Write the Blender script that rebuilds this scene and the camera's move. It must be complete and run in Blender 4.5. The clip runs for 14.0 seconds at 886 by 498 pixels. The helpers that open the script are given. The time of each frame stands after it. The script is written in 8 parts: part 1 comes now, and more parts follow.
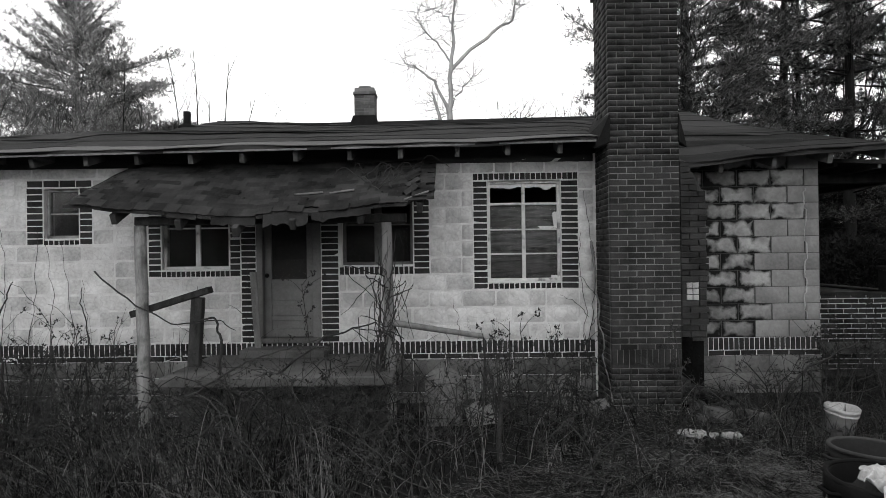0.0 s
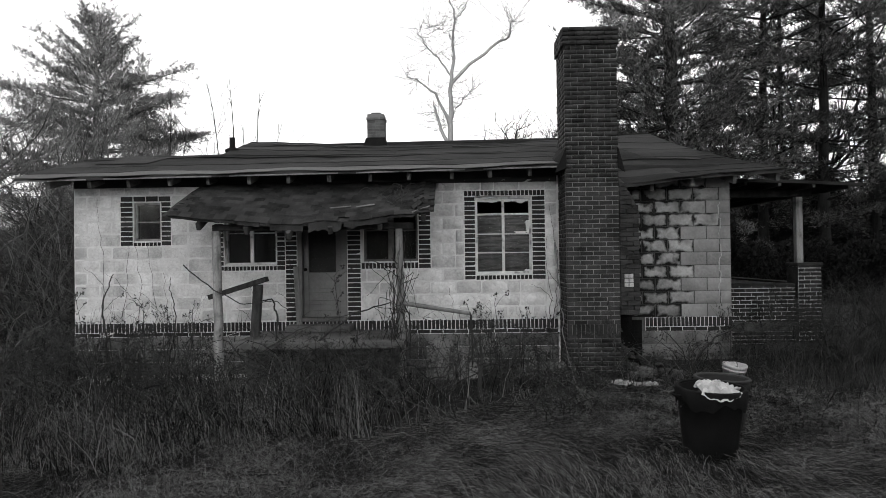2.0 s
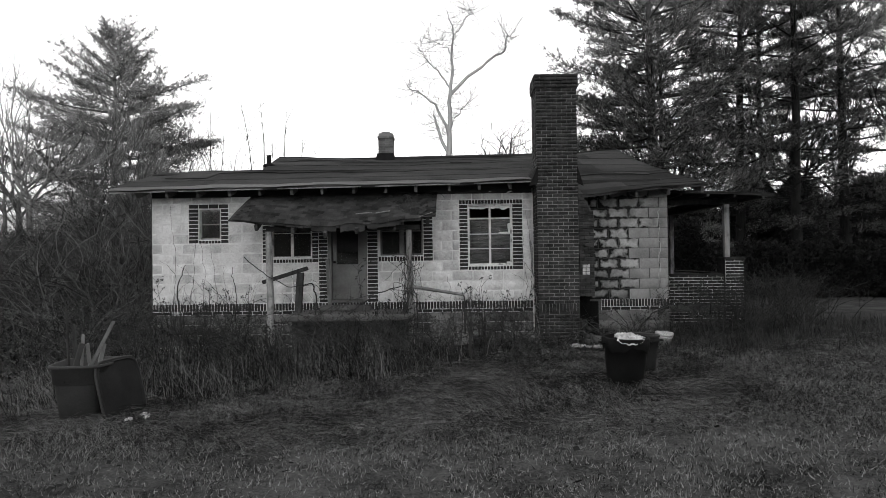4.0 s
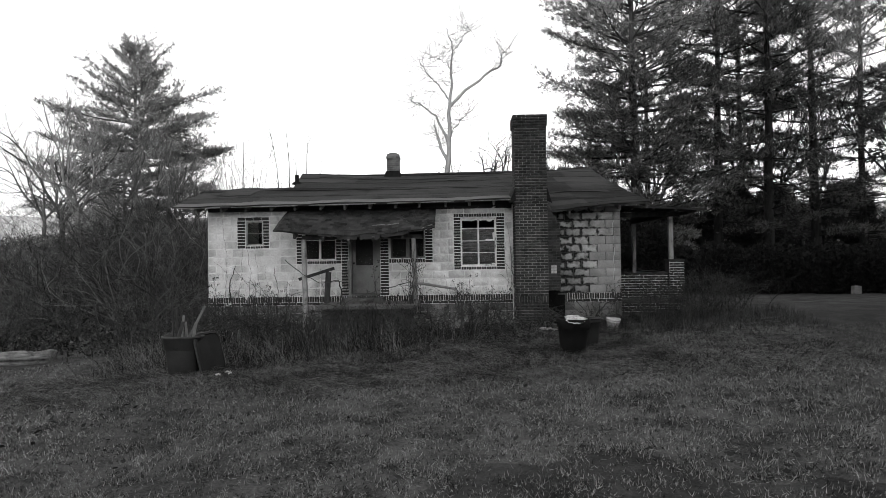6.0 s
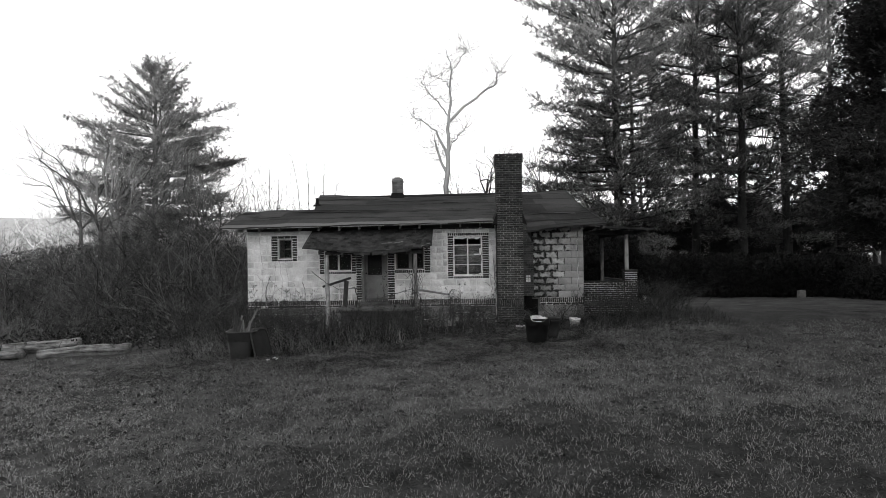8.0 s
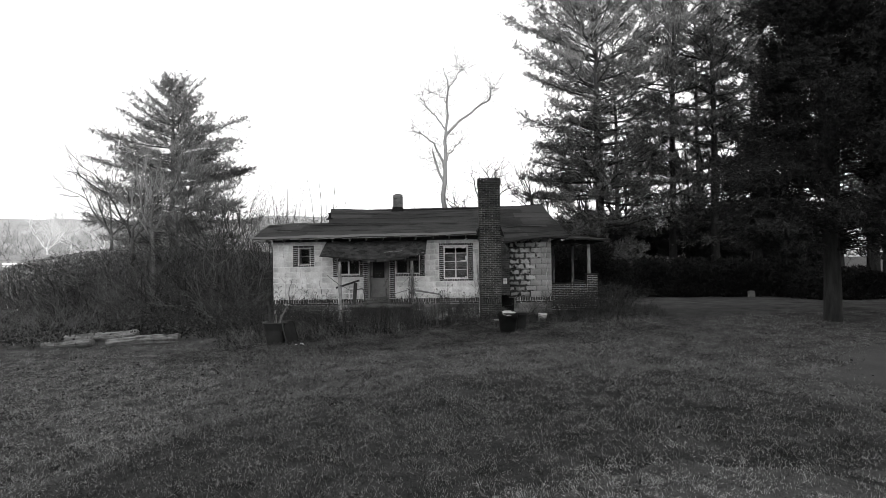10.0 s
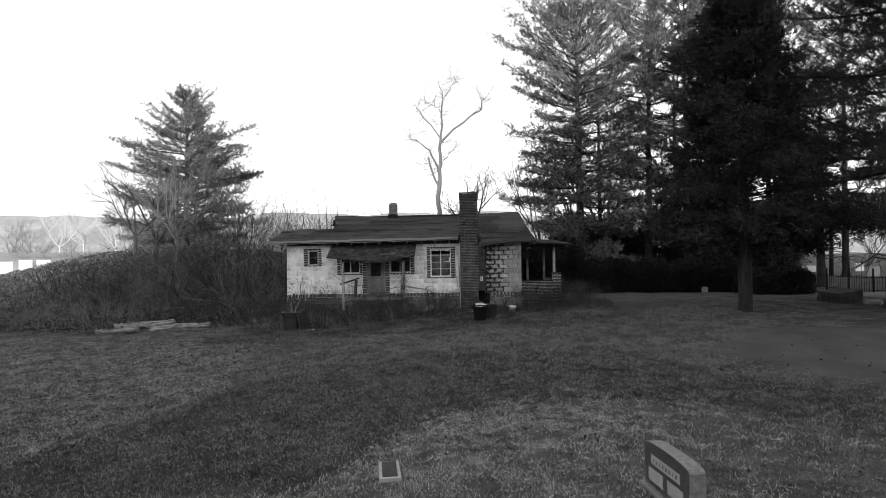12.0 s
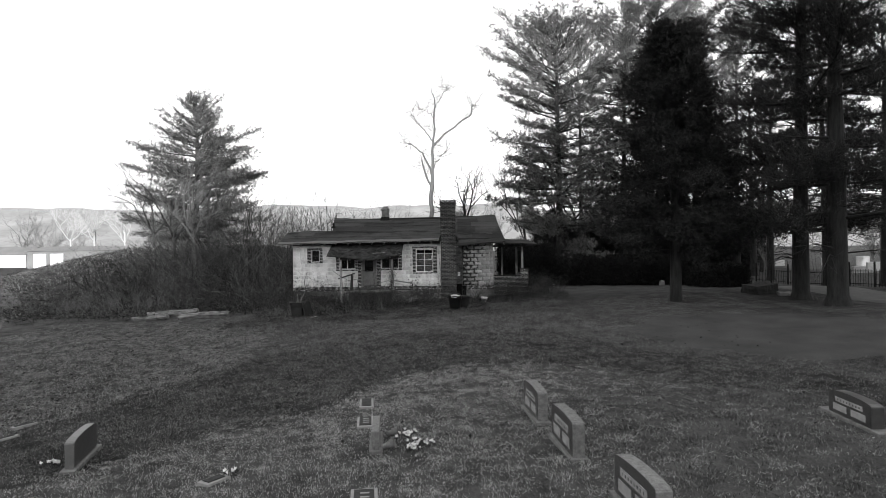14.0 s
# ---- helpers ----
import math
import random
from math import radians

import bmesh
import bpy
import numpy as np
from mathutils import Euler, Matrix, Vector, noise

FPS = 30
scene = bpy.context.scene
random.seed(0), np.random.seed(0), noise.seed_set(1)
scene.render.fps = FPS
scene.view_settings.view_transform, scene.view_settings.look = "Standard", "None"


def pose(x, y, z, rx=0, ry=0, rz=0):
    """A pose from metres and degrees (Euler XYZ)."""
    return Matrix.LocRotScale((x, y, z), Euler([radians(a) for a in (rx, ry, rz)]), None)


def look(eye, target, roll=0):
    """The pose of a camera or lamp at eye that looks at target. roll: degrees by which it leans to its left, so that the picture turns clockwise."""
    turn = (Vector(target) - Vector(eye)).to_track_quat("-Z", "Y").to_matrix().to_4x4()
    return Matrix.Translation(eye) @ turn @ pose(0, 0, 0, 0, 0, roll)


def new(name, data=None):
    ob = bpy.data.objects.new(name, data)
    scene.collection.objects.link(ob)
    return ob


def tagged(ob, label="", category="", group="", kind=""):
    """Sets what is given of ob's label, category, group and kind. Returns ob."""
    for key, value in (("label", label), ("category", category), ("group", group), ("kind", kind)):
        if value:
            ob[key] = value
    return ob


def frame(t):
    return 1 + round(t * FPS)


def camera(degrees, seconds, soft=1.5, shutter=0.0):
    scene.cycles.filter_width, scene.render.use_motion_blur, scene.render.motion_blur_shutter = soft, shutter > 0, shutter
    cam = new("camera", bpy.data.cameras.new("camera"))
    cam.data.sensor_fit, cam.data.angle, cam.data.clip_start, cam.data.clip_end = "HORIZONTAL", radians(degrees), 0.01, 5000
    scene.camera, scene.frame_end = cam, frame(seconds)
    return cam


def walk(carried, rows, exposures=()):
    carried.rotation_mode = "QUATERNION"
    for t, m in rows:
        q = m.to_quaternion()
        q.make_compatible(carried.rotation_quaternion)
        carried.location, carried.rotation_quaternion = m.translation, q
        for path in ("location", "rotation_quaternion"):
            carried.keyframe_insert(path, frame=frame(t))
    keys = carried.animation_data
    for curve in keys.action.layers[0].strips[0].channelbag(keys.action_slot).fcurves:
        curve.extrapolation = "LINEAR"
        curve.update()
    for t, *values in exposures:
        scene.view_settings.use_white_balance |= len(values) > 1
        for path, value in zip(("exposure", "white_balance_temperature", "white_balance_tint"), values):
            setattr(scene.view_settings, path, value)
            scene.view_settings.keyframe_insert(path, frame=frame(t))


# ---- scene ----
cam = camera(70.0, 14.0, soft=0.5)
PATH = [
    (0, (0.090, -7.725, 1.790), (-0.033, 2.274, 1.826), -0.76),
    (0.5, (0.125, -8.262, 1.763), (-0.021, 1.738, 1.807), -0.76),
    (1, (0.150, -8.825, 1.755), (-0.005, 1.175, 1.818), -0.77),
    (1.5, (0.166, -9.415, 1.741), (0.011, 0.584, 1.826), -0.78),
    (2, (0.175, -10.031, 1.711), (0.026, -0.033, 1.817), -0.78),
    (2.5, (0.183, -10.675, 1.667), (0.038, -0.677, 1.791), -0.79),
    (3, (0.190, -11.346, 1.614), (0.050, -1.349, 1.752), -0.79),
    (5.5, (0.297, -15.126, 1.541), (0.149, -5.130, 1.700), -0.82),
    (6, (0.340, -15.968, 1.591), (0.184, -5.971, 1.753), -0.82),
    (6.5, (0.390, -16.838, 1.658), (0.227, -6.841, 1.822), -0.83),
    (7, (0.447, -17.735, 1.734), (0.277, -7.738, 1.903), -0.83),
    (7.5, (0.512, -18.660, 1.812), (0.335, -8.662, 1.988), -0.83),
    (8, (0.586, -19.611, 1.885), (0.402, -9.613, 2.068), -0.84),
    (10.5, (1.158, -24.730, 2.082), (0.947, -14.732, 2.279), -0.85),
    (11, (1.332, -25.820, 2.113), (1.115, -15.822, 2.299), -0.85),
    (11.5, (1.533, -26.930, 2.159), (1.308, -16.933, 2.326), -0.85),
    (12, (1.761, -28.060, 2.227), (1.526, -18.063, 2.369), -0.85),
    (12.5, (2.012, -29.210, 2.319), (1.768, -19.213, 2.429), -0.85),
    (13, (2.281, -30.380, 2.423), (2.028, -20.383, 2.497), -0.85),
    (13.5, (2.555, -31.570, 2.511), (2.296, -21.574, 2.552), -0.85),
    (14, (2.814, -32.783, 2.530), (2.554, -22.785, 2.547), -0.85),
]
walk(cam, [(t, look(eye, target, roll)) for t, eye, target, roll in PATH], exposures=((0.0, 0.75), (14.0, 0.75)))

# ---- world, sun, light ----
SUN_ELEV, SUN_AZ = 5.5, 184.0      # degrees; azimuth of where the sun stands, clockwise from +y
world = bpy.data.worlds.new("world")
scene.world = world
world.use_nodes = True
wn, wl = world.node_tree.nodes, world.node_tree.links
wn.clear()
sky = wn.new("ShaderNodeTexSky")
sky.sky_type = "NISHITA"
sky.sun_disc = False
sky.sun_elevation, sky.sun_rotation = radians(SUN_ELEV), radians(SUN_AZ)
sky.air_density, sky.dust_density = 1.0, 3.0
grey = wn.new("ShaderNodeRGBToBW")
veil = wn.new("ShaderNodeMix")
veil.data_type = "RGBA"
veil.inputs["Factor"].default_value = 0.6
veil.inputs["B"].default_value = (10.0, 10.0, 10.0, 1)
back = wn.new("ShaderNodeBackground")
back.inputs["Strength"].default_value = 0.145
wout = wn.new("ShaderNodeOutputWorld")
wl.new(sky.outputs[0], grey.inputs[0])
wl.new(grey.outputs[0], veil.inputs["A"])
wl.new(veil.outputs["Result"], back.inputs["Color"])
wl.new(back.outputs[0], wout.inputs["Surface"])

sun = new("sun", bpy.data.lights.new("sun", "SUN"))
sun.data.energy, sun.data.angle = 5.0, radians(1.0)
sun_from = Vector((math.sin(radians(SUN_AZ)) * math.cos(radians(SUN_ELEV)), math.cos(radians(SUN_AZ)) * math.cos(radians(SUN_ELEV)), math.sin(radians(SUN_ELEV))))
sun.matrix_world = look(sun_from * 50, (0, 0, 0))


# ---- materials (the film is black and white: neutral colours) ----
def material(name, dark, light, scale=3.0, rough=0.9, fine=40.0, bump=0.3, rand=0.0, island=0.0, stretch=(1, 1, 1), metal=0.0, spec=0.2, stain=0.0, stain_scale=0.7, stain_value=0.03, height=0.02, pos=(0.45, 1.0), grain=0.5, lobes=0.0):
    m = bpy.data.materials.new(name)
    m.use_nodes = True
    n, l = m.node_tree.nodes, m.node_tree.links
    bsdf = n["Principled BSDF"]
    bsdf.inputs["Roughness"].default_value = rough
    bsdf.inputs["Metallic"].default_value = metal
    bsdf.inputs["Specular IOR Level"].default_value = spec
    tc, mp = n.new("ShaderNodeTexCoord"), n.new("ShaderNodeMapping")
    geo = n.new("ShaderNodeNewGeometry")
    l.new(geo.outputs["Position"], mp.inputs["Vector"])
    mp.inputs["Scale"].default_value = stretch
    a, b = n.new("ShaderNodeTexNoise"), n.new("ShaderNodeTexNoise")
    a.inputs["Scale"].default_value, b.inputs["Scale"].default_value = scale, fine
    a.inputs["Detail"].default_value, b.inputs["Detail"].default_value = (9 if grain > 0.5 else 5), 3
    a.inputs["Roughness"].default_value = grain
    l.new(mp.outputs[0], a.inputs["Vector"])
    l.new(mp.outputs[0], b.inputs["Vector"])
    add = n.new("ShaderNodeMath")
    add.operation = "MULTIPLY_ADD"
    l.new(b.outputs["Fac"], add.inputs[0])
    add.inputs[1].default_value = 0.45
    l.new(a.outputs["Fac"], add.inputs[2])
    val = add.outputs[0]
    if rand or island:
        r = n.new("ShaderNodeObjectInfo").outputs["Random"] if rand else geo.outputs["Random Per Island"]
        k = n.new("ShaderNodeMath")
        k.operation = "MULTIPLY_ADD"
        l.new(r, k.inputs[0])
        k.inputs[1].default_value = rand or island
        l.new(val, k.inputs[2])
        o = n.new("ShaderNodeMath")
        o.operation = "SUBTRACT"
        l.new(k.outputs[0], o.inputs[0])
        o.inputs[1].default_value = (rand or island) / 2
        val = o.outputs[0]
    ramp = n.new("ShaderNodeValToRGB")
    ramp.color_ramp.elements[0].position, ramp.color_ramp.elements[1].position = pos
    ramp.color_ramp.elements[0].color, ramp.color_ramp.elements[1].color = (dark, dark, dark, 1), (light, light, light, 1)
    l.new(val, ramp.inputs[0])
    col = ramp.outputs[0]
    if stain:
        s = n.new("ShaderNodeTexNoise")
        s.inputs["Scale"].default_value, s.inputs["Detail"].default_value = stain_scale, 8
        l.new(geo.outputs["Position"], s.inputs["Vector"])
        sr = n.new("ShaderNodeValToRGB")
        sr.color_ramp.elements[0].position, sr.color_ramp.elements[1].position = 0.52, 0.68
        sr.color_ramp.elements[1].color = (stain, stain, stain, 1)
        l.new(s.outputs["Fac"], sr.inputs[0])
        mx = n.new("ShaderNodeMix")
        mx.data_type = "RGBA"
        l.new(sr.outputs[0], mx.inputs["Factor"])
        l.new(col, mx.inputs["A"])
        mx.inputs["B"].default_value = (stain_value, stain_value, stain_value, 1)
        col = mx.outputs["Result"]
    if lobes:
        wp = n.new("ShaderNodeTexNoise")
        wp.inputs["Scale"].default_value = 7.0
        l.new(geo.outputs["Position"], wp.inputs["Vector"])
        va = n.new("ShaderNodeVectorMath")
        va.operation = "MULTIPLY_ADD"
        l.new(wp.outputs["Color"], va.inputs[0])
        va.inputs[1].default_value = (0.10, 0.10, 0.10)
        l.new(geo.outputs["Position"], va.inputs[2])
        ed = n.new("ShaderNodeTexVoronoi")
        ed.feature = "DISTANCE_TO_EDGE"
        ed.inputs["Scale"].default_value = lobes
        l.new(va.outputs[0], ed.inputs["Vector"])
        er = n.new("ShaderNodeValToRGB")
        er.color_ramp.elements[0].position, er.color_ramp.elements[1].position = 0.0, 0.055
        er.color_ramp.elements[0].color = (0.74, 0.74, 0.74, 1)
        l.new(ed.outputs["Distance"], er.inputs[0])
        em = n.new("ShaderNodeMix")
        em.data_type, em.blend_type = "RGBA", "MULTIPLY"
        l.new(wp.outputs["Fac"], em.inputs["Factor"])
        l.new(col, em.inputs["A"])
        l.new(er.outputs[0], em.inputs["B"])
        col = em.outputs["Result"]
    l.new(col, bsdf.inputs["Base Color"])
    if bump:
        bp = n.new("ShaderNodeBump")
        bp.inputs["Strength"].default_value, bp.inputs["Distance"].default_value = bump, height
        hv = val
        if lobes:
            vo = n.new("ShaderNodeTexVoronoi")
            vo.inputs["Scale"].default_value = lobes
            l.new(geo.outputs["Position"], vo.inputs["Vector"])
            hk = n.new("ShaderNodeMath")
            hk.operation = "MULTIPLY_ADD"
            l.new(vo.outputs["Distance"], hk.inputs[0])
            hk.inputs[1].default_value = -1.1
            hs = n.new("ShaderNodeMath")
            hs.operation = "MULTIPLY"
            l.new(val, hs.inputs[0])
            hs.inputs[1].default_value = 0.5
            l.new(hs.outputs[0], hk.inputs[2])
            hv = hk.outputs[0]
        l.new(hv, bp.inputs["Height"])
        l.new(bp.outputs[0], bsdf.inputs["Normal"])
    return m


def glass_material(dust=0.012):
    m = bpy.data.materials.new("old_glass" if dust < 0.1 else "dusty_glass")
    m.use_nodes = True
    n, l = m.node_tree.nodes, m.node_tree.links
    n.clear()
    out, mix = n.new("ShaderNodeOutputMaterial"), n.new("ShaderNodeMixShader")
    t, g = n.new("ShaderNodeBsdfTransparent"), n.new("ShaderNodeBsdfGlossy")
    t.inputs[0].default_value = (0.86, 0.86, 0.86, 1)
    g.inputs["Roughness"].default_value = 0.08
    fr = n.new("ShaderNodeFresnel")
    fr.inputs["IOR"].default_value = 1.32
    l.new(fr.outputs[0], mix.inputs[0])
    l.new(t.outputs[0], mix.inputs[1])
    l.new(g.outputs[0], mix.inputs[2])
    grime, film = n.new("ShaderNodeBsdfDiffuse"), n.new("ShaderNodeMixShader")
    grime.inputs[0].default_value = (0.5, 0.5, 0.5, 1)
    spots = n.new("ShaderNodeTexNoise")
    spots.inputs["Scale"].default_value, spots.inputs["Detail"].default_value = 7.0, 8
    k = n.new("ShaderNodeMath")
    k.operation = "MULTIPLY"
    k.inputs[1].default_value = dust * 2
    geo = n.new("ShaderNodeNewGeometry")
    l.new(geo.outputs["Position"], spots.inputs["Vector"])
    l.new(spots.outputs["Fac"], k.inputs[0])
    l.new(k.outputs[0], film.inputs[0])
    l.new(mix.outputs[0], film.inputs[1])
    l.new(grime.outputs[0], film.inputs[2])
    l.new(film.outputs[0], out.inputs[0])
    return m


M_BLOCK = material("rockface_block", 0.33, 0.70, 2.6, 0.95, 30, 0.55, lobes=8.5, height=0.025, rand=0.22, stain=0.65, stain_scale=0.9, stain_value=0.26, spec=0.1)
M_SOOTY = material("sooty_block", 0.15, 0.40, 3.0, 0.95, 25, 0.6, rand=0.35, stain=0.6, stain_scale=2.2, stain_value=0.06, spec=0.1)


def soot_joints(m, reach, cut):
    """Black soot that has run along the joints of each block, thickest low and near the flue."""
    n, l = m.node_tree.nodes, m.node_tree.links
    bsdf = n["Principled BSDF"]
    base = bsdf.inputs["Base Color"].links[0].from_socket
    tc = n.new("ShaderNodeTexCoord")
    sep = n.new("ShaderNodeSeparateXYZ")
    l.new(tc.outputs["Object"], sep.inputs[0])

    def calc(op, a, b):
        k = n.new("ShaderNodeMath")
        k.operation = op
        for s, q in zip(k.inputs, (a, b)):
            if isinstance(q, (int, float)):
                s.default_value = q
            elif q is not None:
                l.new(q, s)
        return k.outputs[0]
    ex = calc("POWER", calc("MULTIPLY", calc("ABSOLUTE", sep.outputs[0], None), 2.0), 5.0)
    ez = calc("POWER", calc("MULTIPLY", calc("ABSOLUTE", sep.outputs[2], None), 10.4), 2.4)
    edge = calc("MAXIMUM", ex, ez)
    geo = n.new("ShaderNodeNewGeometry")
    nz = n.new("ShaderNodeTexNoise")
    nz.inputs["Scale"].default_value, nz.inputs["Detail"].default_value = 6.0, 6
    l.new(geo.outputs["Position"], nz.inputs["Vector"])
    pos_ = n.new("ShaderNodeSeparateXYZ")
    l.new(geo.outputs["Position"], pos_.inputs[0])
    near = calc("MULTIPLY", calc("SUBTRACT", cut, pos_.outputs[0]), reach)
    tot = calc("ADD", calc("ADD", edge, calc("MULTIPLY", calc("SUBTRACT", nz.outputs["Fac"], 0.5), 3.2)), near)
    rp = n.new("ShaderNodeValToRGB")
    rp.color_ramp.elements[0].position, rp.color_ramp.elements[1].position = 0.35, 1.0
    l.new(tot, rp.inputs[0])
    mx = n.new("ShaderNodeMix")
    mx.data_type = "RGBA"
    l.new(rp.outputs[0], mx.inputs["Factor"])
    l.new(base, mx.inputs["A"])
    mx.inputs["B"].default_value = (0.012, 0.012, 0.012, 1)
    l.new(mx.outputs["Result"], bsdf.inputs["Base Color"])


soot_joints(M_SOOTY, 0.70, 3.80)
M_MORTAR = material("pale_mortar", 0.42, 0.70, 6, 0.95, 80, 0.5, spec=0.1)
M_SOOTMORTAR_VOID = material("sooty_mortar", 0.03, 0.10, 4, 0.95, 60, 0.5, spec=0.1)
M_DARKMORTAR = material("dark_mortar", 0.10, 0.25, 5, 0.95, 60, 0.5, stain=0.8, stain_scale=1.0, stain_value=0.04, spec=0.1)
M_BRICK = material("dark_brick", 0.011, 0.044, 5, 0.85, 70, 0.6, rand=0.3, spec=0.15)
M_CHIMBRICK = material("shaft_brick", 0.011, 0.044, 5, 0.85, 70, 0.6, island=0.3, spec=0.15)
M_STACKBRICK = material("stack_brick", 0.06, 0.17, 5, 0.85, 70, 0.6, rand=0.3, spec=0.15)
M_GREYBLOCK = material("grey_block", 0.15, 0.29, 2.2, 0.95, 30, 0.5, rand=0.16, stain=0.5, stain_scale=1.5, stain_value=0.10, spec=0.1)
M_WHITEBRICK = material("whitewashed_brick", 0.14, 0.50, 8, 0.9, 70, 0.5)
M_FOUND = material("foundation_block", 0.06, 0.19, 2.4, 0.95, 30, 0.5, rand=0.25, stain=0.8, stain_scale=1.5, stain_value=0.06, spec=0.1)
M_ROOF = material("roll_roofing", 0.014, 0.040, 0.9, 0.95, 90, 0.4, rand=0.45, stretch=(0.35, 1, 1), spec=0.04, stain=0.6, stain_scale=1.1, stain_value=0.006)
M_ROOFPALE = material("worn_roofing", 0.035, 0.085, 1.2, 0.85, 90, 0.4, rand=0.2, stretch=(0.35, 1, 1), spec=0.2)
M_SHINGLE = material("asphalt_shingle", 0.008, 0.042, 3, 0.95, 120, 0.6, rand=0.34, spec=0.06)
M_TAR = material("tar", 0.005, 0.016, 5, 0.9, 50, 0.6, spec=0.08)
M_SOFFIT = material("dark_boards", 0.02, 0.05, 3, 0.9, 40, 0.4, stretch=(1, 6, 6))
M_RAFTER = material("weathered_rafter", 0.05, 0.16, 3, 0.9, 40, 0.5, rand=0.4, stretch=(4, 1, 4))
M_POST = material("peeling_post", 0.14, 0.38, 4, 0.9, 40, 0.7, rand=0.2, stretch=(4, 4, 0.7), stain=0.8, stain_scale=6, stain_value=0.07)
M_DARKWOOD = material("rotten_wood", 0.014, 0.055, 4, 0.9, 50, 0.7, rand=0.3, stretch=(3, 3, 1))
M_GREYWOOD = material("grey_wood", 0.08, 0.22, 4, 0.9, 50, 0.7, rand=0.3, stretch=(3, 3, 1))
M_DOOR = material("door_paint", 0.095, 0.19, 2.2, 0.7, 40, 0.3, stain=0.5, stain_scale=2.5, stain_value=0.07)
M_FRAME = material("window_paint", 0.42, 0.72, 5, 0.8, 60, 0.4, stain=0.8, stain_scale=9, stain_value=0.12)
# window paint darkened in colour to carry the porch roof's shade
M_SHADEFRAME = material("dim_window_paint", 0.06, 0.16, 5, 0.8, 60, 0.4, stain=0.6, stain_scale=7, stain_value=0.03)
M_MIDFRAME = material("worn_window_paint", 0.14, 0.36, 5, 0.8, 60, 0.4, stain=0.8, stain_scale=9, stain_value=0.05)
M_SMEAR = material("grey_mortar_smear", 0.24, 0.40, 6, 0.95, 80, 0.5, spec=0.1)
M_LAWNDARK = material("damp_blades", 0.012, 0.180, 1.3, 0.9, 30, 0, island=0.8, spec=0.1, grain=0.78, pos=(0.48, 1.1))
# lawn colour raised to carry the brighter, less tree-shaded light in the west
M_LAWNWESTLIT = material("dry_blades", 0.024, 0.28, 1.3, 0.9, 30, 0, island=0.8, spec=0.1, grain=0.78, pos=(0.45, 1.1))
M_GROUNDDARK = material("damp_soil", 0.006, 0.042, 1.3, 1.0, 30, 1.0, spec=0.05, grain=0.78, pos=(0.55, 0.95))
M_GLASS = glass_material()
M_CURTAIN = material("grimy_boards", 0.03, 0.26, 3.5, 0.95, 25, 0.3, stretch=(1, 1, 9), stain=0.5, stain_scale=4, stain_value=0.04)
M_DARKCLOTH = material("dark_curtain", 0.01, 0.03, 2.5, 0.95, 25, 0.3)
M_PAPER = material("torn_paper", 0.45, 0.75, 6, 0.9, 40, 0.2)
# the dimness of the closed rooms is put into this near-black colour
M_ROOMDARK = material("inside_plaster", 0.02, 0.05, 2, 0.95, 30, 0.2)
M_CONCRETE = material("old_concrete", 0.05, 0.13, 2.5, 0.95, 50, 0.5, stain=0.7, stain_scale=1.6, stain_value=0.03)
M_GROUND = material("lawn_soil", 0.010, 0.085, 1.3, 1.0, 30, 1.0, spec=0.05, grain=0.78, pos=(0.55, 0.95), stain=0.6, stain_scale=0.16, stain_value=0.022, height=0.05)
M_DIRT = material("bare_dirt", 0.028, 0.055, 0.8, 1.0, 30, 0.6, spec=0.05, height=0.03)
M_ROAD = material("asphalt_road", 0.045, 0.08, 2, 0.9, 60, 0.3)
M_TRACK = material("packed_gravel", 0.06, 0.12, 1.2, 0.95, 40, 0.5, stain=0.5, stain_scale=0.8, stain_value=0.08, spec=0.1)
M_LAWN = material("lawn_blades", 0.010, 0.20, 1.3, 0.9, 30, 0, island=0.8, spec=0.1, stain=0.5, stain_scale=0.16, stain_value=0.026, grain=0.78, pos=(0.52, 1.0))
M_GROUNDMOWN = material("mown_soil", 0.013, 0.075, 1.5, 1.0, 30, 0.8, spec=0.05, grain=0.78, pos=(0.54, 0.96), height=0.05)
M_LAWNPALE = material("mown_blades", 0.055, 0.40, 1.5, 0.9, 30, 0, island=0.7, spec=0.1, grain=0.78, pos=(0.52, 1.0))
M_LITTER = material("leaf_litter", 0.006, 0.026, 1.5, 1.0, 22, 1.0, spec=0.05, height=0.06)
M_STRAW = material("dead_grass", 0.004, 0.145, 1.2, 0.9, 9, 0, island=0.8, spec=0.1, pos=(0.72, 1.16))
M_TWIG = material("bramble_stem", 0.010, 0.060, 2.0, 0.9, 9, 0, island=0.5, spec=0.1)
M_DEADLEAF = material("sodden_leaf", 0.006, 0.016, 2.0, 0.8, 9, 0, island=0.4, spec=0.1)
M_LEAF = material("dry_leaf", 0.014, 0.045, 2.0, 0.8, 9, 0, island=0.6, spec=0.15)
M_PALEBARK = material("pale_bark", 0.06, 0.15, 3, 0.95, 20, 0.6, stretch=(3, 3, 0.6))
M_WHITEBARK = material("sycamore_bark", 0.32, 0.52, 2, 0.95, 20, 0.4)
# bark set darker than its own tone, for the deep shade among the pines
M_BARK = material("dark_bark", 0.008, 0.028, 3, 0.95, 20, 0.8, stretch=(3, 3, 0.5))
M_BRUSH = material("grey_brush", 0.04, 0.13, 0.6, 0.95, 9, 0, island=0.5)
M_NEEDLE = material("pine_needles", 0.022, 0.17, 0.5, 0.8, 6, 0, island=0.8, spec=0.15)
M_PINE = material("dark_pine_needles", 0.020, 0.150, 0.5, 0.8, 6, 0, island=0.8, spec=0.12)
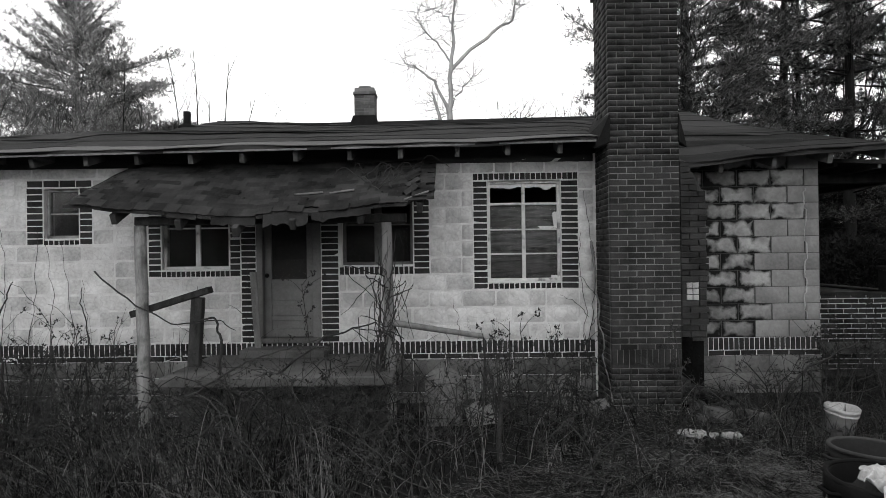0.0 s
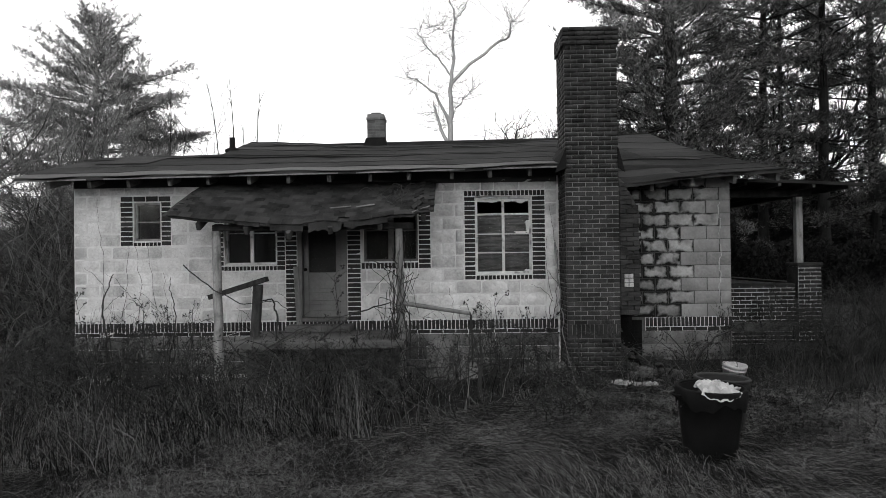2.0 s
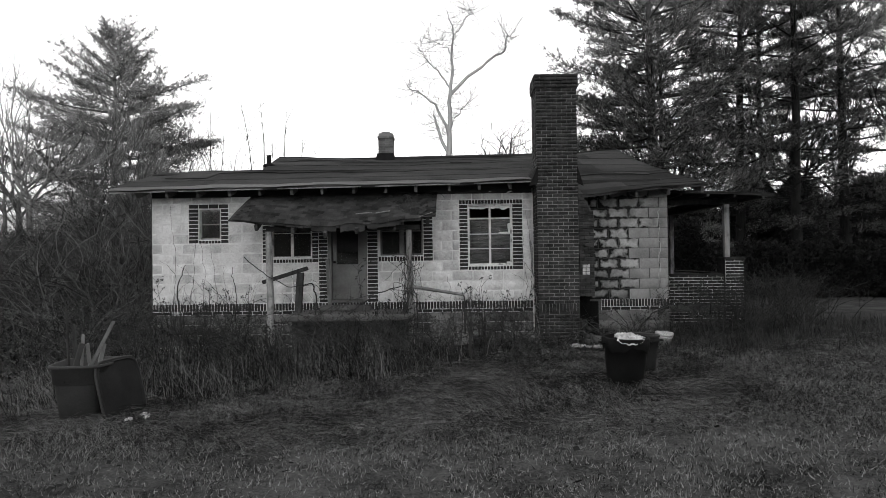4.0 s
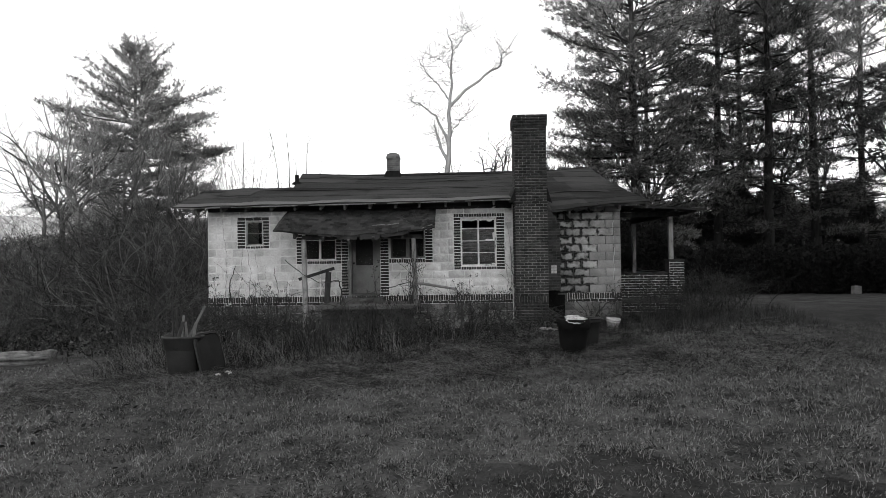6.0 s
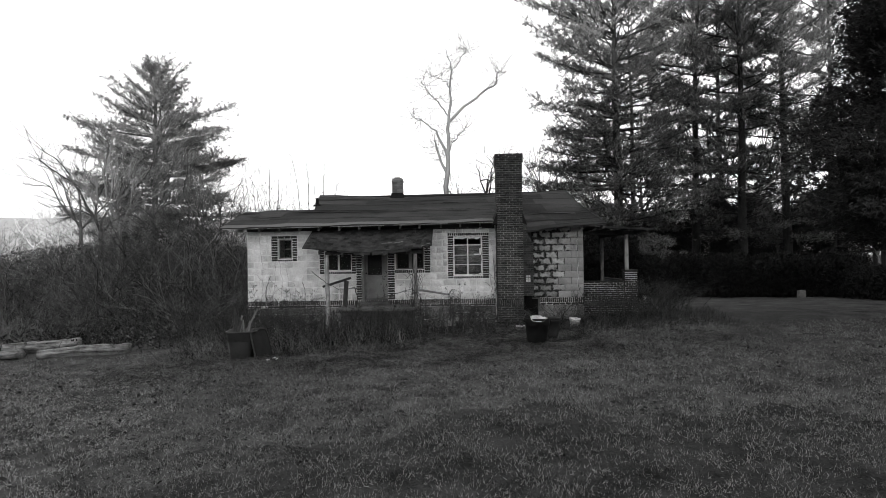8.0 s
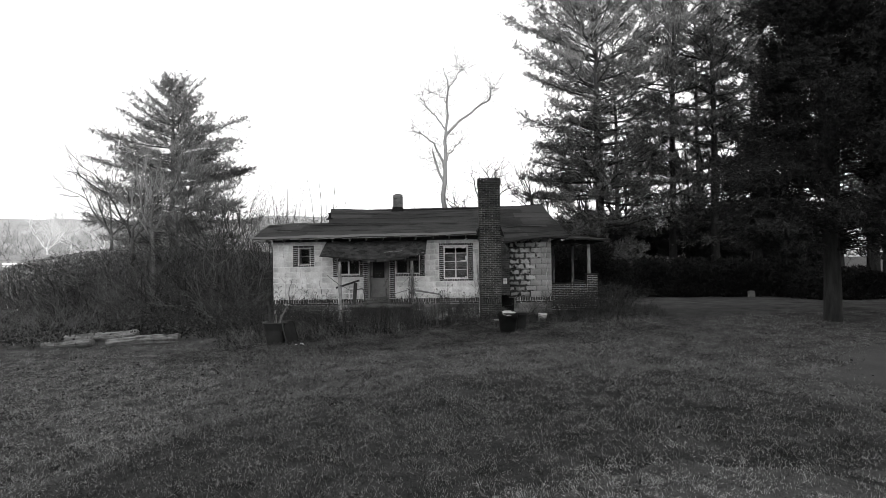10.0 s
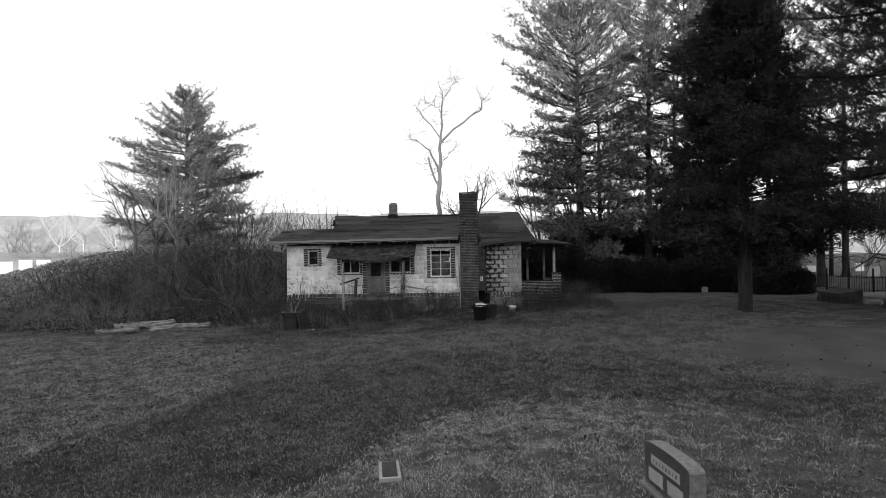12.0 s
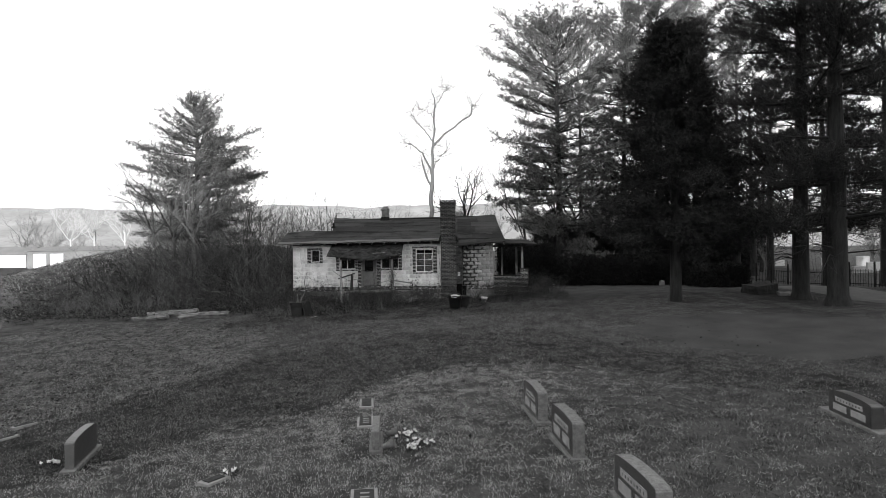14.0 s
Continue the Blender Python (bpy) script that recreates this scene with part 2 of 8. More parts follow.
M_IVY = material("ground_ivy", 0.008, 0.085, 0.5, 0.7, 9, 0, island=0.9, spec=0.15, pos=(0.55, 1.2))
M_LOG = material("rotten_log", 0.06, 0.26, 3.0, 0.95, 30, 1.0, stretch=(1, 7, 7), height=0.03, stain=0.8, stain_scale=2.5, stain_value=0.03, spec=0.1)
# soot and the darkness inside a deep hole, both put into one black
M_SOOT_HOLEDARK = material("black_recess", 0.004, 0.012, 4, 1.0, 40, 0.8, spec=0.02, height=0.03)
M_RUBBLE = material("burnt_rubble", 0.012, 0.05, 5, 0.95, 40, 0.8, rand=0.4, spec=0.08)
# pine needles in a darker copy, for trees that stand in deep shade
M_SHADENEEDLE = material("shaded_needles", 0.014, 0.036, 0.5, 0.85, 6, 0, island=0.5, spec=0.1)
M_CEDAR = material("cedar_foliage", 0.012, 0.034, 0.8, 0.9, 6, 0, island=0.6, spec=0.08)
M_HEDGE = material("hedge_leaves", 0.007, 0.02, 0.8, 0.9, 6, 0, island=0.6, spec=0.08)
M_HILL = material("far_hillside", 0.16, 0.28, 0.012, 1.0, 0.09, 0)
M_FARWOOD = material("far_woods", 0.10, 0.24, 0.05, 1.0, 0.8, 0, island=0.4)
M_BLACKPLASTIC = material("black_plastic", 0.003, 0.007, 4, 0.75, 60, 0.2, spec=0.08)
M_GREYPLASTIC = material("grey_plastic", 0.020, 0.042, 3, 0.7, 50, 0.2, spec=0.15)
M_DIMPLASTIC = material("dim_plastic", 0.010, 0.022, 3, 0.75, 50, 0.2, spec=0.10)
M_DARKPLASTIC = material("dark_plastic_lid", 0.008, 0.020, 3, 0.7, 50, 0.2, spec=0.12)
M_WHITEPLASTIC = material("white_plastic", 0.22, 0.46, 4, 0.5, 50, 0.2, stain=0.6, stain_scale=6, stain_value=0.15)
M_STONE = material("carved_granite", 0.05, 0.17, 14, 0.85, 70, 0.9, rand=0.1, height=0.012, grain=0.7)
M_STONEBASE = material("granite_base", 0.07, 0.14, 9, 0.9, 90, 0.5)
M_STONESMOOTH = material("honed_granite", 0.06, 0.10, 6, 0.5, 150, 0.1, spec=0.4)
M_STONEDARK = material("polished_granite", 0.022, 0.045, 6, 0.35, 150, 0.1, spec=0.4)
M_STONEPALE = material("frosted_granite", 0.16, 0.24, 6, 0.9, 150, 0.3)
M_BRONZE = material("bronze_plate", 0.015, 0.035, 10, 0.8, 80, 0.4, spec=0.1)
M_FLOWER = material("cloth_flower", 0.5, 0.8, 10, 0.9, 50, 0.1, island=0.5)
M_ROCK = material("quarried_stone", 0.10, 0.28, 3, 0.95, 20, 0.8, rand=0.3, height=0.04)
M_SHED = material("sheet_metal", 0.10, 0.15, 0.5, 0.6, 10, 0.1, spec=0.3)
M_SHEDWHITE = material("white_metal", 0.6, 0.75, 0.5, 0.6, 10, 0.1, spec=0.3)


# ---- mesh helpers ----
rng = np.random.default_rng(7)
random.seed(7)


def link(name, mesh, mat=None, parent=None, label="", kind=""):
    if mat is not None and not mesh.materials:
        mesh.materials.append(mat)
    ob = new(name, mesh)
    if parent is not None:
        ob.parent = parent
    return tagged(ob, label=label, kind=kind)


def part(name, bm, mat, parent=None, label="", kind="", smooth=False):
    mesh = bpy.data.meshes.new(name)
    bm.normal_update()
    bm.to_mesh(mesh)
    bm.free()
    if smooth:
        mesh.polygons.foreach_set("use_smooth", [True] * len(mesh.polygons))
    return link(name, mesh, mat, parent, label, kind)


def raw(name, verts, faces, mat, parent=None, label="", kind="", smooth=False):
    """A mesh from arrays; faces all of one size."""
    verts, faces = np.asarray(verts, np.float32), np.asarray(faces, np.int32)
    mesh = bpy.data.meshes.new(name)
    mesh.vertices.add(len(verts))
    mesh.vertices.foreach_set("co", verts.ravel())
    k = faces.shape[1]
    mesh.loops.add(faces.size)
    mesh.loops.foreach_set("vertex_index", faces.ravel())
    mesh.polygons.add(len(faces))
    mesh.polygons.foreach_set("loop_start", np.arange(len(faces), dtype=np.int32) * k)
    if smooth:
        mesh.polygons.foreach_set("use_smooth", np.ones(len(faces), bool))
    mesh.update(calc_edges=True)
    return link(name, mesh, mat, parent, label, kind)


def thing(name, label, category, at=(0, 0, 0), group="", kind=""):
    e = new(name)
    e.empty_display_size = 0.1
    e.location = at
    return tagged(e, label, category, group, kind)


def box(bm, x0, x1, y0, y1, z0, z1, bevel=0.0, m=None):
    vs = [bm.verts.new((x, y, z)) for x in (x0, x1) for y in (y0, y1) for z in (z0, z1)]
    fs = [(0, 1, 3, 2), (4, 6, 7, 5), (0, 4, 5, 1), (2, 3, 7, 6), (0, 2, 6, 4), (1, 5, 7, 3)]
    faces = [bm.faces.new([vs[i] for i in f]) for f in fs]
    if bevel:
        es = list({e for f in faces for e in f.edges})
        out = bmesh.ops.bevel(bm, geom=es, offset=bevel, segments=1, affect="EDGES")
        vs = list({v for f in out["faces"] for v in f.verts} | {v for v in vs if v.is_valid})
    if m is not None:
        bmesh.ops.transform(bm, matrix=m, verts=vs)
    return vs


def thicken(bm, t):
    """Gives a sheet its thickness."""
    bmesh.ops.recalc_face_normals(bm, faces=bm.faces[:])
    bm.normal_update()
    bmesh.ops.solidify(bm, geom=bm.faces[:], thickness=t)
    bmesh.ops.recalc_face_normals(bm, faces=bm.faces[:])


def boxpart(name, x0, x1, y0, y1, z0, z1, mat, parent=None, label="", bevel=0.004, m=None, kind=""):
    bm = bmesh.new()
    box(bm, x0, x1, y0, y1, z0, z1, bevel, m)
    return part(name, bm, mat, parent, label, kind)


def tube(points, radii, sides=6, caps=True):
    """Verts and quads of a round bar along points."""
    pts = np.asarray(points, float)
    n = len(pts)
    tan = np.gradient(pts, axis=0)
    tan /= np.linalg.norm(tan, axis=1)[:, None] + 1e-9
    ref = np.where(np.abs(tan[:, 2:3]) > 0.9, np.array([[1.0, 0, 0]]), np.array([[0, 0, 1.0]]))
    u = np.cross(tan, ref)
    u /= np.linalg.norm(u, axis=1)[:, None] + 1e-9
    v = np.cross(tan, u)
    a = np.arange(sides) / sides * 2 * math.pi
    r = np.asarray(radii, float)[:, None, None]
    ring = pts[:, None] + r * (np.cos(a)[None, :, None] * u[:, None] + np.sin(a)[None, :, None] * v[:, None])
    verts = ring.reshape(-1, 3)
    f = []
    for i in range(n - 1):
        for j in range(sides):
            k = (j + 1) % sides
            f.append((i * sides + j, i * sides + k, (i + 1) * sides + k, (i + 1) * sides + j))
    return verts, np.array(f, np.int32)


class Heap:
    """Collects pieces of geometry (quads) into one mesh."""

    def __init__(self):
        self.v, self.f, self.n = [], [], 0

    def add(self, v, f):
        self.v.append(np.asarray(v, np.float32))
        self.f.append(np.asarray(f, np.int32) + self.n)
        self.n += len(v)

    def bar(self, points, radii, sides=4):
        self.add(*tube(points, radii, sides))

    def make(self, name, mat, parent=None, label="", kind="", smooth=False):
        return raw(name, np.concatenate(self.v), np.concatenate(self.f), mat, parent, label, kind, smooth)


def lathe(profile, sides=32):
    """Quads round the z axis from (radius, z) pairs."""
    a = np.arange(sides) / sides * 2 * math.pi
    v = np.array([[(r * math.cos(t), r * math.sin(t), z) for t in a] for r, z in profile]).reshape(-1, 3)
    f = [(i * sides + j, i * sides + (j + 1) % sides, (i + 1) * sides + (j + 1) % sides, (i + 1) * sides + j) for i in range(len(profile) - 1) for j in range(sides)]
    return v, np.array(f, np.int32)


def wob(x, y, s=1.0, seed=0.0):
    return noise.noise((x * s + seed, y * s - seed, seed * 1.7))


# ---- ground ----
PROFILE_Y = (-700, -255, -60, -34, -20, -16, -12, -8, -4, -1, 3, 12, 30, 60, 200, 3000)
PROFILE_Z = (52, 39.5, 1.0, -0.75, -0.86, -0.86, -0.62, -0.42, -0.32, -0.05, 0.05, 0.1, 0.2, 0.3, 0, 0)

# crest, west to east, of the unseen hill added behind the cemetery for shade
SHADE_HILL_AT = (-200, -66, -50, -43, -37, -30, -8, 0, 6, 14, 30, 60, 200)
SHADE_HILL_UP = (22, 24, 25.5, 28, 32, 31.5, 42.5, 45, 42, 27, 22, 16, 14)


def smooth01(t):
    t = np.clip(t, 0, 1)
    return t * t * (3 - 2 * t)


def ground_z(x, y):
    """Height of the land: a lawn that falls from the house, a bank behind it, an unseen hill added behind the cemetery
    to block the low sun.
    """
    x, y = np.asarray(x, float), np.asarray(y, float)
    z = np.interp(y, PROFILE_Y, PROFILE_Z)
    crest = np.interp(x, SHADE_HILL_AT, SHADE_HILL_UP) / 39.5
    z = z * (1 + (crest - 1) * smooth01((-60 - y) / 60))
    side = np.where(x > 0, 0.46 * np.tanh(x / 11) * (1 - 1.15 * smooth01((y + 3) / 11)), 0.85 * np.tanh(x / 17))
    z = z + side * (1 - smooth01((y - 20) / 60))
    bank = 3.8 * smooth01((y - 5) / 15) * smooth01((-7 - x) / 12) * (1 - smooth01((-21 - x) / 24)) * (1 - smooth01((y - 34) / 40))
    z = z + bank + 0.17 * np.exp(-(((x + 4.2) / 1.6) ** 2 + ((y + 4.8) / 1.4) ** 2)) - 0.19 * np.exp(-(((x - 4.2) / 2.0) ** 2 + ((y + 1.3) / 1.5) ** 2))
    near = np.where((np.abs(x) < 32) & (y > -45) & (y < 22), 1.0, 0.0)
    return z + near * (0.018 * np.sin(1.7 * x + 0.6 * y + 1.0) * np.sin(0.8 * x - 1.5 * y) + 0.010 * np.sin(2.6 * x - 1.1 * y) * np.sin(2.2 * y + 0.5))


def gz(x, y):
    return float(ground_z(x, y))


def build_ground():
    def steps(lo, hi, near_lo, near_hi, fine):
        a = list(np.arange(near_lo, near_hi + 1e-6, fine))
        d, v = fine, near_hi
        while v < hi:
            d *= 1.22
            v += d
            a.append(min(v, hi))
        d, v = fine, near_lo
        while v > lo:
            d *= 1.22
            v -= d
            a.insert(0, max(v, lo))
        return np.array(a)
    xs, ys = steps(-2500, 2500, -24, 24, 0.4), steps(-700, 3000, -34, 14, 0.4)
    X, Y = np.meshgrid(xs, ys)
    Z = ground_z(X, Y)
    nx = len(xs)
    i = np.arange((len(ys) - 1) * nx).reshape(len(ys) - 1, nx)[:, :-1].ravel()
    ob = raw("ground", np.stack([X, Y, Z], -1).reshape(-1, 3), np.stack([i, i + 1, i + nx + 1, i + nx], -1), M_GROUND, label="rough mown winter lawn sloping away from the house", kind="structure", smooth=True)
    return tagged(ob, category="ground")


build_ground()


def ground_patch(name, mat, cx, cy, rx, ry, turn, label, category, lift=0.02, ragged=0.18):
    """A low, ragged-edged sheet that follows the land."""
    n, rings = 72, 14
    v, f = [], []
    c, s = math.cos(radians(turn)), math.sin(radians(turn))
    for k in range(rings + 1):
        for j in range(n):
            a = 2 * math.pi * j / n
            r = k / rings * (1 + ragged * wob(math.cos(a) * 2, math.sin(a) * 2, 1.5, cx))
            px, py = rx * r * math.cos(a), ry * r * math.sin(a)
            x, y = cx + c * px - s * py, cy + s * px + c * py
            v.append((x, y, gz(x, y) + (lift + 0.006 if k < rings else -0.06)))
    for k in range(rings):
        for j in range(n):
            m = (j + 1) % n
            f.append((k * n + j, (k + 1) * n + j, (k + 1) * n + m, k * n + m))
    ob = raw(name, v, f, mat, label=label, kind="structure", smooth=True)
    return tagged(ob, category=category)


PLOT_X = (-11.5, -6, -4.4, -3.4, -2.3, -1.3, 0.1, 0.9, 1.8, 3.0, 4.5, 6.1, 7.0, 8.5, 10.4, 13, 16)
PLOT_Y = (-37.5, -25.5, -23.2, -22.5, -21.4, -20.3, -18.7, -16.6, -15.7, -15.3, -15.1, -15.5, -16.8, -18.6, -20.0, -27, -37.5)
# outer edge of a band of darker ground and blades round the plot
DARKBAND_X = (-12, -7.5, -6, -5.5, -3.6, -1.5, 2.4, 6.4, 8.9, 11.5, 16)
DARKBAND_Y = (-37.5, -24, -18, -15.5, -13.2, -10.4, -9.4, -10.8, -14.8, -17, -37.5)


def plot_edge(x, y=0.0):
    return np.interp(x, PLOT_X, PLOT_Y) + 0.25 * np.sin(np.asarray(x) * 2.1) + 0.15 * np.sin(np.asarray(x) * 5.3)


def darkband_edge(x):
    return np.interp(x, DARKBAND_X, DARKBAND_Y) + 0.5 * np.sin(np.asarray(x) * 1.4) + 0.25 * np.sin(np.asarray(x) * 3.9)


# edge of the west lawn whose brighter light is put into the blade colour
def westlit_edge(x):
    return np.interp(x, (-20, -14, -7, -4.5, -1.5), (-4, -4.2, -5.6, -9.5, -30)) + 0.5 * np.sin(np.asarray(x) * 2.4)


def edge_sheet(name, mat, edge, x0, x1, lift, label):
    """Ground cover from a wandering edge back to behind the graves."""
    xs = np.arange(x0, x1 + 0.01, 0.4)
    s = np.linspace(0, 1, 40) ** 1.3
    v = []
    for x in xs:
        e = float(edge(x))
        for k, q in enumerate(s):
            y = e + (-38.0 - e) * q
            v.append((x, y, gz(x, y) + (lift if 0 < k else -0.06)))
    i = np.arange((len(xs) - 1) * 40).reshape(-1, 40)[:, :-1].ravel()
    ob = raw(name, v, np.stack([i, i + 1, i + 41, i + 40], -1), mat, label=label, kind="structure", smooth=True)
    return tagged(ob, category="ground")


edge_sheet("damp_ground", M_GROUNDDARK, darkband_edge, -11.6, 15.6, 0.008, "darker grass round the burial plot")
edge_sheet("mown_plot", M_GROUNDMOWN, plot_edge, -11.6, 15.6, 0.016, "paler mown grass of the burial plot")
ground_patch("leaf_litter", M_LITTER, -2.6, -2.2, 5.0, 2.0, 0, "dark leaf litter under the weeds before the porch", "ground", 0.01, 0.25)
ground_patch("leaf_litter", M_LITTER, 4.6, -0.8, 3.6, 1.5, 0, "dark leaf litter beside the chimney and porch", "ground", 0.012, 0.25)
ground_patch("leaf_litter", M_LITTER, -13.5, 3.5, 8.0, 5.0, 0, "dark leaf litter under the thicket", "ground", 0.014, 0.2)
ground_patch("dirt_patch", M_DIRT, 13.4, -12.2, 5.4, 3.9, -22, "bare packed earth turning place beside the lawn", "ground", 0.015)

# ---- the house ----
XL, XR, YB, WALL_T = -5.87, 4.56, 10.8, 0.22
BAND, COURSE = 0.70, 0.2032
OPEN = [(-4.913, -4.479, 2.009, 2.621), (-3.456, -2.62, 1.607, 2.62), (-2.25, -1.545, 0.74, 2.70), (-1.238, -0.373, 1.635, 2.62), (0.544, 1.435, 1.413, 2.645)]
house = thing("house", "derelict single-storey cottage of pale rockface blocks with brick trim", "house", (0, 0, 0))


def wall_core(name, mat, x0, x1, y0, y1, z0, z1, openings, parent, label=""):
    xs = sorted({x0, x1, *[o[0] for o in openings], *[o[1] for o in openings]})
    zs = sorted({z0, z1, *[o[2] for o in openings], *[o[3] for o in openings]})
    grid = [[not any(o[0] <= (a + b) / 2 <= o[1] and o[2] <= (c + d) / 2 <= o[3] for o in openings) for c, d in zip(zs, zs[1:])] for a, b in zip(xs, xs[1:])]
    bm = bmesh.new()
    cache = {}

    def v(x, y, z):
        k = (round(x, 4), round(y, 4), round(z, 4))
        if k not in cache:
            cache[k] = bm.verts.new(k)
        return cache[k]

    def solid(i, j):
        return 0 <= i < len(grid) and 0 <= j < len(zs) - 1 and grid[i][j]
    for i in range(len(xs) - 1):
        for j in range(len(zs) - 1):
            if not grid[i][j]:
                continue
            a, b, c, d = xs[i], xs[i + 1], zs[j], zs[j + 1]
            bm.faces.new([v(a, y0, c), v(b, y0, c), v(b, y0, d), v(a, y0, d)])
            bm.faces.new([v(b, y1, c), v(a, y1, c), v(a, y1, d), v(b, y1, d)])
            if not solid(i - 1, j):
                bm.faces.new([v(a, y1, c), v(a, y0, c), v(a, y0, d), v(a, y1, d)])
            if not solid(i + 1, j):
                bm.faces.new([v(b, y0, c), v(b, y1, c), v(b, y1, d), v(b, y0, d)])
            if not solid(i, j - 1):
                bm.faces.new([v(a, y1, c), v(b, y1, c), v(b, y0, c), v(a, y0, c)])
            if not solid(i, j + 1):
                bm.faces.new([v(a, y0, d), v(b, y0, d), v(b, y1, d), v(a, y1, d)])
    return part(name, bm, mat, parent, label)


wall_front = wall_core("wall", M_MORTAR, XL, 2.75, -0.0015, WALL_T, -0.4, 2.96, OPEN, house, "pale block wall with rubbed mortar joints")
wall_sooty = wall_core("wall", M_SOOTMORTAR_VOID, 2.75, XR, 0.004, WALL_T, -0.4, 2.96, [], house, "soot-stained block wall with open joints")
WING_X, WING_Y = -4.30, 3.80       # the west wing is one room deep
wall_west = boxpart("wall", XL, XL + WALL_T, WALL_T + 0.002, WING_Y, -0.6, 2.96, M_BLOCK, house)
boxpart("wall", XL + WALL_T + 0.002, WING_X - 0.002, WING_Y - WALL_T, WING_Y, -0.6, 2.96, M_BLOCK, house)
boxpart("wall", WING_X, WING_X + WALL_T, WING_Y - WALL_T, YB, -0.6, 2.96, M_BLOCK, house)
wall_east = boxpart("wall", XR - WALL_T, XR, WALL_T + 0.002, YB, -0.6, 2.96, M_SOOTY, house)
wall_back = boxpart("wall", WING_X + WALL_T + 0.002, XR - WALL_T - 0.002, YB - WALL_T, YB, -0.6, 2.96, M_BLOCK, house)
IN_W, IN_E, IN_S, IN_N = XL + WALL_T + 0.004, XR - WALL_T - 0.004, WALL_T + 0.004, YB - WALL_T - 0.004
boxpart("floor", IN_W, IN_E, IN_S, 3.57, 0.55, 0.70, M_DARKWOOD, house)
boxpart("floor", WING_X + WALL_T + 0.004, IN_E, 3.575, IN_N, 0.55, 0.70, M_DARKWOOD, house)
boxpart("ceiling", IN_W, IN_E, IN_S, 3.57, 2.85, 2.90, M_ROOMDARK, house)
boxpart("ceiling", WING_X + WALL_T + 0.004, IN_E, 3.575, IN_N, 2.85, 2.90, M_ROOMDARK, house)
# added partition, so that the rooms look dark through the panes
boxpart("partition", IN_W, IN_E, 3.44, 3.54, 0.702, 2.848, M_ROOMDARK, house)

# roof: a sagging gable, its west end lower
EAVE_X = (-6.55, -4.0, -1.0, 1.75, 2.2, 2.75, 3.5, 4.6, 5.25)
EAVE_Z = (2.96, 2.99, 3.02, 3.06, 2.98, 2.74, 2.84, 2.91, 2.94)
RIDGE_X = (-6.6, -4.7, -1.5, 1.5, 4.95)
RIDGE_Z = (4.50, 4.54, 4.41, 4.43, 4.60)
EAVE_Y, RIDGE_Y, LOW = -0.55, 5.40, 0.395


def roof_at(x, s, lift=0.0):
    e, r = np.interp(x, EAVE_X, EAVE_Z), np.interp(x, RIDGE_X, RIDGE_Z)
    y = EAVE_Y + (RIDGE_Y - EAVE_Y) * s
    sag = -0.035 * math.sin(math.pi * s) + 0.022 * wob(x, y, 0.9, 5) + 0.01 * wob(x, y, 3.0, 8)
    ramp_ = s + np.interp(x, (2.7, 4.8), (0.25, -0.12)) * s * (1 - s)
    return (x, y, e + (r - e) * ramp_ * 1.0 + sag + lift)


def sheet(x0, x1, s0, s1, lift, thick, nx, ns, left=None, right=None, ragged=0.0):
    """A sagging slab on the front slope; left and right bend its ends."""
    bm = bmesh.new()
    rows = []
    for layer in (0, 1):
        for i in range(ns + 1):
            row = []
            s = s0 + (s1 - s0) * i / ns
            a = left(s) if left else x0
            b = right(s) if right else x1
            for j in range(nx + 1):
                x = a + (b - a) * j / nx
                ss = s + (ragged * wob(x, s * 7, 2.5, 11) if i == 0 else 0)
                p = roof_at(x, ss, lift * (1 - 0.75 * i / ns) + (lift * 0.5 * wob(x, 0, 1.3, 4 + s0) if i == 0 and lift > 0.02 else 0) - thick * layer)
                row.append(bm.verts.new(p))
            rows.append(row)
    n = ns + 1
    for i in range(ns):
        for j in range(nx):
            bm.faces.new([rows[i][j], rows[i][j + 1], rows[i + 1][j + 1], rows[i + 1][j]])
            bm.faces.new([rows[n + i][j + 1], rows[n + i][j], rows[n + i + 1][j], rows[n + i + 1][j + 1]])
        bm.faces.new([rows[n + i][0], rows[i][0], rows[i + 1][0], rows[n + i + 1][0]])
        bm.faces.new([rows[i][nx], rows[n + i][nx], rows[n + i + 1][nx], rows[i + 1][nx]])
    for j in range(nx):
        bm.faces.new([rows[n][j], rows[n][j + 1], rows[0][j + 1], rows[0][j]])
        bm.faces.new([rows[ns][j], rows[ns][j + 1], rows[n + ns][j + 1], rows[n + ns][j]])
    return bm


def west_edge(s):
    return -6.5 if s <= LOW else -4.1 - 0.6 * (s - LOW) / (1 - LOW)


def east_edge(s):
    return 5.15 - 0.2 * s


roof = part("roof", sheet(-6.5, 5.1, 0.0, LOW, 0.0, 0.05, 60, 8, lambda s: -6.48, east_edge), M_SOFFIT, house, "sagging gable roof of dark roll roofing")
part("roof_deck", sheet(-4.1, 5.0, LOW, 1.0, 0.0, 0.05, 50, 8, lambda s: west_edge(s + 1e-6) + 0.01, east_edge), M_SOFFIT, roof)
bm = bmesh.new()
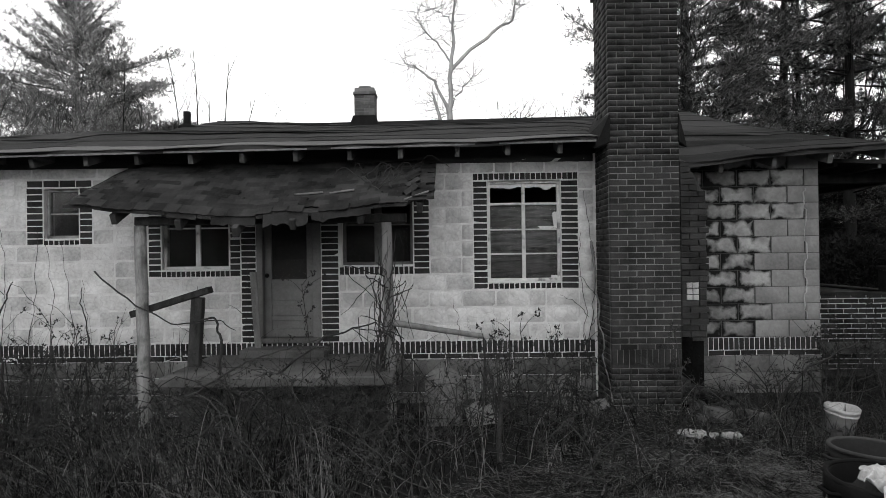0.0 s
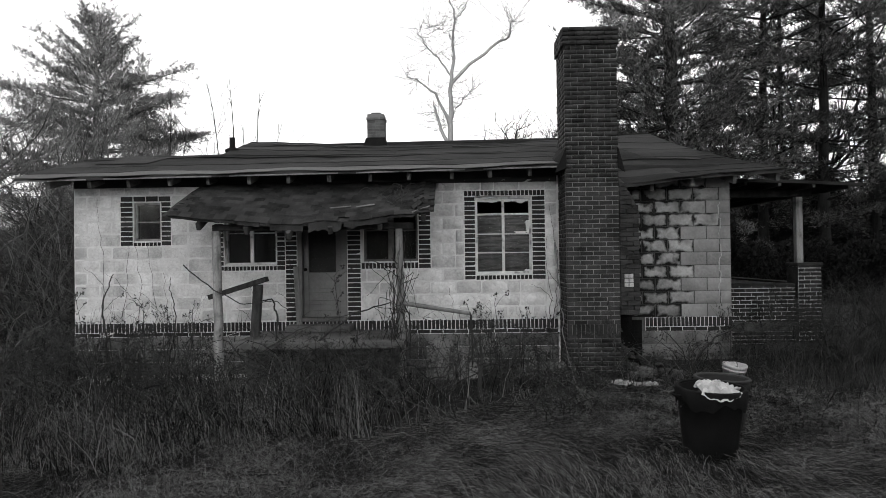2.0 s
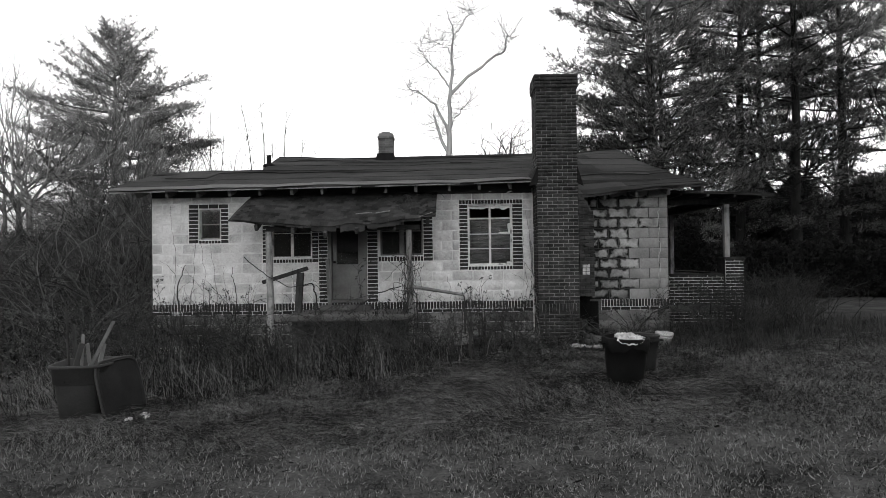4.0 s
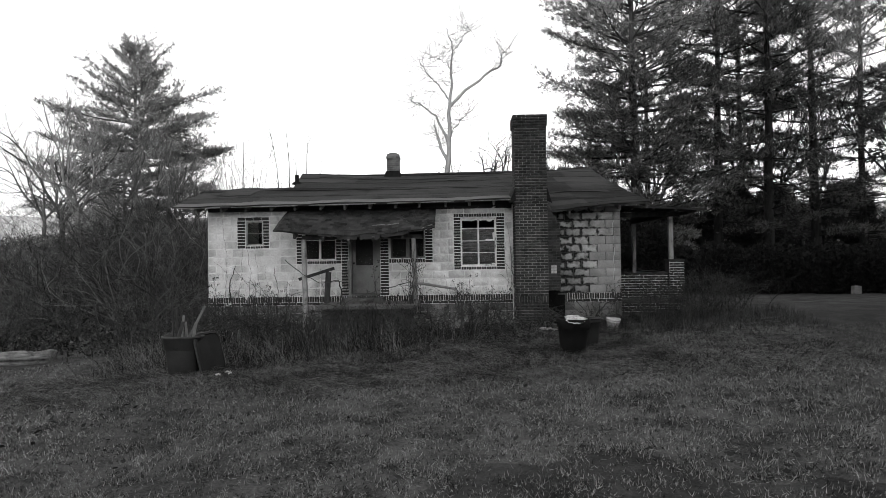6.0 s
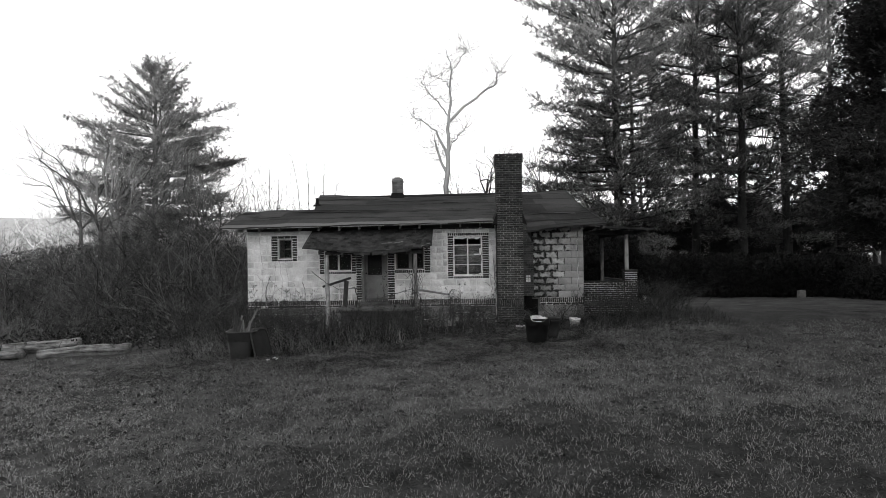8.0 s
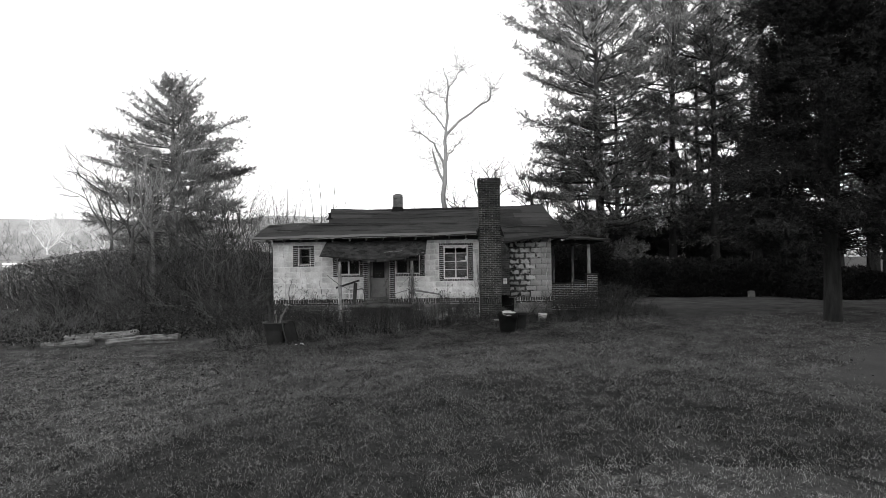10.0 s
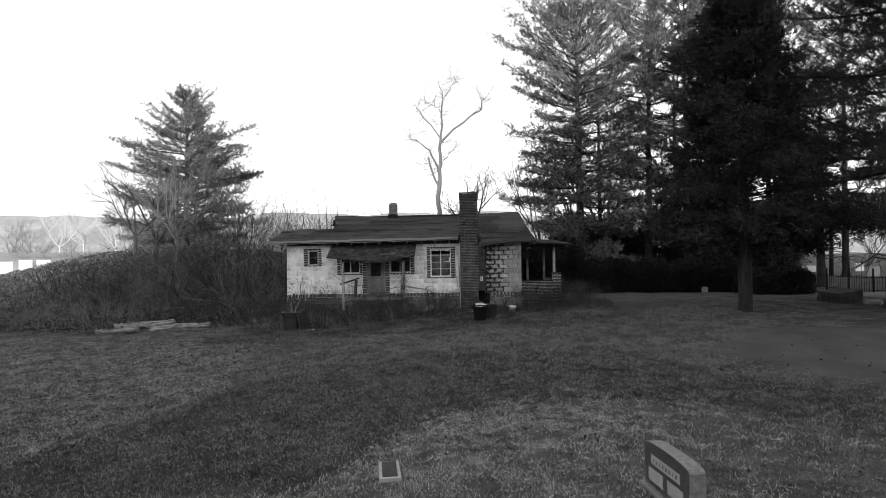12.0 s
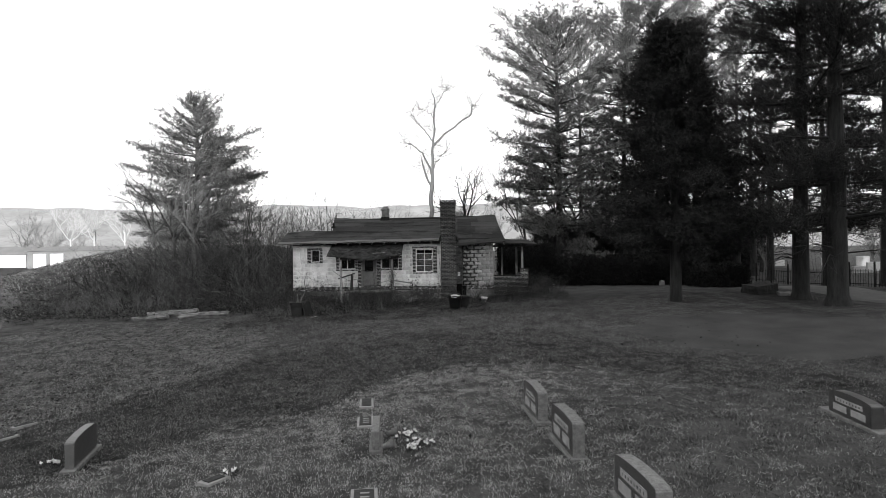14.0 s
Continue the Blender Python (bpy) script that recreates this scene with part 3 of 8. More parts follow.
for a, b, zr, y0, ze, ye in ((-4.7, 4.95, 4.42, RIDGE_Y, 2.92, 11.3), (-6.5, -4.1, 3.50, EAVE_Y + (RIDGE_Y - EAVE_Y) * LOW, 2.95, 4.15)):
    p = [bm.verts.new(q) for q in ((a, y0 + 0.01, zr + (0.06 if b > 0 else 0.12)), (b, y0 + 0.01, zr + (0.15 if b > 0 else 0.10)), (b, ye, ze), (a, ye, ze))]
    q = [bm.verts.new((v.co.x, v.co.y, v.co.z - 0.06)) for v in p]
    bm.faces.new(p)
    bm.faces.new(q[::-1])
    for i in range(4):
        bm.faces.new([p[(i + 1) % 4], p[i], q[i], q[(i + 1) % 4]])
part("rear_slope", bm, M_ROOF, roof)
# gable ends under the roof
for x, s_top, z_top in ((XR - 0.11, 1.0, 4.42), (XL + 0.11, LOW, 3.50)):
    bm = bmesh.new()
    yr = EAVE_Y + (RIDGE_Y - EAVE_Y) * s_top
    prof = [(WALL_T, 2.962), (yr, z_top - 0.08), (YB - 0.1 if s_top == 1.0 else 3.75, 2.962)]
    a = [bm.verts.new((x - 0.05, y, z)) for y, z in prof]
    b = [bm.verts.new((x + 0.05, y, z)) for y, z in prof]
    bm.faces.new(a[::-1])
    bm.faces.new(b)
    for i in range(3):
        bm.faces.new([a[i], a[(i + 1) % 3], b[(i + 1) % 3], b[i]])
    part("gable", bm, M_SOFFIT, house, "dark boarded gable")
# roofing laid in long lapped strips
STRIPS = [0.0, 0.07, 0.17, 0.335, LOW - 0.002, 0.60, 0.76, 0.90, 1.0]
CUTS = {0: (-6.5, -3.2, 0.4, 1.80), 1: (-6.5, -4.6, -1.6, 1.80), 2: (-6.5, -5.3, -1.9, 1.80), 3: (-6.5, -4.4, -0.3, 1.80), 4: (-4.1, -0.9, 1.80), 5: (-4.3, -2.6, 1.80), 6: (-4.5, 0.2, 1.80), 7: (-4.6, -1.2, 1.80)}
for k in range(8):
    ends = list(CUTS[k]) + [2.72, 3.9 - 0.2 * (k % 3), 5.15]
    for a, b in zip(ends, ends[1:]):
        if a == 1.80 and k < 2:
            continue
        s0, s1 = STRIPS[k] - (0.012 if k else 0.006), STRIPS[k + 1] + (0.02 if k < 7 else 0)
        first, last = a == ends[0], b == 5.15
        bm = sheet(a, b, s0, s1, 0.010 + 0.012 * random.random(), 0.006, max(4, int((b - a) / 0.18)), 4,
                   (lambda s: west_edge(max(s, 0) if k < 4 else max(s, LOW + 0.001)) - 0.03) if first else None, (lambda s: east_edge(s) + 0.03) if last else None, 0.016)
        pale = k == 0 and b < 1.9
        part("roofing_sheet", bm, M_ROOFPALE if pale and k == 0 else M_ROOF, roof, "worn pale roofing strip" if pale and k == 0 else "")
# loose patches and a ridge roll
for a, b, s0, s1 in ((-5.9, -5.0, 0.20, 0.42), (0.2, 0.75, 0.62, 0.68), (3.0, 4.6, 0.30, 0.36), (-3.9, -2.2, 0.80, 0.86)):
    part("roofing_patch", sheet(a, b, s0, s1, 0.03, 0.012, 10, 3, None, None, 0.02), M_ROOF, roof)
part("ridge_cap", sheet(-4.72, 4.98, 0.985, 1.004, 0.03, 0.03, 40, 1), M_ROOF, roof)
# rafter tails
rx = -6.0
while rx < 5.1:
    if not 1.75 < rx < 2.75:
        z = np.interp(rx, EAVE_X, EAVE_Z)
        bm = bmesh.new()
        ln = 0.42 + 0.06 * random.random()
        box(bm, -0.028, 0.028, -ln, 0.09, -0.115, 0.0, 0.004, Matrix.Translation((rx + random.uniform(-0.02, 0.02), -0.02, z + 0.08)) @ pose(0, 0, 0, 16.5, 0, random.uniform(-2, 2)))
        part("rafter_tail", bm, M_RAFTER, roof)
    rx += 0.615
boxpart("attic_board", XL + 0.05, XR - 0.05, 0.24, 0.26, 2.962, 3.14, M_SOFFIT, roof)
bm = bmesh.new()
for i in range(30):
    xa, xb = -6.45 + 8.2 * i / 30, -6.45 + 8.2 * (i + 1) / 30
    if i % 7 == 4:
        continue
    za, zb = np.interp(xa, EAVE_X, EAVE_Z), np.interp(xb, EAVE_X, EAVE_Z)
    vs = [bm.verts.new(p) for p in ((xa, EAVE_Y - 0.012, za - 0.052), (xb, EAVE_Y - 0.012, zb - 0.052), (xb, EAVE_Y - 0.012, zb - 0.030), (xa, EAVE_Y - 0.012, za - 0.030))]
    bm.faces.new(vs)
bmesh.ops.remove_doubles(bm, verts=bm.verts[:], dist=0.0005)
thicken(bm, 0.006)
part("drip_edge", bm, M_GREYWOOD, roof, "thin pale strip of worn edging under the roofing")
boxpart("frieze_board", XL, 1.83, -0.02, -0.004, 2.86, 3.11, M_SOFFIT, roof)

# roof vent pipe
z = roof_at(-4.26, 0.55)[2]
pipe = thing("vent_pipe", "short black plumbing vent pipe through the roofing", "pipe", (-4.26, EAVE_Y + (RIDGE_Y - EAVE_Y) * 0.55, z))
h = Heap()
h.add(*lathe([(0.058, -0.05), (0.058, 0.26), (0.046, 0.26), (0.046, 0.0)], 16))
h.make("pipe", M_TAR, pipe)
h = Heap()
h.add(*lathe([(0.15, -0.03), (0.14, 0.02), (0.062, 0.05), (0.062, 0.07)], 16))
h.make("flashing", M_TAR, pipe)


# ---- windows and door ----
def broken_pane(name, x0, x1, z0, z1, y, parent, jag):
    """A pane of which a jagged upper or lower rim is left."""
    bm = bmesh.new()
    n = 14
    lo, hi = [], []
    for i in range(n + 1):
        x = x0 + (x1 - x0) * i / n
        d = (z1 - z0) * (0.16 + 1.1 * jag * abs(wob(x * 6, z0, 1, 2)) + 0.06 * random.random())
        lo.append(bm.verts.new((x, y, z1 - d)))
        hi.append(bm.verts.new((x, y, z1)))
    for i in range(n):
        bm.faces.new([lo[i], lo[i + 1], hi[i + 1], hi[i]])
    thicken(bm, 0.003)
    return part(name, bm, M_PAPER, parent, "torn white film along the pane's rim")


def window(o, cols, rows, mat, label, curtain=None, top=0.0, bars=0.028, pane_mat=None):
    x0, x1, z0, z1 = o
    w = thing("window", "", "", (0, 0, 0))
    w.parent = house
    tagged(w, label=label)
    fy = 0.085
    t = 0.035
    for n, a, b, c, d in (("frame", x0 + 0.002, x0 + t, z0 + 0.002, z1 - 0.002), ("frame", x1 - t, x1 - 0.002, z0 + 0.002, z1 - 0.002), ("frame", x0 + t, x1 - t, z1 - t, z1 - 0.002), ("frame", x0 + t, x1 - t, z0 + 0.002, z0 + t)):
        boxpart(n, a, b, fy - 0.03, fy + 0.05, c, d, mat, w, bevel=0.003)
    ztop = z1 - t
    if top:
        boxpart("transom", x0 + t, x1 - t, fy - 0.025, fy + 0.03, z1 - top - 0.03, z1 - top, mat, w, bevel=0.003)
        ztop = z1 - top - 0.03
        xm = (x0 + x1) / 2
        boxpart("muntin", xm - 0.02, xm + 0.02, fy - 0.01, fy + 0.02, z1 - top, z1 - t, mat, w, bevel=0.003)
    cw, rh = (x1 - x0 - 2 * t) / cols, (ztop - z0 - t) / rows
    for i in range(1, cols):
        xm = x0 + t + cw * i
        boxpart("mullion", xm - bars, xm + bars, fy - 0.015, fy + 0.025, z0 + t, ztop, mat, w, bevel=0.003)
    for j in range(1, rows):
        zm = z0 + t + rh * j
        for i in range(cols):
            a = x0 + t + cw * i + (bars if i else 0)
            b = x0 + t + cw * (i + 1) - (bars if i < cols - 1 else 0)
            boxpart("muntin", a, b, fy - 0.008, fy + 0.018, zm - 0.009, zm + 0.009, mat, w, bevel=0.002)
    for i in range(cols):
        for j in range(rows):
            a, b = x0 + t + cw * i + (bars if i else 0), x0 + t + cw * (i + 1) - (bars if i < cols - 1 else 0)
            c, d = z0 + t + rh * j + (0.009 if j else 0), z0 + t + rh * (j + 1) - (0.009 if j < rows - 1 else 0)
            p = boxpart("pane", a, b, fy + 0.003, fy + 0.006, c, d, pane_mat or M_GLASS, w, bevel=0)
            p.visible_shadow = False
    boxpart("sill", x0 - 0.02, x1 + 0.02, 0.0, 0.10, z0 - 0.018, z0 + 0.001, mat, w, bevel=0.004)
    if curtain:
        cm, lab, c0, c1, d0, d1 = curtain
        bm = bmesh.new()
        vs = []
        n = 40
        for k in range(n + 1):
            x = c0 + (c1 - c0) * k / n
            y = 0.106 + 0.005 * math.sin(k * 1.1) + 0.01 * wob(x * 5, 1, 1, 1)
            vs.append((bm.verts.new((x, y, d0)), bm.verts.new((x, y + 0.004 * wob(x * 3, 2), d1))))
        for p, q in zip(vs, vs[1:]):
            bm.faces.new([p[0], q[0], q[1], p[1]])
        thicken(bm, 0.004)
        part("backing", bm, cm, w, lab, smooth=True)
    return w


window(OPEN[0], 1, 2, M_MIDFRAME, "small paint-flaked casement window in a brick surround", None, bars=0.012)
window(OPEN[1], 2, 2, M_FRAME, "wooden sash window with a dark room behind", None)
window(OPEN[3], 2, 2, M_SHADEFRAME, "sash window under the porch roof, its paint coloured as shaded", None, bars=0.045)
big = window(OPEN[4], 2, 3, M_FRAME, "large paint-flaked window with broken top lights", (M_CURTAIN, "grimy boards behind the panes", 0.57, 1.41, 1.42, 2.36), 0.27, bars=0.022, pane_mat=M_GLASS)
o = OPEN[4]
for a, b, jag in ((o[0] + 0.037, 0.968, 0.5), (1.012, o[1] - 0.037, 0.9)):
    broken_pane("torn_film", a, b, 2.40, 2.607, 0.09, big, jag)
for k, (px, pz, w_, h_) in enumerate(((1.385, 2.16, 0.035, 0.14), (1.26, 2.07, 0.10, 0.022), (1.36, 1.46, 0.05, 0.03))):
    bm = bmesh.new()
    bm.faces.new([bm.verts.new((px + w_ * math.cos(a) * (1 + 0.3 * math.sin(3 * a + k)), 0.083, pz + h_ * math.sin(a) * (1 + 0.3 * math.cos(2 * a)))) for a in np.linspace(0, 2 * math.pi, 12, endpoint=False)])
    thicken(bm, 0.002)
    part("torn_paper", bm, M_PAPER, big, "scrap of torn white paper stuck to the glass")

# door with its frame
dx0, dx1, dz0, dz1 = OPEN[2]
door = thing("door", "", "")
door.parent = house
tagged(door, label="panelled door with a dark broken upper light")
for a, b, c, d in ((dx0 - 0.045, dx0 + 0.03, dz0, dz1), (dx1 - 0.06, dx1 + 0.045, dz0, dz1), (dx0 + 0.03, dx1 - 0.06, dz1 - 0.06, dz1)):
    boxpart("frame", a, b, -0.005, 0.12, c, d, M_DOOR, door)
L, R = dx0 + 0.034, dx1 - 0.064
for a, b, c, d in ((L, L + 0.085, dz0 + 0.02, dz1 - 0.07), (R - 0.085, R, dz0 + 0.02, dz1 - 0.07), (L + 0.085, R - 0.085, 1.40, 1.47), (L + 0.085, R - 0.085, 1.15, 1.21), (L + 0.085, R - 0.085, 0.96, 1.02), (L + 0.085, R - 0.085, dz0 + 0.02, 0.86), (L + 0.085, R - 0.085, dz1 - 0.17, dz1 - 0.07)):
    boxpart("rail", a, b, 0.075, 0.115, c, d, M_DOOR, door)
for c, d in ((0.86, 0.96), (1.02, 1.15), (1.21, 1.40)):
    boxpart("panel", L + 0.085, R - 0.085, 0.090, 0.105, c, d, M_DOOR, door)
boxpart("pane", L + 0.085, R - 0.085, 0.095, 0.099, 1.47, 1.72, M_GLASS, door, "remaining strip of dusty glass", bevel=0).visible_shadow = False
boxpart("threshold", dx0 - 0.03, dx1 + 0.03, -0.06, 0.14, dz0 - 0.045, dz0 + 0.018, M_CONCRETE, door)
boxpart("dark_blind", L + 0.05, R - 0.05, 0.135, 0.145, 1.46, 2.60, M_DARKCLOTH, door)
h = Heap()
h.add(*lathe([(0.001, 0), (0.025, 0.004), (0.028, 0.02), (0.012, 0.03), (0.012, 0.06)], 12))
knob = h.make("knob", M_TAR, door)
knob.matrix_basis = pose(L + 0.05, 0.02, 1.52, 90)

# ---- porch over the front door ----
CX0, CX1 = -3.83, -0.07


def canopy_at(u, v, lift=0.0):
    """u along the porch, v from wall (0) to front edge (1)."""
    x = CX0 + (CX1 - CX0) * u
    front = -1.36 + 0.05 * wob(x, 0, 1.2, 3)
    z1 = 2.30 - 0.13 * math.sin(math.pi * min(1, max(0, (u - 0.08) / 0.85))) ** 1.0 + 0.04 * wob(x, 1, 1.5, 6) + (0.06 if u > 0.93 else 0)
    z0 = 2.88
    y = 0.0 + front * v
    z = z0 + (z1 - z0) * v + 0.05 * math.sin(math.pi * v) * (0.4 + 0.6 * math.sin(u * 7)) + 0.018 * wob(x * 2, y * 2, 1.4, 2)
    return Vector((x, y, z + lift))


canopy = thing("porch_roof", "sagging porch roof of ragged dark shingles", "porch roof")
bm = bmesh.new()
nu, nv = 40, 10
top = [[bm.verts.new(canopy_at(i / nu, j / nv, -0.004)) for i in range(nu + 1)] for j in range(nv + 1)]
low = [[bm.verts.new(canopy_at(i / nu, j / nv, -0.034)) for i in range(nu + 1)] for j in range(nv + 1)]
for j in range(nv):
    for i in range(nu):
        bm.faces.new([top[j][i], top[j + 1][i], top[j + 1][i + 1], top[j][i + 1]])
        bm.faces.new([low[j][i + 1], low[j + 1][i + 1], low[j + 1][i], low[j][i]])
    bm.faces.new([top[j][0], low[j][0], low[j + 1][0], top[j + 1][0]])
    bm.faces.new([top[j][nu], top[j + 1][nu], low[j + 1][nu], low[j][nu]])
for i in range(nu):
    bm.faces.new([top[nv][i], low[nv][i], low[nv][i + 1], top[nv][i + 1]])
part("deck", bm, M_DARKWOOD, canopy)
for u, ln in ((0.13, 0.0), (0.31, 0.04), (0.47, 0.10), (0.62, 0.06), (0.80, 0.02), (0.96, 0.0)):
    a, b = canopy_at(u, 0.05, -0.04), canopy_at(u, 1.0 + ln / 1.4, -0.06)
    h = Heap()
    bm = bmesh.new()
    d = b - a
    m = Matrix.Translation(a) @ d.to_track_quat("-Y", "Z").to_matrix().to_4x4()
    box(bm, -0.03, 0.03, -d.length, 0, -0.11, 0, 0.006, m)
    part("rafter", bm, M_DARKWOOD, canopy, "dark rafter with a splintered end")
bm = bmesh.new()
box(bm, CX0 + 0.62, CX1 - 0.3, -1.17, -1.07, 2.10, 2.19, 0.008)
part("beam", bm, M_DARKWOOD, canopy)
for u0, u1, dr in ((0.28, 0.36, 0.05), (0.40, 0.52, 0.10), (0.54, 0.66, 0.13), (0.67, 0.83, 0.09), (0.90, 0.98, 0.03)):
    bm = bmesh.new()
    n = 10
    a = [bm.verts.new(canopy_at(u0 + (u1 - u0) * i / n, 1.0, 0.0)) for i in range(n + 1)]
    b = [bm.verts.new(canopy_at(u0 + (u1 - u0) * i / n, 1.02, -dr * (0.6 + 0.6 * abs(wob(i * 0.7, u0 * 9, 1, 5))))) for i in range(n + 1)]
    for i in range(n):
        bm.faces.new([a[i], b[i], b[i + 1], a[i + 1]])
    thicken(bm, 0.012)
    part("torn_felt", bm, M_SHINGLE, canopy, "torn roofing felt hanging from the edge")
for u0, u1, v_ in ((0.60, 0.68, 0.72), (0.70, 0.77, 0.72), (0.92, 0.985, 0.99)):
    a, b = canopy_at(u0, v_, 0.015), canopy_at(u1, v_ - 0.02, 0.02)
    bm = bmesh.new()
    d = b - a
    box(bm, 0, d.length, -0.03, 0.03, 0, 0.02, 0.004, Matrix.Translation(a) @ d.to_track_quat("X", "Z").to_matrix().to_4x4())
    part("bare_lath", bm, M_GREYWOOD, canopy, "bare pale strip of exposed wood")


def crooked(a, b, r0, r1, n=10, amp=0.01, seed=0):
    a, b = np.array(a, float), np.array(b, float)
    t = np.linspace(0, 1, n)[:, None]
    p = a + (b - a) * t
    for i in range(1, n - 1):
        p[i] += [amp * wob(i * 0.9, seed, 1, 3 + seed), amp * wob(i * 0.9, seed, 1, 7 + seed), 0]
    return p, np.linspace(r0, r1, n)


for nm, x, z0, z1, mat, lab, r in (("porch_post", -3.16, 0.0, 2.10, M_POST, "round porch post with peeling pale paint", 0.066), ("porch_post", -0.57, 0.0, 2.10, M_GREYWOOD, "grey rotting porch post wound with dead vines", 0.058)):
    p, rr = crooked((x + 0.02, -1.12, z0), (x - 0.01, -1.12, z1), r, r * 0.92, 14, 0.012, x)
    v, f = tube(p, rr, 10)
    ob = raw(nm, v, f, mat, label=lab, smooth=True)
    tagged(ob, category="post", group="porch posts")

slab = thing("porch_slab", "cracked concrete porch slab over a dark box for its shade", "slab")
boxpart("slab", -2.85, -0.50, -1.46, -0.03, 0.46, 0.56, M_CONCRETE, slab, bevel=0.012)
# set-back dark box that stands in for the shade beneath the slab
boxpart("footing", -2.75, -0.6, -1.15, -0.1, -0.5, 0.458, M_SOOTMORTAR_VOID, slab)
boxpart("step", -2.4, -1.4, -0.36, -0.032, 0.562, 0.66, M_CONCRETE, slab, bevel=0.01)

# broken rail beside the pale post
rail = thing("broken_rail", "broken dark wooden porch rail leaning on the post", "rail")
bm = bmesh.new()
box(bm, -0.10, 0.76, -0.08, 0.08, -0.035, 0.035, 0.006, pose(-3.22, -1.0, 1.19, 0, -17, 3))
part("top_rail", bm, M_DARKWOOD, rail)
bm = bmesh.new()
box(bm, -0.06, 0.06, -0.05, 0.05, -0.74, 0.0, 0.006, pose(-2.62, -0.98, 1.33, 0, 4, 0))
part("newel", bm, M_DARKWOOD, rail)
bm = bmesh.new()
box(bm, -0.04, 0.04, -0.015, 0.015, 0, 0.92, 0.005, pose(-2.24, -0.14, 0.66, 7, -1, 0))
tagged(part("loose_plank", bm, M_GREYWOOD), "grey loose plank leaning beside the door", "plank")
p, rr = crooked((-0.56, -1.16, 1.06), (0.42, -0.98, 0.88), 0.035, 0.028, 8, 0.012, 4)
v, f = tube(p, rr, 8)
tagged(raw("fallen_pole", v, f, M_GREYWOOD, smooth=True), "pale bare pole fallen against the porch post", "pole")

# ---- chimneys: cores (bricks follow below) ----
CHX0, CHX1, CHY, CHTOP = 1.86, 2.64, -0.68, 5.02
chimney = thing("chimney", "tall dark brick chimney standing against the front wall", "chimney")
boxpart("core", CHX0 + 0.007, CHX1 - 0.007, CHY + 0.007, -0.002, -0.5, CHTOP - 0.05, M_DARKMORTAR, chimney, bevel=0)
bm = bmesh.new()
prof = [(CHX1 - 0.012, 0.80), (2.93, 0.80), (2.93, 2.35), (2.80, 2.62), (CHX1 - 0.012, 2.75)]
a = [bm.verts.new((x, CHY + 0.03, z)) for x, z in prof]
b = [bm.verts.new((x, -0.002, z)) for x, z in prof]
bm.faces.new(a[::-1])
bm.faces.new(b)
for i in range(5):
    bm.faces.new([a[i], a[(i + 1) % 5], b[(i + 1) % 5], b[i]])
bmesh.ops.recalc_face_normals(bm, faces=bm.faces[:])
part("shoulder_core", bm, M_SOOTMORTAR_VOID, chimney)
boxpart("foot_core", CHX1 - 0.012, 2.93, -0.22, -0.002, -0.5, 0.80, M_SOOT_HOLEDARK, chimney, bevel=0)
boxpart("foot_step", CHX1 - 0.012, 2.93, CHY + 0.05, -0.222, -0.5, 0.12, M_SOOT_HOLEDARK, chimney, bevel=0)
for s in (-1, 1):
    x = CHX0 if s < 0 else CHX1
    bm = bmesh.new()
    bm.faces.new([bm.verts.new(p) for p in ((x - 0.004 * s, CHY - 0.01, 2.98), (x + 0.13 * s, CHY + 0.12, 2.93), (x + 0.16 * s, 0.05, 3.10), (x - 0.004 * s, 0.05, 3.36), (x - 0.004 * s, CHY - 0.01, 3.28))])
    thicken(bm, 0.012)
    part("flashing", bm, M_TAR, chimney, "tarred flashing curling off the roof")

stack = thing("roof_stack", "small brick flue stack with a tarred foot", "chimney")
SX0, SX1, SY = -1.83, -1.41, 5.05
boxpart("core", SX0 + 0.01, SX1 - 0.01, SY + 0.01, SY + 0.40, 4.0, 5.13, M_DARKMORTAR, stack, bevel=0)
bm = bmesh.new()
a = [bm.verts.new((x, y, 4.15)) for x, y in ((SX0 - 0.13, SY - 0.18), (SX1 + 0.13, SY - 0.18), (SX1 + 0.13, SY + 0.5), (SX0 - 0.13, SY + 0.5))]
b = [bm.verts.new((x, y, 4.56)) for x, y in ((SX0 - 0.02, SY - 0.02), (SX1 + 0.02, SY - 0.02), (SX1 + 0.004, SY + 0.42), (SX0 - 0.004, SY + 0.42))]
for i in range(4):
    bm.faces.new([a[i], a[(i + 1) % 4], b[(i + 1) % 4], b[i]])
part("flashing", bm, M_TAR, stack)

# ---- side porch on the east ----
porch = thing("side_porch", "open side porch with a low brick wall and peeling post", "porch")
boxpart("floor", XR + 0.004, 6.42, 0.80, 4.6, 0.35, 0.50, M_CONCRETE, porch)
low_wall = boxpart("low_wall", XR + 0.004, 6.03, 0.89, 1.07, -0.3, 1.12, M_MORTAR, porch, "low brick wall with pale mortar")
side_wall = boxpart("low_wall", 6.20, 6.38, 1.16, 4.6, -0.3, 1.12, M_MORTAR, porch)
pier = boxpart("pier", 6.035, 6.425, 0.80, 1.15, -0.3, 1.45, M_MORTAR, porch, "brick pier with a worn cap")
boxpart("side_bricks", 6.028, 6.0345, 0.80, 1.15, -0.3, 1.45, M_BRICK, porch, bevel=0)
boxpart("cap", XR + 0.004, 6.005, 0.87, 1.09, 1.122, 1.16, M_BRICK, porch, bevel=0.008)
boxpart("cap", 6.18, 6.40, 1.182, 4.6, 1.122, 1.16, M_BRICK, porch, bevel=0.008)
boxpart("cap", 6.01, 6.45, 0.77, 1.18, 1.452, 1.51, M_BRICK, porch, bevel=0.01)
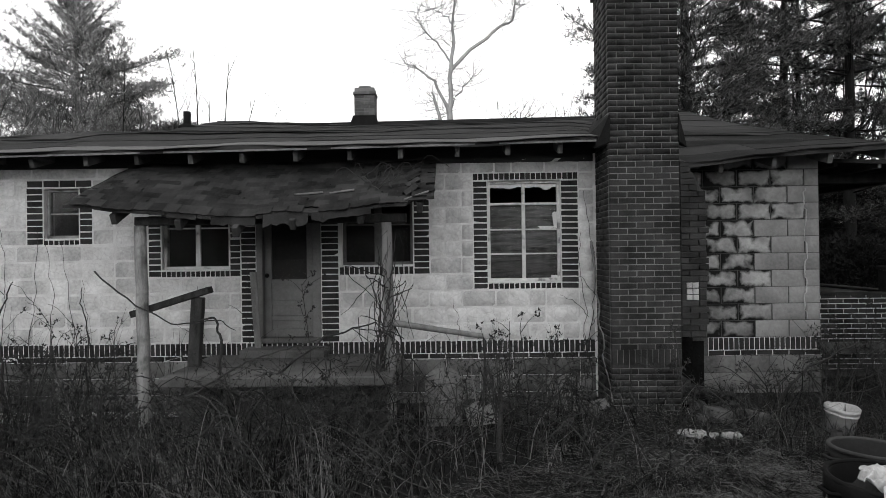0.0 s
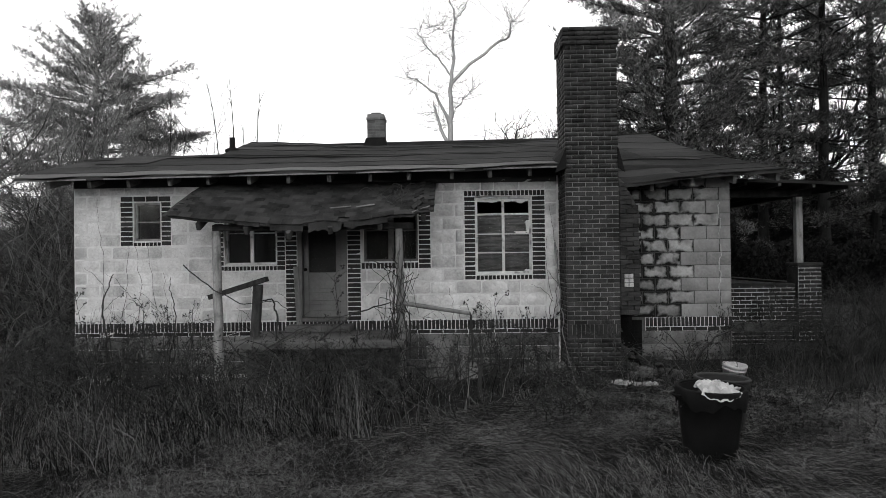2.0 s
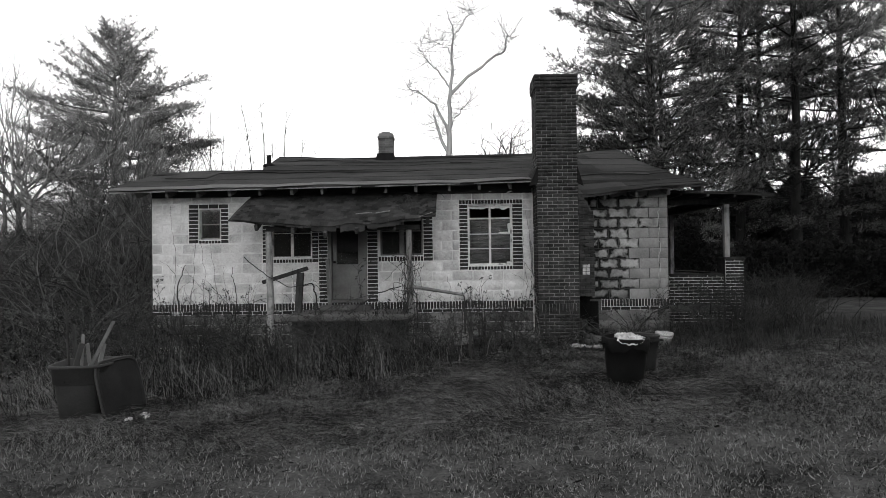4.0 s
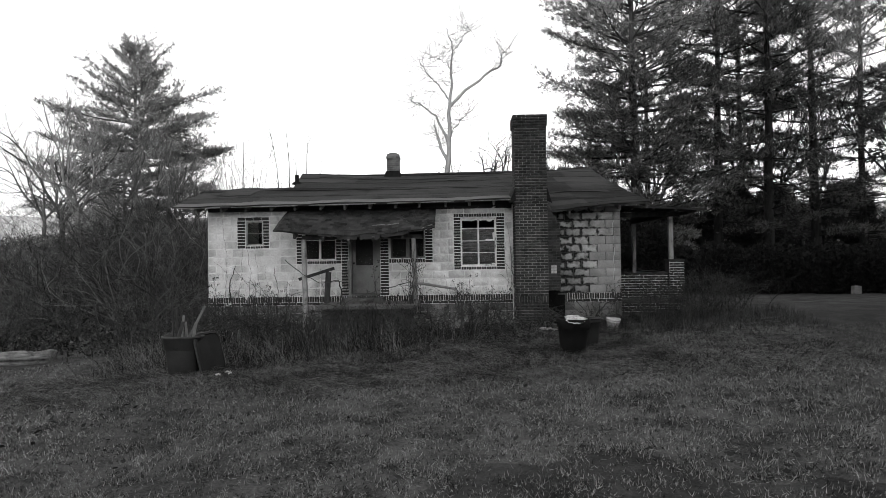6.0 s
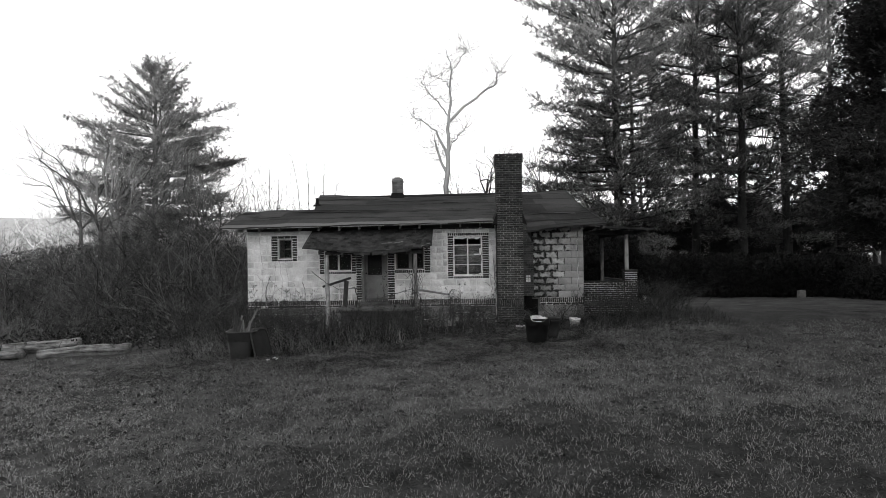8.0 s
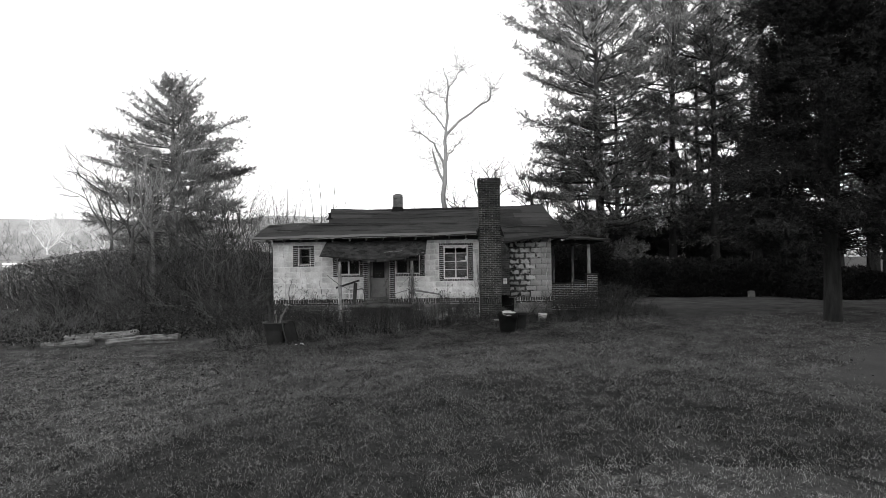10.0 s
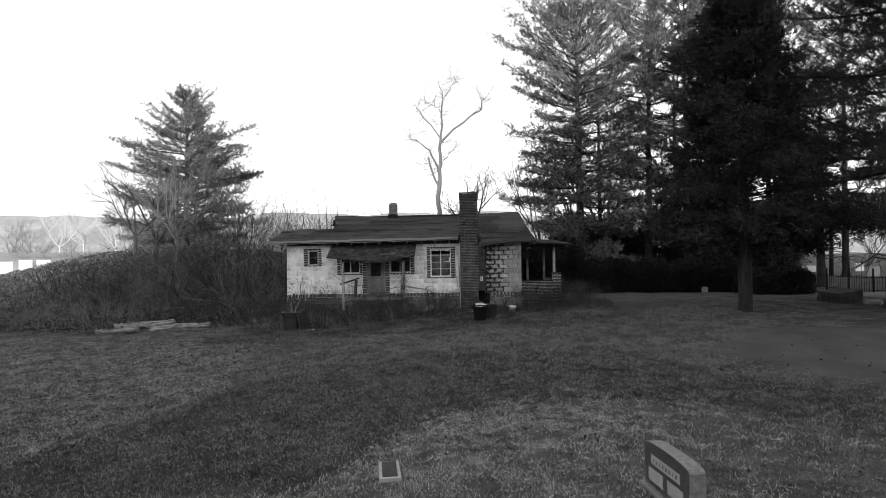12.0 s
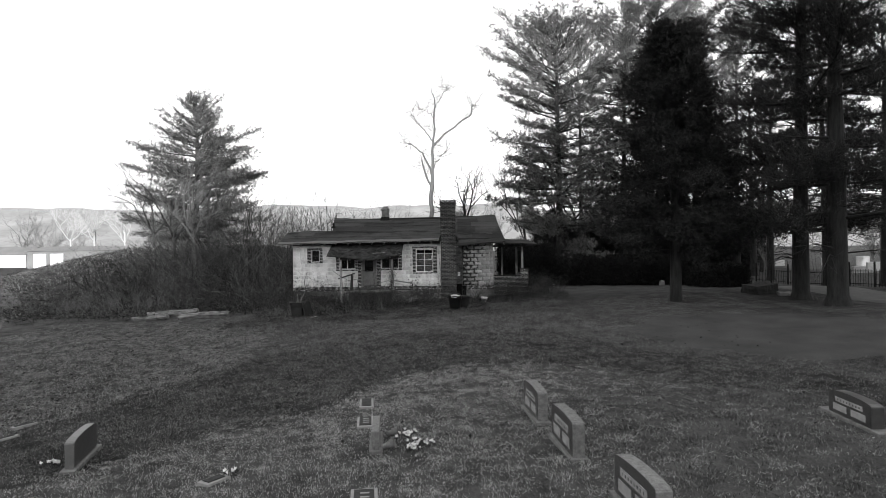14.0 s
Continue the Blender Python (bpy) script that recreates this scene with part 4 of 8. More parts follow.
for x, y, w in ((6.14, 0.97, 0.055), (6.14, 4.4, 0.055), (5.3, 4.4, 0.05)):
    boxpart("post", x - w, x + w, y - w, y + w, 1.51 if y < 1 else 0.5, 2.64, M_POST, porch, bevel=0.006)
boxpart("beam", XR + 0.004, 6.35, 0.90, 1.04, 2.642, 2.76, M_DARKWOOD, porch)
boxpart("beam", 6.07, 6.21, 1.042, 4.6, 2.642, 2.76, M_DARKWOOD, porch)
bm = bmesh.new()
g = [[bm.verts.new((x, y, 2.80 + 0.10 * (6.8 - x) / 2.2 + (y - 0.3) * 0.06 + 0.02 * wob(x, y, 1.3, 4))) for x in np.linspace(XR + 0.02, 6.85, 10)] for y in np.linspace(0.25, 5.0, 10)]
for j in range(9):
    for i in range(9):
        bm.faces.new([g[j][i], g[j][i + 1], g[j + 1][i + 1], g[j + 1][i]])
thicken(bm, 0.05)
part("roof", bm, M_ROOF, porch, "thin sagging porch roof")
for x in (4.95, 5.5, 6.05, 6.62):
    boxpart("rafter", x - 0.025, x + 0.025, 0.30, 4.8, 2.70, 2.785, M_RAFTER, porch, bevel=0.003, m=Matrix.Translation((0, 0, 0.05 * (6.8 - x))) @ pose(0, 0, 0, 0, 0, 0))

# ---- trees ----
def blades(P, D, per, length, width, spread, seed):
    """Narrow leaf or needle triangles in tufts at P, pointing about along D."""
    g = np.random.default_rng(seed)
    P, D = np.repeat(P, per, 0), np.repeat(D, per, 0)
    d = D + g.normal(0, spread, P.shape)
    d /= np.linalg.norm(d, axis=1)[:, None] + 1e-9
    side = np.cross(d, g.normal(0, 1, P.shape))
    side /= np.linalg.norm(side, axis=1)[:, None] + 1e-9
    n = len(P)
    ln = length * g.uniform(0.6, 1.25, (n, 1))
    root = P + g.normal(0, length * 0.18, P.shape)
    v = np.stack([root - side * width, root + side * width, root + d * ln], 1).reshape(-1, 3)
    return v, np.arange(n * 3, dtype=np.int32).reshape(-1, 3)


def pine(label, x, y, h, clear, prof, mat, seed, whorl=1.0, many=(4, 7), per=5, length=0.20, width=0.013, trunk_r=0.28, group="", dead=10, inner=0.3, step=0.32, sweep=1.0, sag=0.0, trunk_mat=None):
    """A white pine: tapered trunk, whorls of limbs that sweep up towards the top, side twigs in pads, upturned tufts of needles.
    prof: reach of the limbs by height; sag: how far low limbs hang."""
    g = np.random.default_rng(seed)
    z0 = gz(x, y) - 0.1
    t = thing("pine_tree", label, "tree", (0, 0, 0), group)
    wood = Heap()
    zs = np.linspace(0, h, 14)
    lean = np.cumsum(g.normal(0, 0.05, (14, 2)), 0) * np.linspace(0.2, 1, 14)[:, None]
    tr = np.stack([x + lean[:, 0], y + lean[:, 1], z0 + zs], 1)
    rad = trunk_r * (1 - zs / h) ** 0.8 + 0.02
    wood.bar(np.insert(tr, 1, [tr[0] + (tr[1] - tr[0]) * 0.3], 0), np.insert(rad, 0, rad[0] * 1.5), 10)
    hs, rs = [p[0] * h for p in prof], [p[1] for p in prof]
    s = np.linspace(0, 1, 8)
    P, D = [], []
    z = clear
    while z < h - 0.2:
        f = z / h
        n, a0 = g.integers(*many), g.uniform(0, 6.28)
        slope0 = np.interp(f, (0, 0.3, 0.55, 0.75, 0.9, 1.0), (-0.06 - sag, 0.0 - sag * 0.7, 0.16, 0.45, 0.95, 2.0)) * (sweep if f > 0.5 else 1)
        for k in range(n):
            R = np.interp(z, hs, rs) * g.uniform(0.55, 1.12)
            a = a0 + k * 6.283 / n + g.normal(0, 0.35)
            zz = z + g.uniform(-0.35, 0.35)
            slope = slope0 + g.normal(0, 0.10)
            slope = min(slope, max(0.1, (h - zz) / max(R, 0.2)))
            cx, cy = np.interp(zz, zs, tr[:, 0]), np.interp(zz, zs, tr[:, 1])
            wig = np.cumsum(g.normal(0, 0.05, (8, 2)), 0) * R * 0.22
            b = np.stack([cx + math.cos(a) * R * s + wig[:, 0] * s, cy + math.sin(a) * R * s + wig[:, 1] * s, z0 + zz + R * (slope * s + (0.14 + 0.1 * sag) * s ** 2.6)], 1)
            wood.bar(b, np.linspace(0.03 + 0.010 * R, 0.008, 8), 4)
            m = max(3, int(R / step))
            q = np.arange(2 * m + 1)
            tt = np.minimum(inner + (1 - inner) * (q + g.uniform(-0.4, 0.4, len(q))) / (2 * m), 1.0)
            tt[-1] = 1.0
            p = np.stack([np.interp(tt, s, b[:, i]) for i in range(3)], 1)
            aa = a + np.where(q % 2 == 0, 1, -1) * g.uniform(0.35, 1.05, len(q))
            aa[-1] = a
            L = (0.27 * R + 0.40) * (1.30 - 0.75 * tt) * g.uniform(0.5, 1.25, len(q))
            e = np.stack([np.cos(aa), np.sin(aa), 0.16 + 0.7 * slope + g.normal(0, 0.26, len(q))], 1)
            e /= np.linalg.norm(e, axis=1)[:, None]
            for i in range(len(q)):
                wood.bar([p[i], p[i] + e[i] * L[i]], [0.012, 0.005], 3)
            c = np.maximum(3, (L / 0.13).astype(int))
            who = np.repeat(q, c)
            w = g.uniform(0.15, 1.05, len(who))
            P.append(p[who] + e[who] * (L[who] * w)[:, None])
            D.append(e[who] * 0.75 + [0, 0, 0.6])
        z += whorl * g.uniform(0.6, 1.4) * (1.2 - 0.6 * f)
    for q in range(dead):
        zz, a, R = g.uniform(1.6, clear + 3), g.uniform(0, 6.28), g.uniform(0.8, 3.4)
        cx, cy = np.interp(zz, zs, tr[:, 0]), np.interp(zz, zs, tr[:, 1])
        w = [(cx, cy, z0 + zz), (cx + math.cos(a) * R * 0.5, cy + math.sin(a) * R * 0.5, z0 + zz + 0.15), (cx + math.cos(a) * R, cy + math.sin(a) * R, z0 + zz - 0.1 + g.normal(0, 0.3))]
        wood.bar(w, [0.035, 0.022, 0.008], 4)
        for e in range(4):
            p = np.array(w[1]) + (np.array(w[2]) - w[1]) * g.random()
            wood.bar([p, p + g.normal(0, 0.3, 3), p + g.normal(0, 0.55, 3)], [0.012, 0.008, 0.004], 3)
    P, D = np.concatenate(P), np.concatenate(D)
    D /= np.linalg.norm(D, axis=1)[:, None] + 1e-9
    wood.make("trunk", trunk_mat or M_BARK, t, smooth=True)
    v, f = blades(P + g.normal(0, 1, P.shape) * [0.11, 0.11, 0.10], D, per, length, width, 0.55, seed + 1)
    raw("crown", v, f, mat, t)
    return t


pine("white pine with upswept feathery boughs behind a bare thicket", -26.0, 36.0, 16.8, 1.2, ((0.0, 4), (0.15, 7.0), (0.35, 7.6), (0.52, 6.4), (0.66, 5.6), (0.76, 3.9), (0.86, 2.6), (0.94, 1.2), (1.0, 0.5)), M_NEEDLE, 11, 0.80, (5, 8), 6, 0.24, 0.019, 0.3, "", 6, 0.18, 0.27)
BARE = ((0.0, 3.0), (0.22, 3.6), (0.38, 4.0), (0.55, 4.6), (0.75, 5.2), (0.9, 3.8), (1.0, 1.0))
for i, (lab, x, y, h, clear, prof, whorl, tr_, dead, inner, step) in enumerate((
        ("tall white pine with dark flat boughs beside the house", 11.6, 23.0, 22.4, 2.4, ((0.0, 3), (0.12, 5.4), (0.3, 5.8), (0.5, 5.2), (0.62, 4.8), (0.74, 5.8), (0.84, 4.6), (0.94, 2.6), (1.0, 0.8)), 1.05, 0.36, 14, 0.30, 0.30),
        ("tall pine with a bare lower trunk", 18.2, 27.0, 24.5, 4.0, BARE, 1.3, 0.30, 40, 0.40, 0.36),
        ("tall pine with a bare lower trunk", 21.2, 26.0, 25.0, 3.5, BARE, 1.3, 0.32, 40, 0.40, 0.36),
        ("tall pine with a bare lower trunk", 25.4, 28.0, 24.5, 3.0, BARE, 1.3, 0.34, 40, 0.40, 0.36),
        ("slender pine with a bare lower trunk", 15.4, 33.0, 23.5, 4.0, BARE, 1.5, 0.22, 30, 0.40, 0.40),
        ("slender pine with a bare lower trunk", 23.2, 34.0, 25.0, 4.0, BARE, 1.5, 0.24, 30, 0.40, 0.40),
        ("slender pine with a bare lower trunk", 30.5, 31.0, 24.5, 3.0, BARE, 1.3, 0.28, 30, 0.40, 0.38),
        ("slender pine with a bare lower trunk", 35.0, 27.0, 24.0, 5.0, BARE, 1.3, 0.28, 24, 0.40, 0.38))):
    pine(lab, x, y, h, clear, prof, M_NEEDLE if i == 0 else M_PINE, 12 + i, whorl, (5, 8) if i == 0 else (4, 7), 6, 0.24, 0.020, tr_, "row of pines", dead, inner, step)
SLIM = ((0.0, 2.5), (0.3, 3.4), (0.6, 3.6), (0.85, 2.4), (1.0, 0.6))
HEAVY = ((0.0, 4), (0.2, 5.6), (0.4, 5.6), (0.6, 5.0), (0.8, 4.4), (1.0, 0.8))
for i, (px, py, hh, cl) in enumerate(((18.0, -4.2, 21.0, 3.4), (18.2, -6.6, 22.0, 3.8))):
    pine("massive dark pine with low heavy limbs", px, py, hh, cl, HEAVY, M_SHADENEEDLE, 31 + i, 1.4, (4, 8), 5, 0.25, 0.016, 0.34 + 0.05 * i, "pines by the drive", 16, 0.15, 0.33, sag=0.10)
for i, (px, py, hh, cl) in enumerate(((26.6, 19.0, 15, 4.5), (25.2, 13.4, 14, 4.2), (25.0, 6.0, 15, 4.5), (24.9, 0.6, 14, 4.5), (28.0, 3.5, 16, 4.5))):
    pine("dark pine among others beyond the drive", px, py, hh, cl, SLIM, M_SHADENEEDLE, 41 + i, 1.5, (4, 7), 4, 0.28, 0.022, 0.26, "pines beyond the drive", 16, 0.25, 0.50, sag=0.06)


def cedar(label, x, y, h, prof, mat, seed, count, size=0.22):
    g = np.random.default_rng(seed)
    z0 = gz(x, y) - 0.05
    t = thing("cedar_tree", label, "tree")
    wood = Heap()
    zs = np.linspace(0, h, 10)
    tr = np.stack([x + g.normal(0, 0.03, 10), y + g.normal(0, 0.03, 10), z0 + zs], 1)
    wood.bar(tr, 0.24 * (1 - zs / h) + 0.03, 10)
    hs, rs = [p[0] * h for p in prof], [p[1] for p in prof]
    P, D = [], []
    n = 330
    for k in range(n):
        z = hs[1] + (h - hs[1]) * (k / n) ** 1.1
        a = g.uniform(0, 6.283)
        lobe = 1 + 0.22 * math.sin(3 * a + z * 1.3) + 0.15 * math.sin(5 * a - z * 2.1)
        R = np.interp(z, hs, rs) * g.uniform(0.75, 1.08) * lobe
        s = np.linspace(0, 1, 5)
        b = np.stack([x + math.cos(a) * R * s, y + math.sin(a) * R * s, z0 + z + R * (0.30 * s - 0.45 * s ** 2 * (1 - z / h)) + 0.3 * s ** 4], 1)
        wood.bar(b, np.linspace(0.03, 0.006, 5), 3)
        m = count // n
        w = g.uniform(0.35, 1.0, m) ** 0.6
        q = np.stack([np.interp(w, s, b[:, i]) for i in range(3)], 1) + g.normal(0, 0.20, (m, 3)) * [1, 1, 0.8]
        P.append(q)
        d = np.tile(b[-1] - b[-2], (m, 1))
        D.append(d / (np.linalg.norm(d, axis=1)[:, None] + 1e-9) + [0, 0, -0.1])
    wood.make("trunk", M_BARK, t, smooth=True)
    v, f = blades(np.concatenate(P), np.concatenate(D), 7, size, 0.03 if size > 0.2 else 0.018, 0.8, seed + 1)
    raw("crown", v, f, mat, t)
    return t


cedar("dense dark cedar with a short bare trunk on the lawn", 12.55, -4.0, 12.0, ((0.0, 0.5), (0.18, 2.2), (0.23, 3.2), (0.34, 3.0), (0.54, 2.2), (0.71, 1.85), (0.88, 1.5), (0.95, 1.1), (1.0, 0.5)), M_CEDAR, 41, 34000, 0.15)


def grow(heap, p, d, length, r, depth, g, bend=0.25, kids=3, shrink=0.68, up=0.15, sides=4):
    n = 5
    pts = [np.array(p, float)]
    d = np.array(d, float)
    for i in range(n - 1):
        d = d + g.normal(0, bend, 3) * [1, 1, 0.7] + [0, 0, up * 0.3]
        d /= np.linalg.norm(d)
        pts.append(pts[-1] + d * length / (n - 1))
    heap.bar(pts, np.linspace(r, r * 0.55, n), sides if depth > 1 else 3)
    if depth <= 0:
        return
    for k in range(kids):
        i = g.integers(1, n)
        e = d + g.normal(0, 0.65, 3) * [1, 1, 0.6] + [0, 0, up]
        e /= np.linalg.norm(e)
        grow(heap, pts[i], e, length * shrink * g.uniform(0.7, 1.15), r * 0.55, depth - 1, g, bend, kids, shrink, up, sides)
    grow(heap, pts[-1], d, length * shrink, r * 0.5, depth - 1, g, bend, kids, shrink, up, sides)


def bare_tree(name, label, x, y, h, r, mat, seed, depth=4, kids=3, trunk=0.35, up=0.25, group="", bend=0.2, lean=(0, 0)):
    g = np.random.default_rng(seed)
    z = gz(x, y) - 0.1
    hp = Heap()
    top = np.array([x + lean[0], y + lean[1], z + h * trunk])
    stem = Heap()
    stem.bar([(x, y, z), (x + lean[0] * 0.4 + 0.05, y + lean[1] * 0.4, z + h * trunk * 0.5), top], [r * 1.15, r * 0.9, r * 0.75], 8)
    for k in range(kids + 1):
        d = np.array([g.normal(0, 0.55), g.normal(0, 0.55), 1.0])
        d /= np.linalg.norm(d)
        grow(hp, top - [0, 0, h * trunk * g.uniform(0, 0.35)], d, h * (1 - trunk) * 0.42, r * 0.6, depth - 1, g, bend, kids, 0.70, up)
    t = thing(name, label, "tree", (0, 0, 0), group)
    stem.make("trunk", mat, t, smooth=True)
    hp.make("crown", mat, t, smooth=True)
    return t


# the dead-looking tree behind the house: trunk and chosen limbs, then twigs
g = np.random.default_rng(5)
hp = Heap()
BX, BY = 0.0, 32.0
TREE_ARMS = [
    ([(0, 0), (0.0, 6), (0.05, 8), (0.15, 10), (0.3, 11.2), (0.25, 13.2), (0.45, 14.3), (0.35, 15.8), (0.6, 17.4), (0.15, 18.9)], 0.26, 0.03),
    ([(0.3, 13.0), (1.7, 14.4), (3.3, 15.5), (4.3, 16.2), (4.2, 16.8), (4.7, 17.2)], 0.13, 0.025),
    ([(0.1, 10.2), (-0.7, 12.2), (-1.9, 13.2), (-2.8, 13.6)], 0.12, 0.02),
    ([(0.3, 13.4), (-0.5, 14.6), (-1.4, 15.5), (-2.0, 16.6)], 0.08, 0.018),
    ([(0.75, 17.4), (1.3, 18.2), (1.8, 18.8), (1.9, 19.2)], 0.05, 0.012),
    ([(0.4, 15.8), (-0.4, 16.6), (-1.1, 16.8)], 0.05, 0.012),
    ([(0.1, 8.6), (-0.6, 10.4), (-1.0, 11.6)], 0.14, 0.06),
    ([(0.2, 10.6), (1.0, 12.0), (1.9, 12.6)], 0.07, 0.015),
]
zb = gz(BX, BY)
dead_tree = thing("bare_tree", "leafless pale-limbed tree behind the roof", "tree")
for arm, (pts, r0, r1) in enumerate(TREE_ARMS):
    hp = Heap()
    p = np.array([(BX + a, BY + 0.12 * a * (1 if i % 2 else -1), zb + b) for i, (a, b) in enumerate(pts)])
    fine_t = np.linspace(0, len(p) - 1, len(p) * 3)
    q = np.stack([np.interp(fine_t, np.arange(len(p)), p[:, i]) for i in range(3)], 1)
    q[1:-1] += g.normal(0, 0.06, (len(q) - 2, 3))
    hp.bar(q, np.linspace(r0, r1, len(q)), 7)
    for k in range(int(14 + len(q) * 1.6)):
        i = g.integers(len(q) // 3, len(q))
        if q[i][2] < 10:
            continue
        d = np.array([g.normal(0, 0.9), g.normal(0, 0.5), g.normal(0.3, 0.6)])
        d /= np.linalg.norm(d)
        grow(hp, q[i], d, g.uniform(0.7, 1.9), 0.016, 2, g, 0.22, 2, 0.72, 0.12)
    hp.make("limb" if arm else "trunk", M_PALEBARK, dead_tree, smooth=True)
bare_tree("bare_tree", "small crooked leafless tree behind the roof", 2.6, 33.0, 13.6, 0.18, M_BARK, 51, 4, 3, 0.45, 0.2, bend=0.30, lean=(0.8, 0))

# thicket west of the house
for i, (x, y, h, r, m, tr) in enumerate(((-15.7, 10.8, 9.0, 0.13, M_PALEBARK, 0.42), (-13.0, 15.0, 8.0, 0.08, M_TWIG, 0.25), (-18.0, 19.0, 8.0, 0.09, M_TWIG, 0.3), (-10.5, 12.0, 7.0, 0.06, M_BRUSH, 0.2))):
    bare_tree("bare_sapling", "thin leafless sapling in the thicket", x, y, h, r, m, 60 + i, 4, 3, tr, 0.3, "thicket saplings", 0.18)


def shrub(label, x, y, h, stems, seed, mat, spread=0.5, r=0.018, depth=2, group="", name="bare_shrub", lean=0.5):
    g = np.random.default_rng(seed)
    hp = Heap()
    for k in range(stems):
        a, q = g.uniform(0, 6.28), abs(g.normal(0, spread))
        px, py = x + math.cos(a) * q, y + math.sin(a) * q
        d = np.array([math.cos(a) * lean * g.uniform(0.2, 1.6), math.sin(a) * lean * g.uniform(0.2, 1.6), 1.0])
        d /= np.linalg.norm(d)
        grow(hp, (px, py, gz(px, py) - 0.03), d, h * g.uniform(0.35, 0.62), r * g.uniform(0.7, 1.2), depth, g, 0.27, 2, 0.66, 0.10, 4)
    return tagged(hp.make(name, mat, label=label), category="shrub", group=group)


for i, (x, y, h, n) in enumerate(((-8.2, 5.5, 5.2, 18), (-9.4, 7.5, 6.0, 18), (-10.8, 6.2, 5.4, 18), (-7.4, 3.4, 4.0, 18), (-9.0, 3.6, 3.8, 18), (-11.5, 3.8, 3.2, 16), (-7.6, 8.5, 6.4, 20), (-12.6, 8.2, 5.2, 18), (-8.0, 1.6, 2.4, 16), (-9.8, 9.5, 6.8, 20), (-11.8, 11.0, 6.8, 18), (-14.0, 12.5, 5.8, 16), (-16.5, 9.0, 4.4, 16), (-19.5, 9.5, 4.2, 14), (-12.5, 5.5, 4.4, 16), (-8.8, 11, 6.8, 18), (-13.5, 2.5, 2.6, 14), (-17.0, 5.5, 2.8, 14), (-22.5, 10, 3.2, 12), (-10.2, 13, 6.6, 16), (-14.5, 6.5, 4.0, 16), (-15.5, 3.5, 2.8, 14), (-10.2, 1.5, 2.2, 14), (-18.5, 7.0, 3.4, 14), (-9.5, 5.0, 4.6, 16))):
    shrub("tangled leafless shrub of thin dark stems", x, y, h, n, 100 + i, M_TWIG if i % 4 else M_BRUSH, 0.9, 0.026, 3, "thicket shrubs", lean=0.75)
for i, (x, y, h, r) in enumerate(((-19.0, 15.0, 9.0, 0.13), (-22.5, 19.0, 7.5, 0.11))):
    bare_tree("bare_tree", "wide leafless tree on the bank", x, y, h, r, M_TWIG, 180 + i, 5, 3, 0.22, 0.12, "trees on the bank", 0.2)
# the tall straight shoots rising behind the roof
hp = Heap()
g = np.random.default_rng(77)
for tx, tz, bow in ((-5.95, 6.2, 0.5), (-5.35, 6.25, 0.25), (-4.55, 5.95, -0.35), (-4.0, 5.1, -0.5), (-6.5, 5.3, 0.5), (-5.0, 5.2, 0.1), (-6.9, 6.0, 0.4), (-7.6, 5.2, 0.4)):
    s = np.linspace(0, 1, 10)
    x0 = -5.05 if tx > -6.2 else -6.6
    z0 = gz(x0, 5.4)
    pts = np.stack([x0 + (tx - x0) * s ** (0.8 + abs(bow)) + 0.05 * np.sin(s * 9 + tx), 5.4 + 0.3 * s + 0.05 * np.sin(s * 7), z0 + (tz - z0) * s], 1)
    hp.bar(pts, np.linspace(0.034, 0.006, 10), 5)
    for k in range(9):
        p = np.array([np.interp(0.5 + 0.055 * k, s, pts[:, i]) for i in range(3)])
        d = np.array([g.normal(0, 0.35), g.normal(0, 0.3), 1.0])
        e = p + d * g.uniform(0.15, 0.55)
        hp.bar([p, (p + e) / 2 + g.normal(0, 0.02, 3), e], [0.010, 0.007, 0.004], 3)
tagged(hp.make("tall_shoots", M_TWIG, label="tall thin leafless shoots rising behind the roof", kind="stuff"), category="shoots")

# brambles over the bank
def scatter_blades(label, name, mat, pts, h, w, seed, lean=0.5, category="grass", curve=0.35, lift=0.0):
    """Bent blades, each three triangles' worth of quads, standing at pts."""
    g = np.random.default_rng(seed)
    n = len(pts)
    base = np.column_stack([pts, ground_z(pts[:, 0], pts[:, 1]) - 0.008 + lift])
    a = g.uniform(0, 6.283, n)
    tilt = np.stack([np.cos(a), np.sin(a)], 1) * np.abs(g.normal(0, lean, n))[:, None]
    hh = (h * g.uniform(0.45, 1.25, n) if np.isscalar(h) else h * g.uniform(0.6, 1.2, n))
    s = g.uniform(0, 6.283, n)
    side = np.stack([np.cos(s), np.sin(s), np.zeros(n)], 1) * w
    mid = base + np.column_stack([tilt * hh[:, None] * 0.35, hh * 0.55])
    tip = base + np.column_stack([tilt * hh[:, None] * (1.0 + curve), hh * np.clip(1.0 - 0.3 * np.linalg.norm(tilt, axis=1), 0.25, 1)])
    v = np.stack([base - side, base + side, mid + side * 0.7, mid - side * 0.7, tip], 1).reshape(-1, 3)
    i = np.arange(n)[:, None] * 5
    f = np.concatenate([i + [0, 1, 2], i + [0, 2, 3], i + [3, 2, 4]], 1).reshape(-1, 3)
    return tagged(raw(name, v, f, mat, label=label, kind="stuff"), category=category)


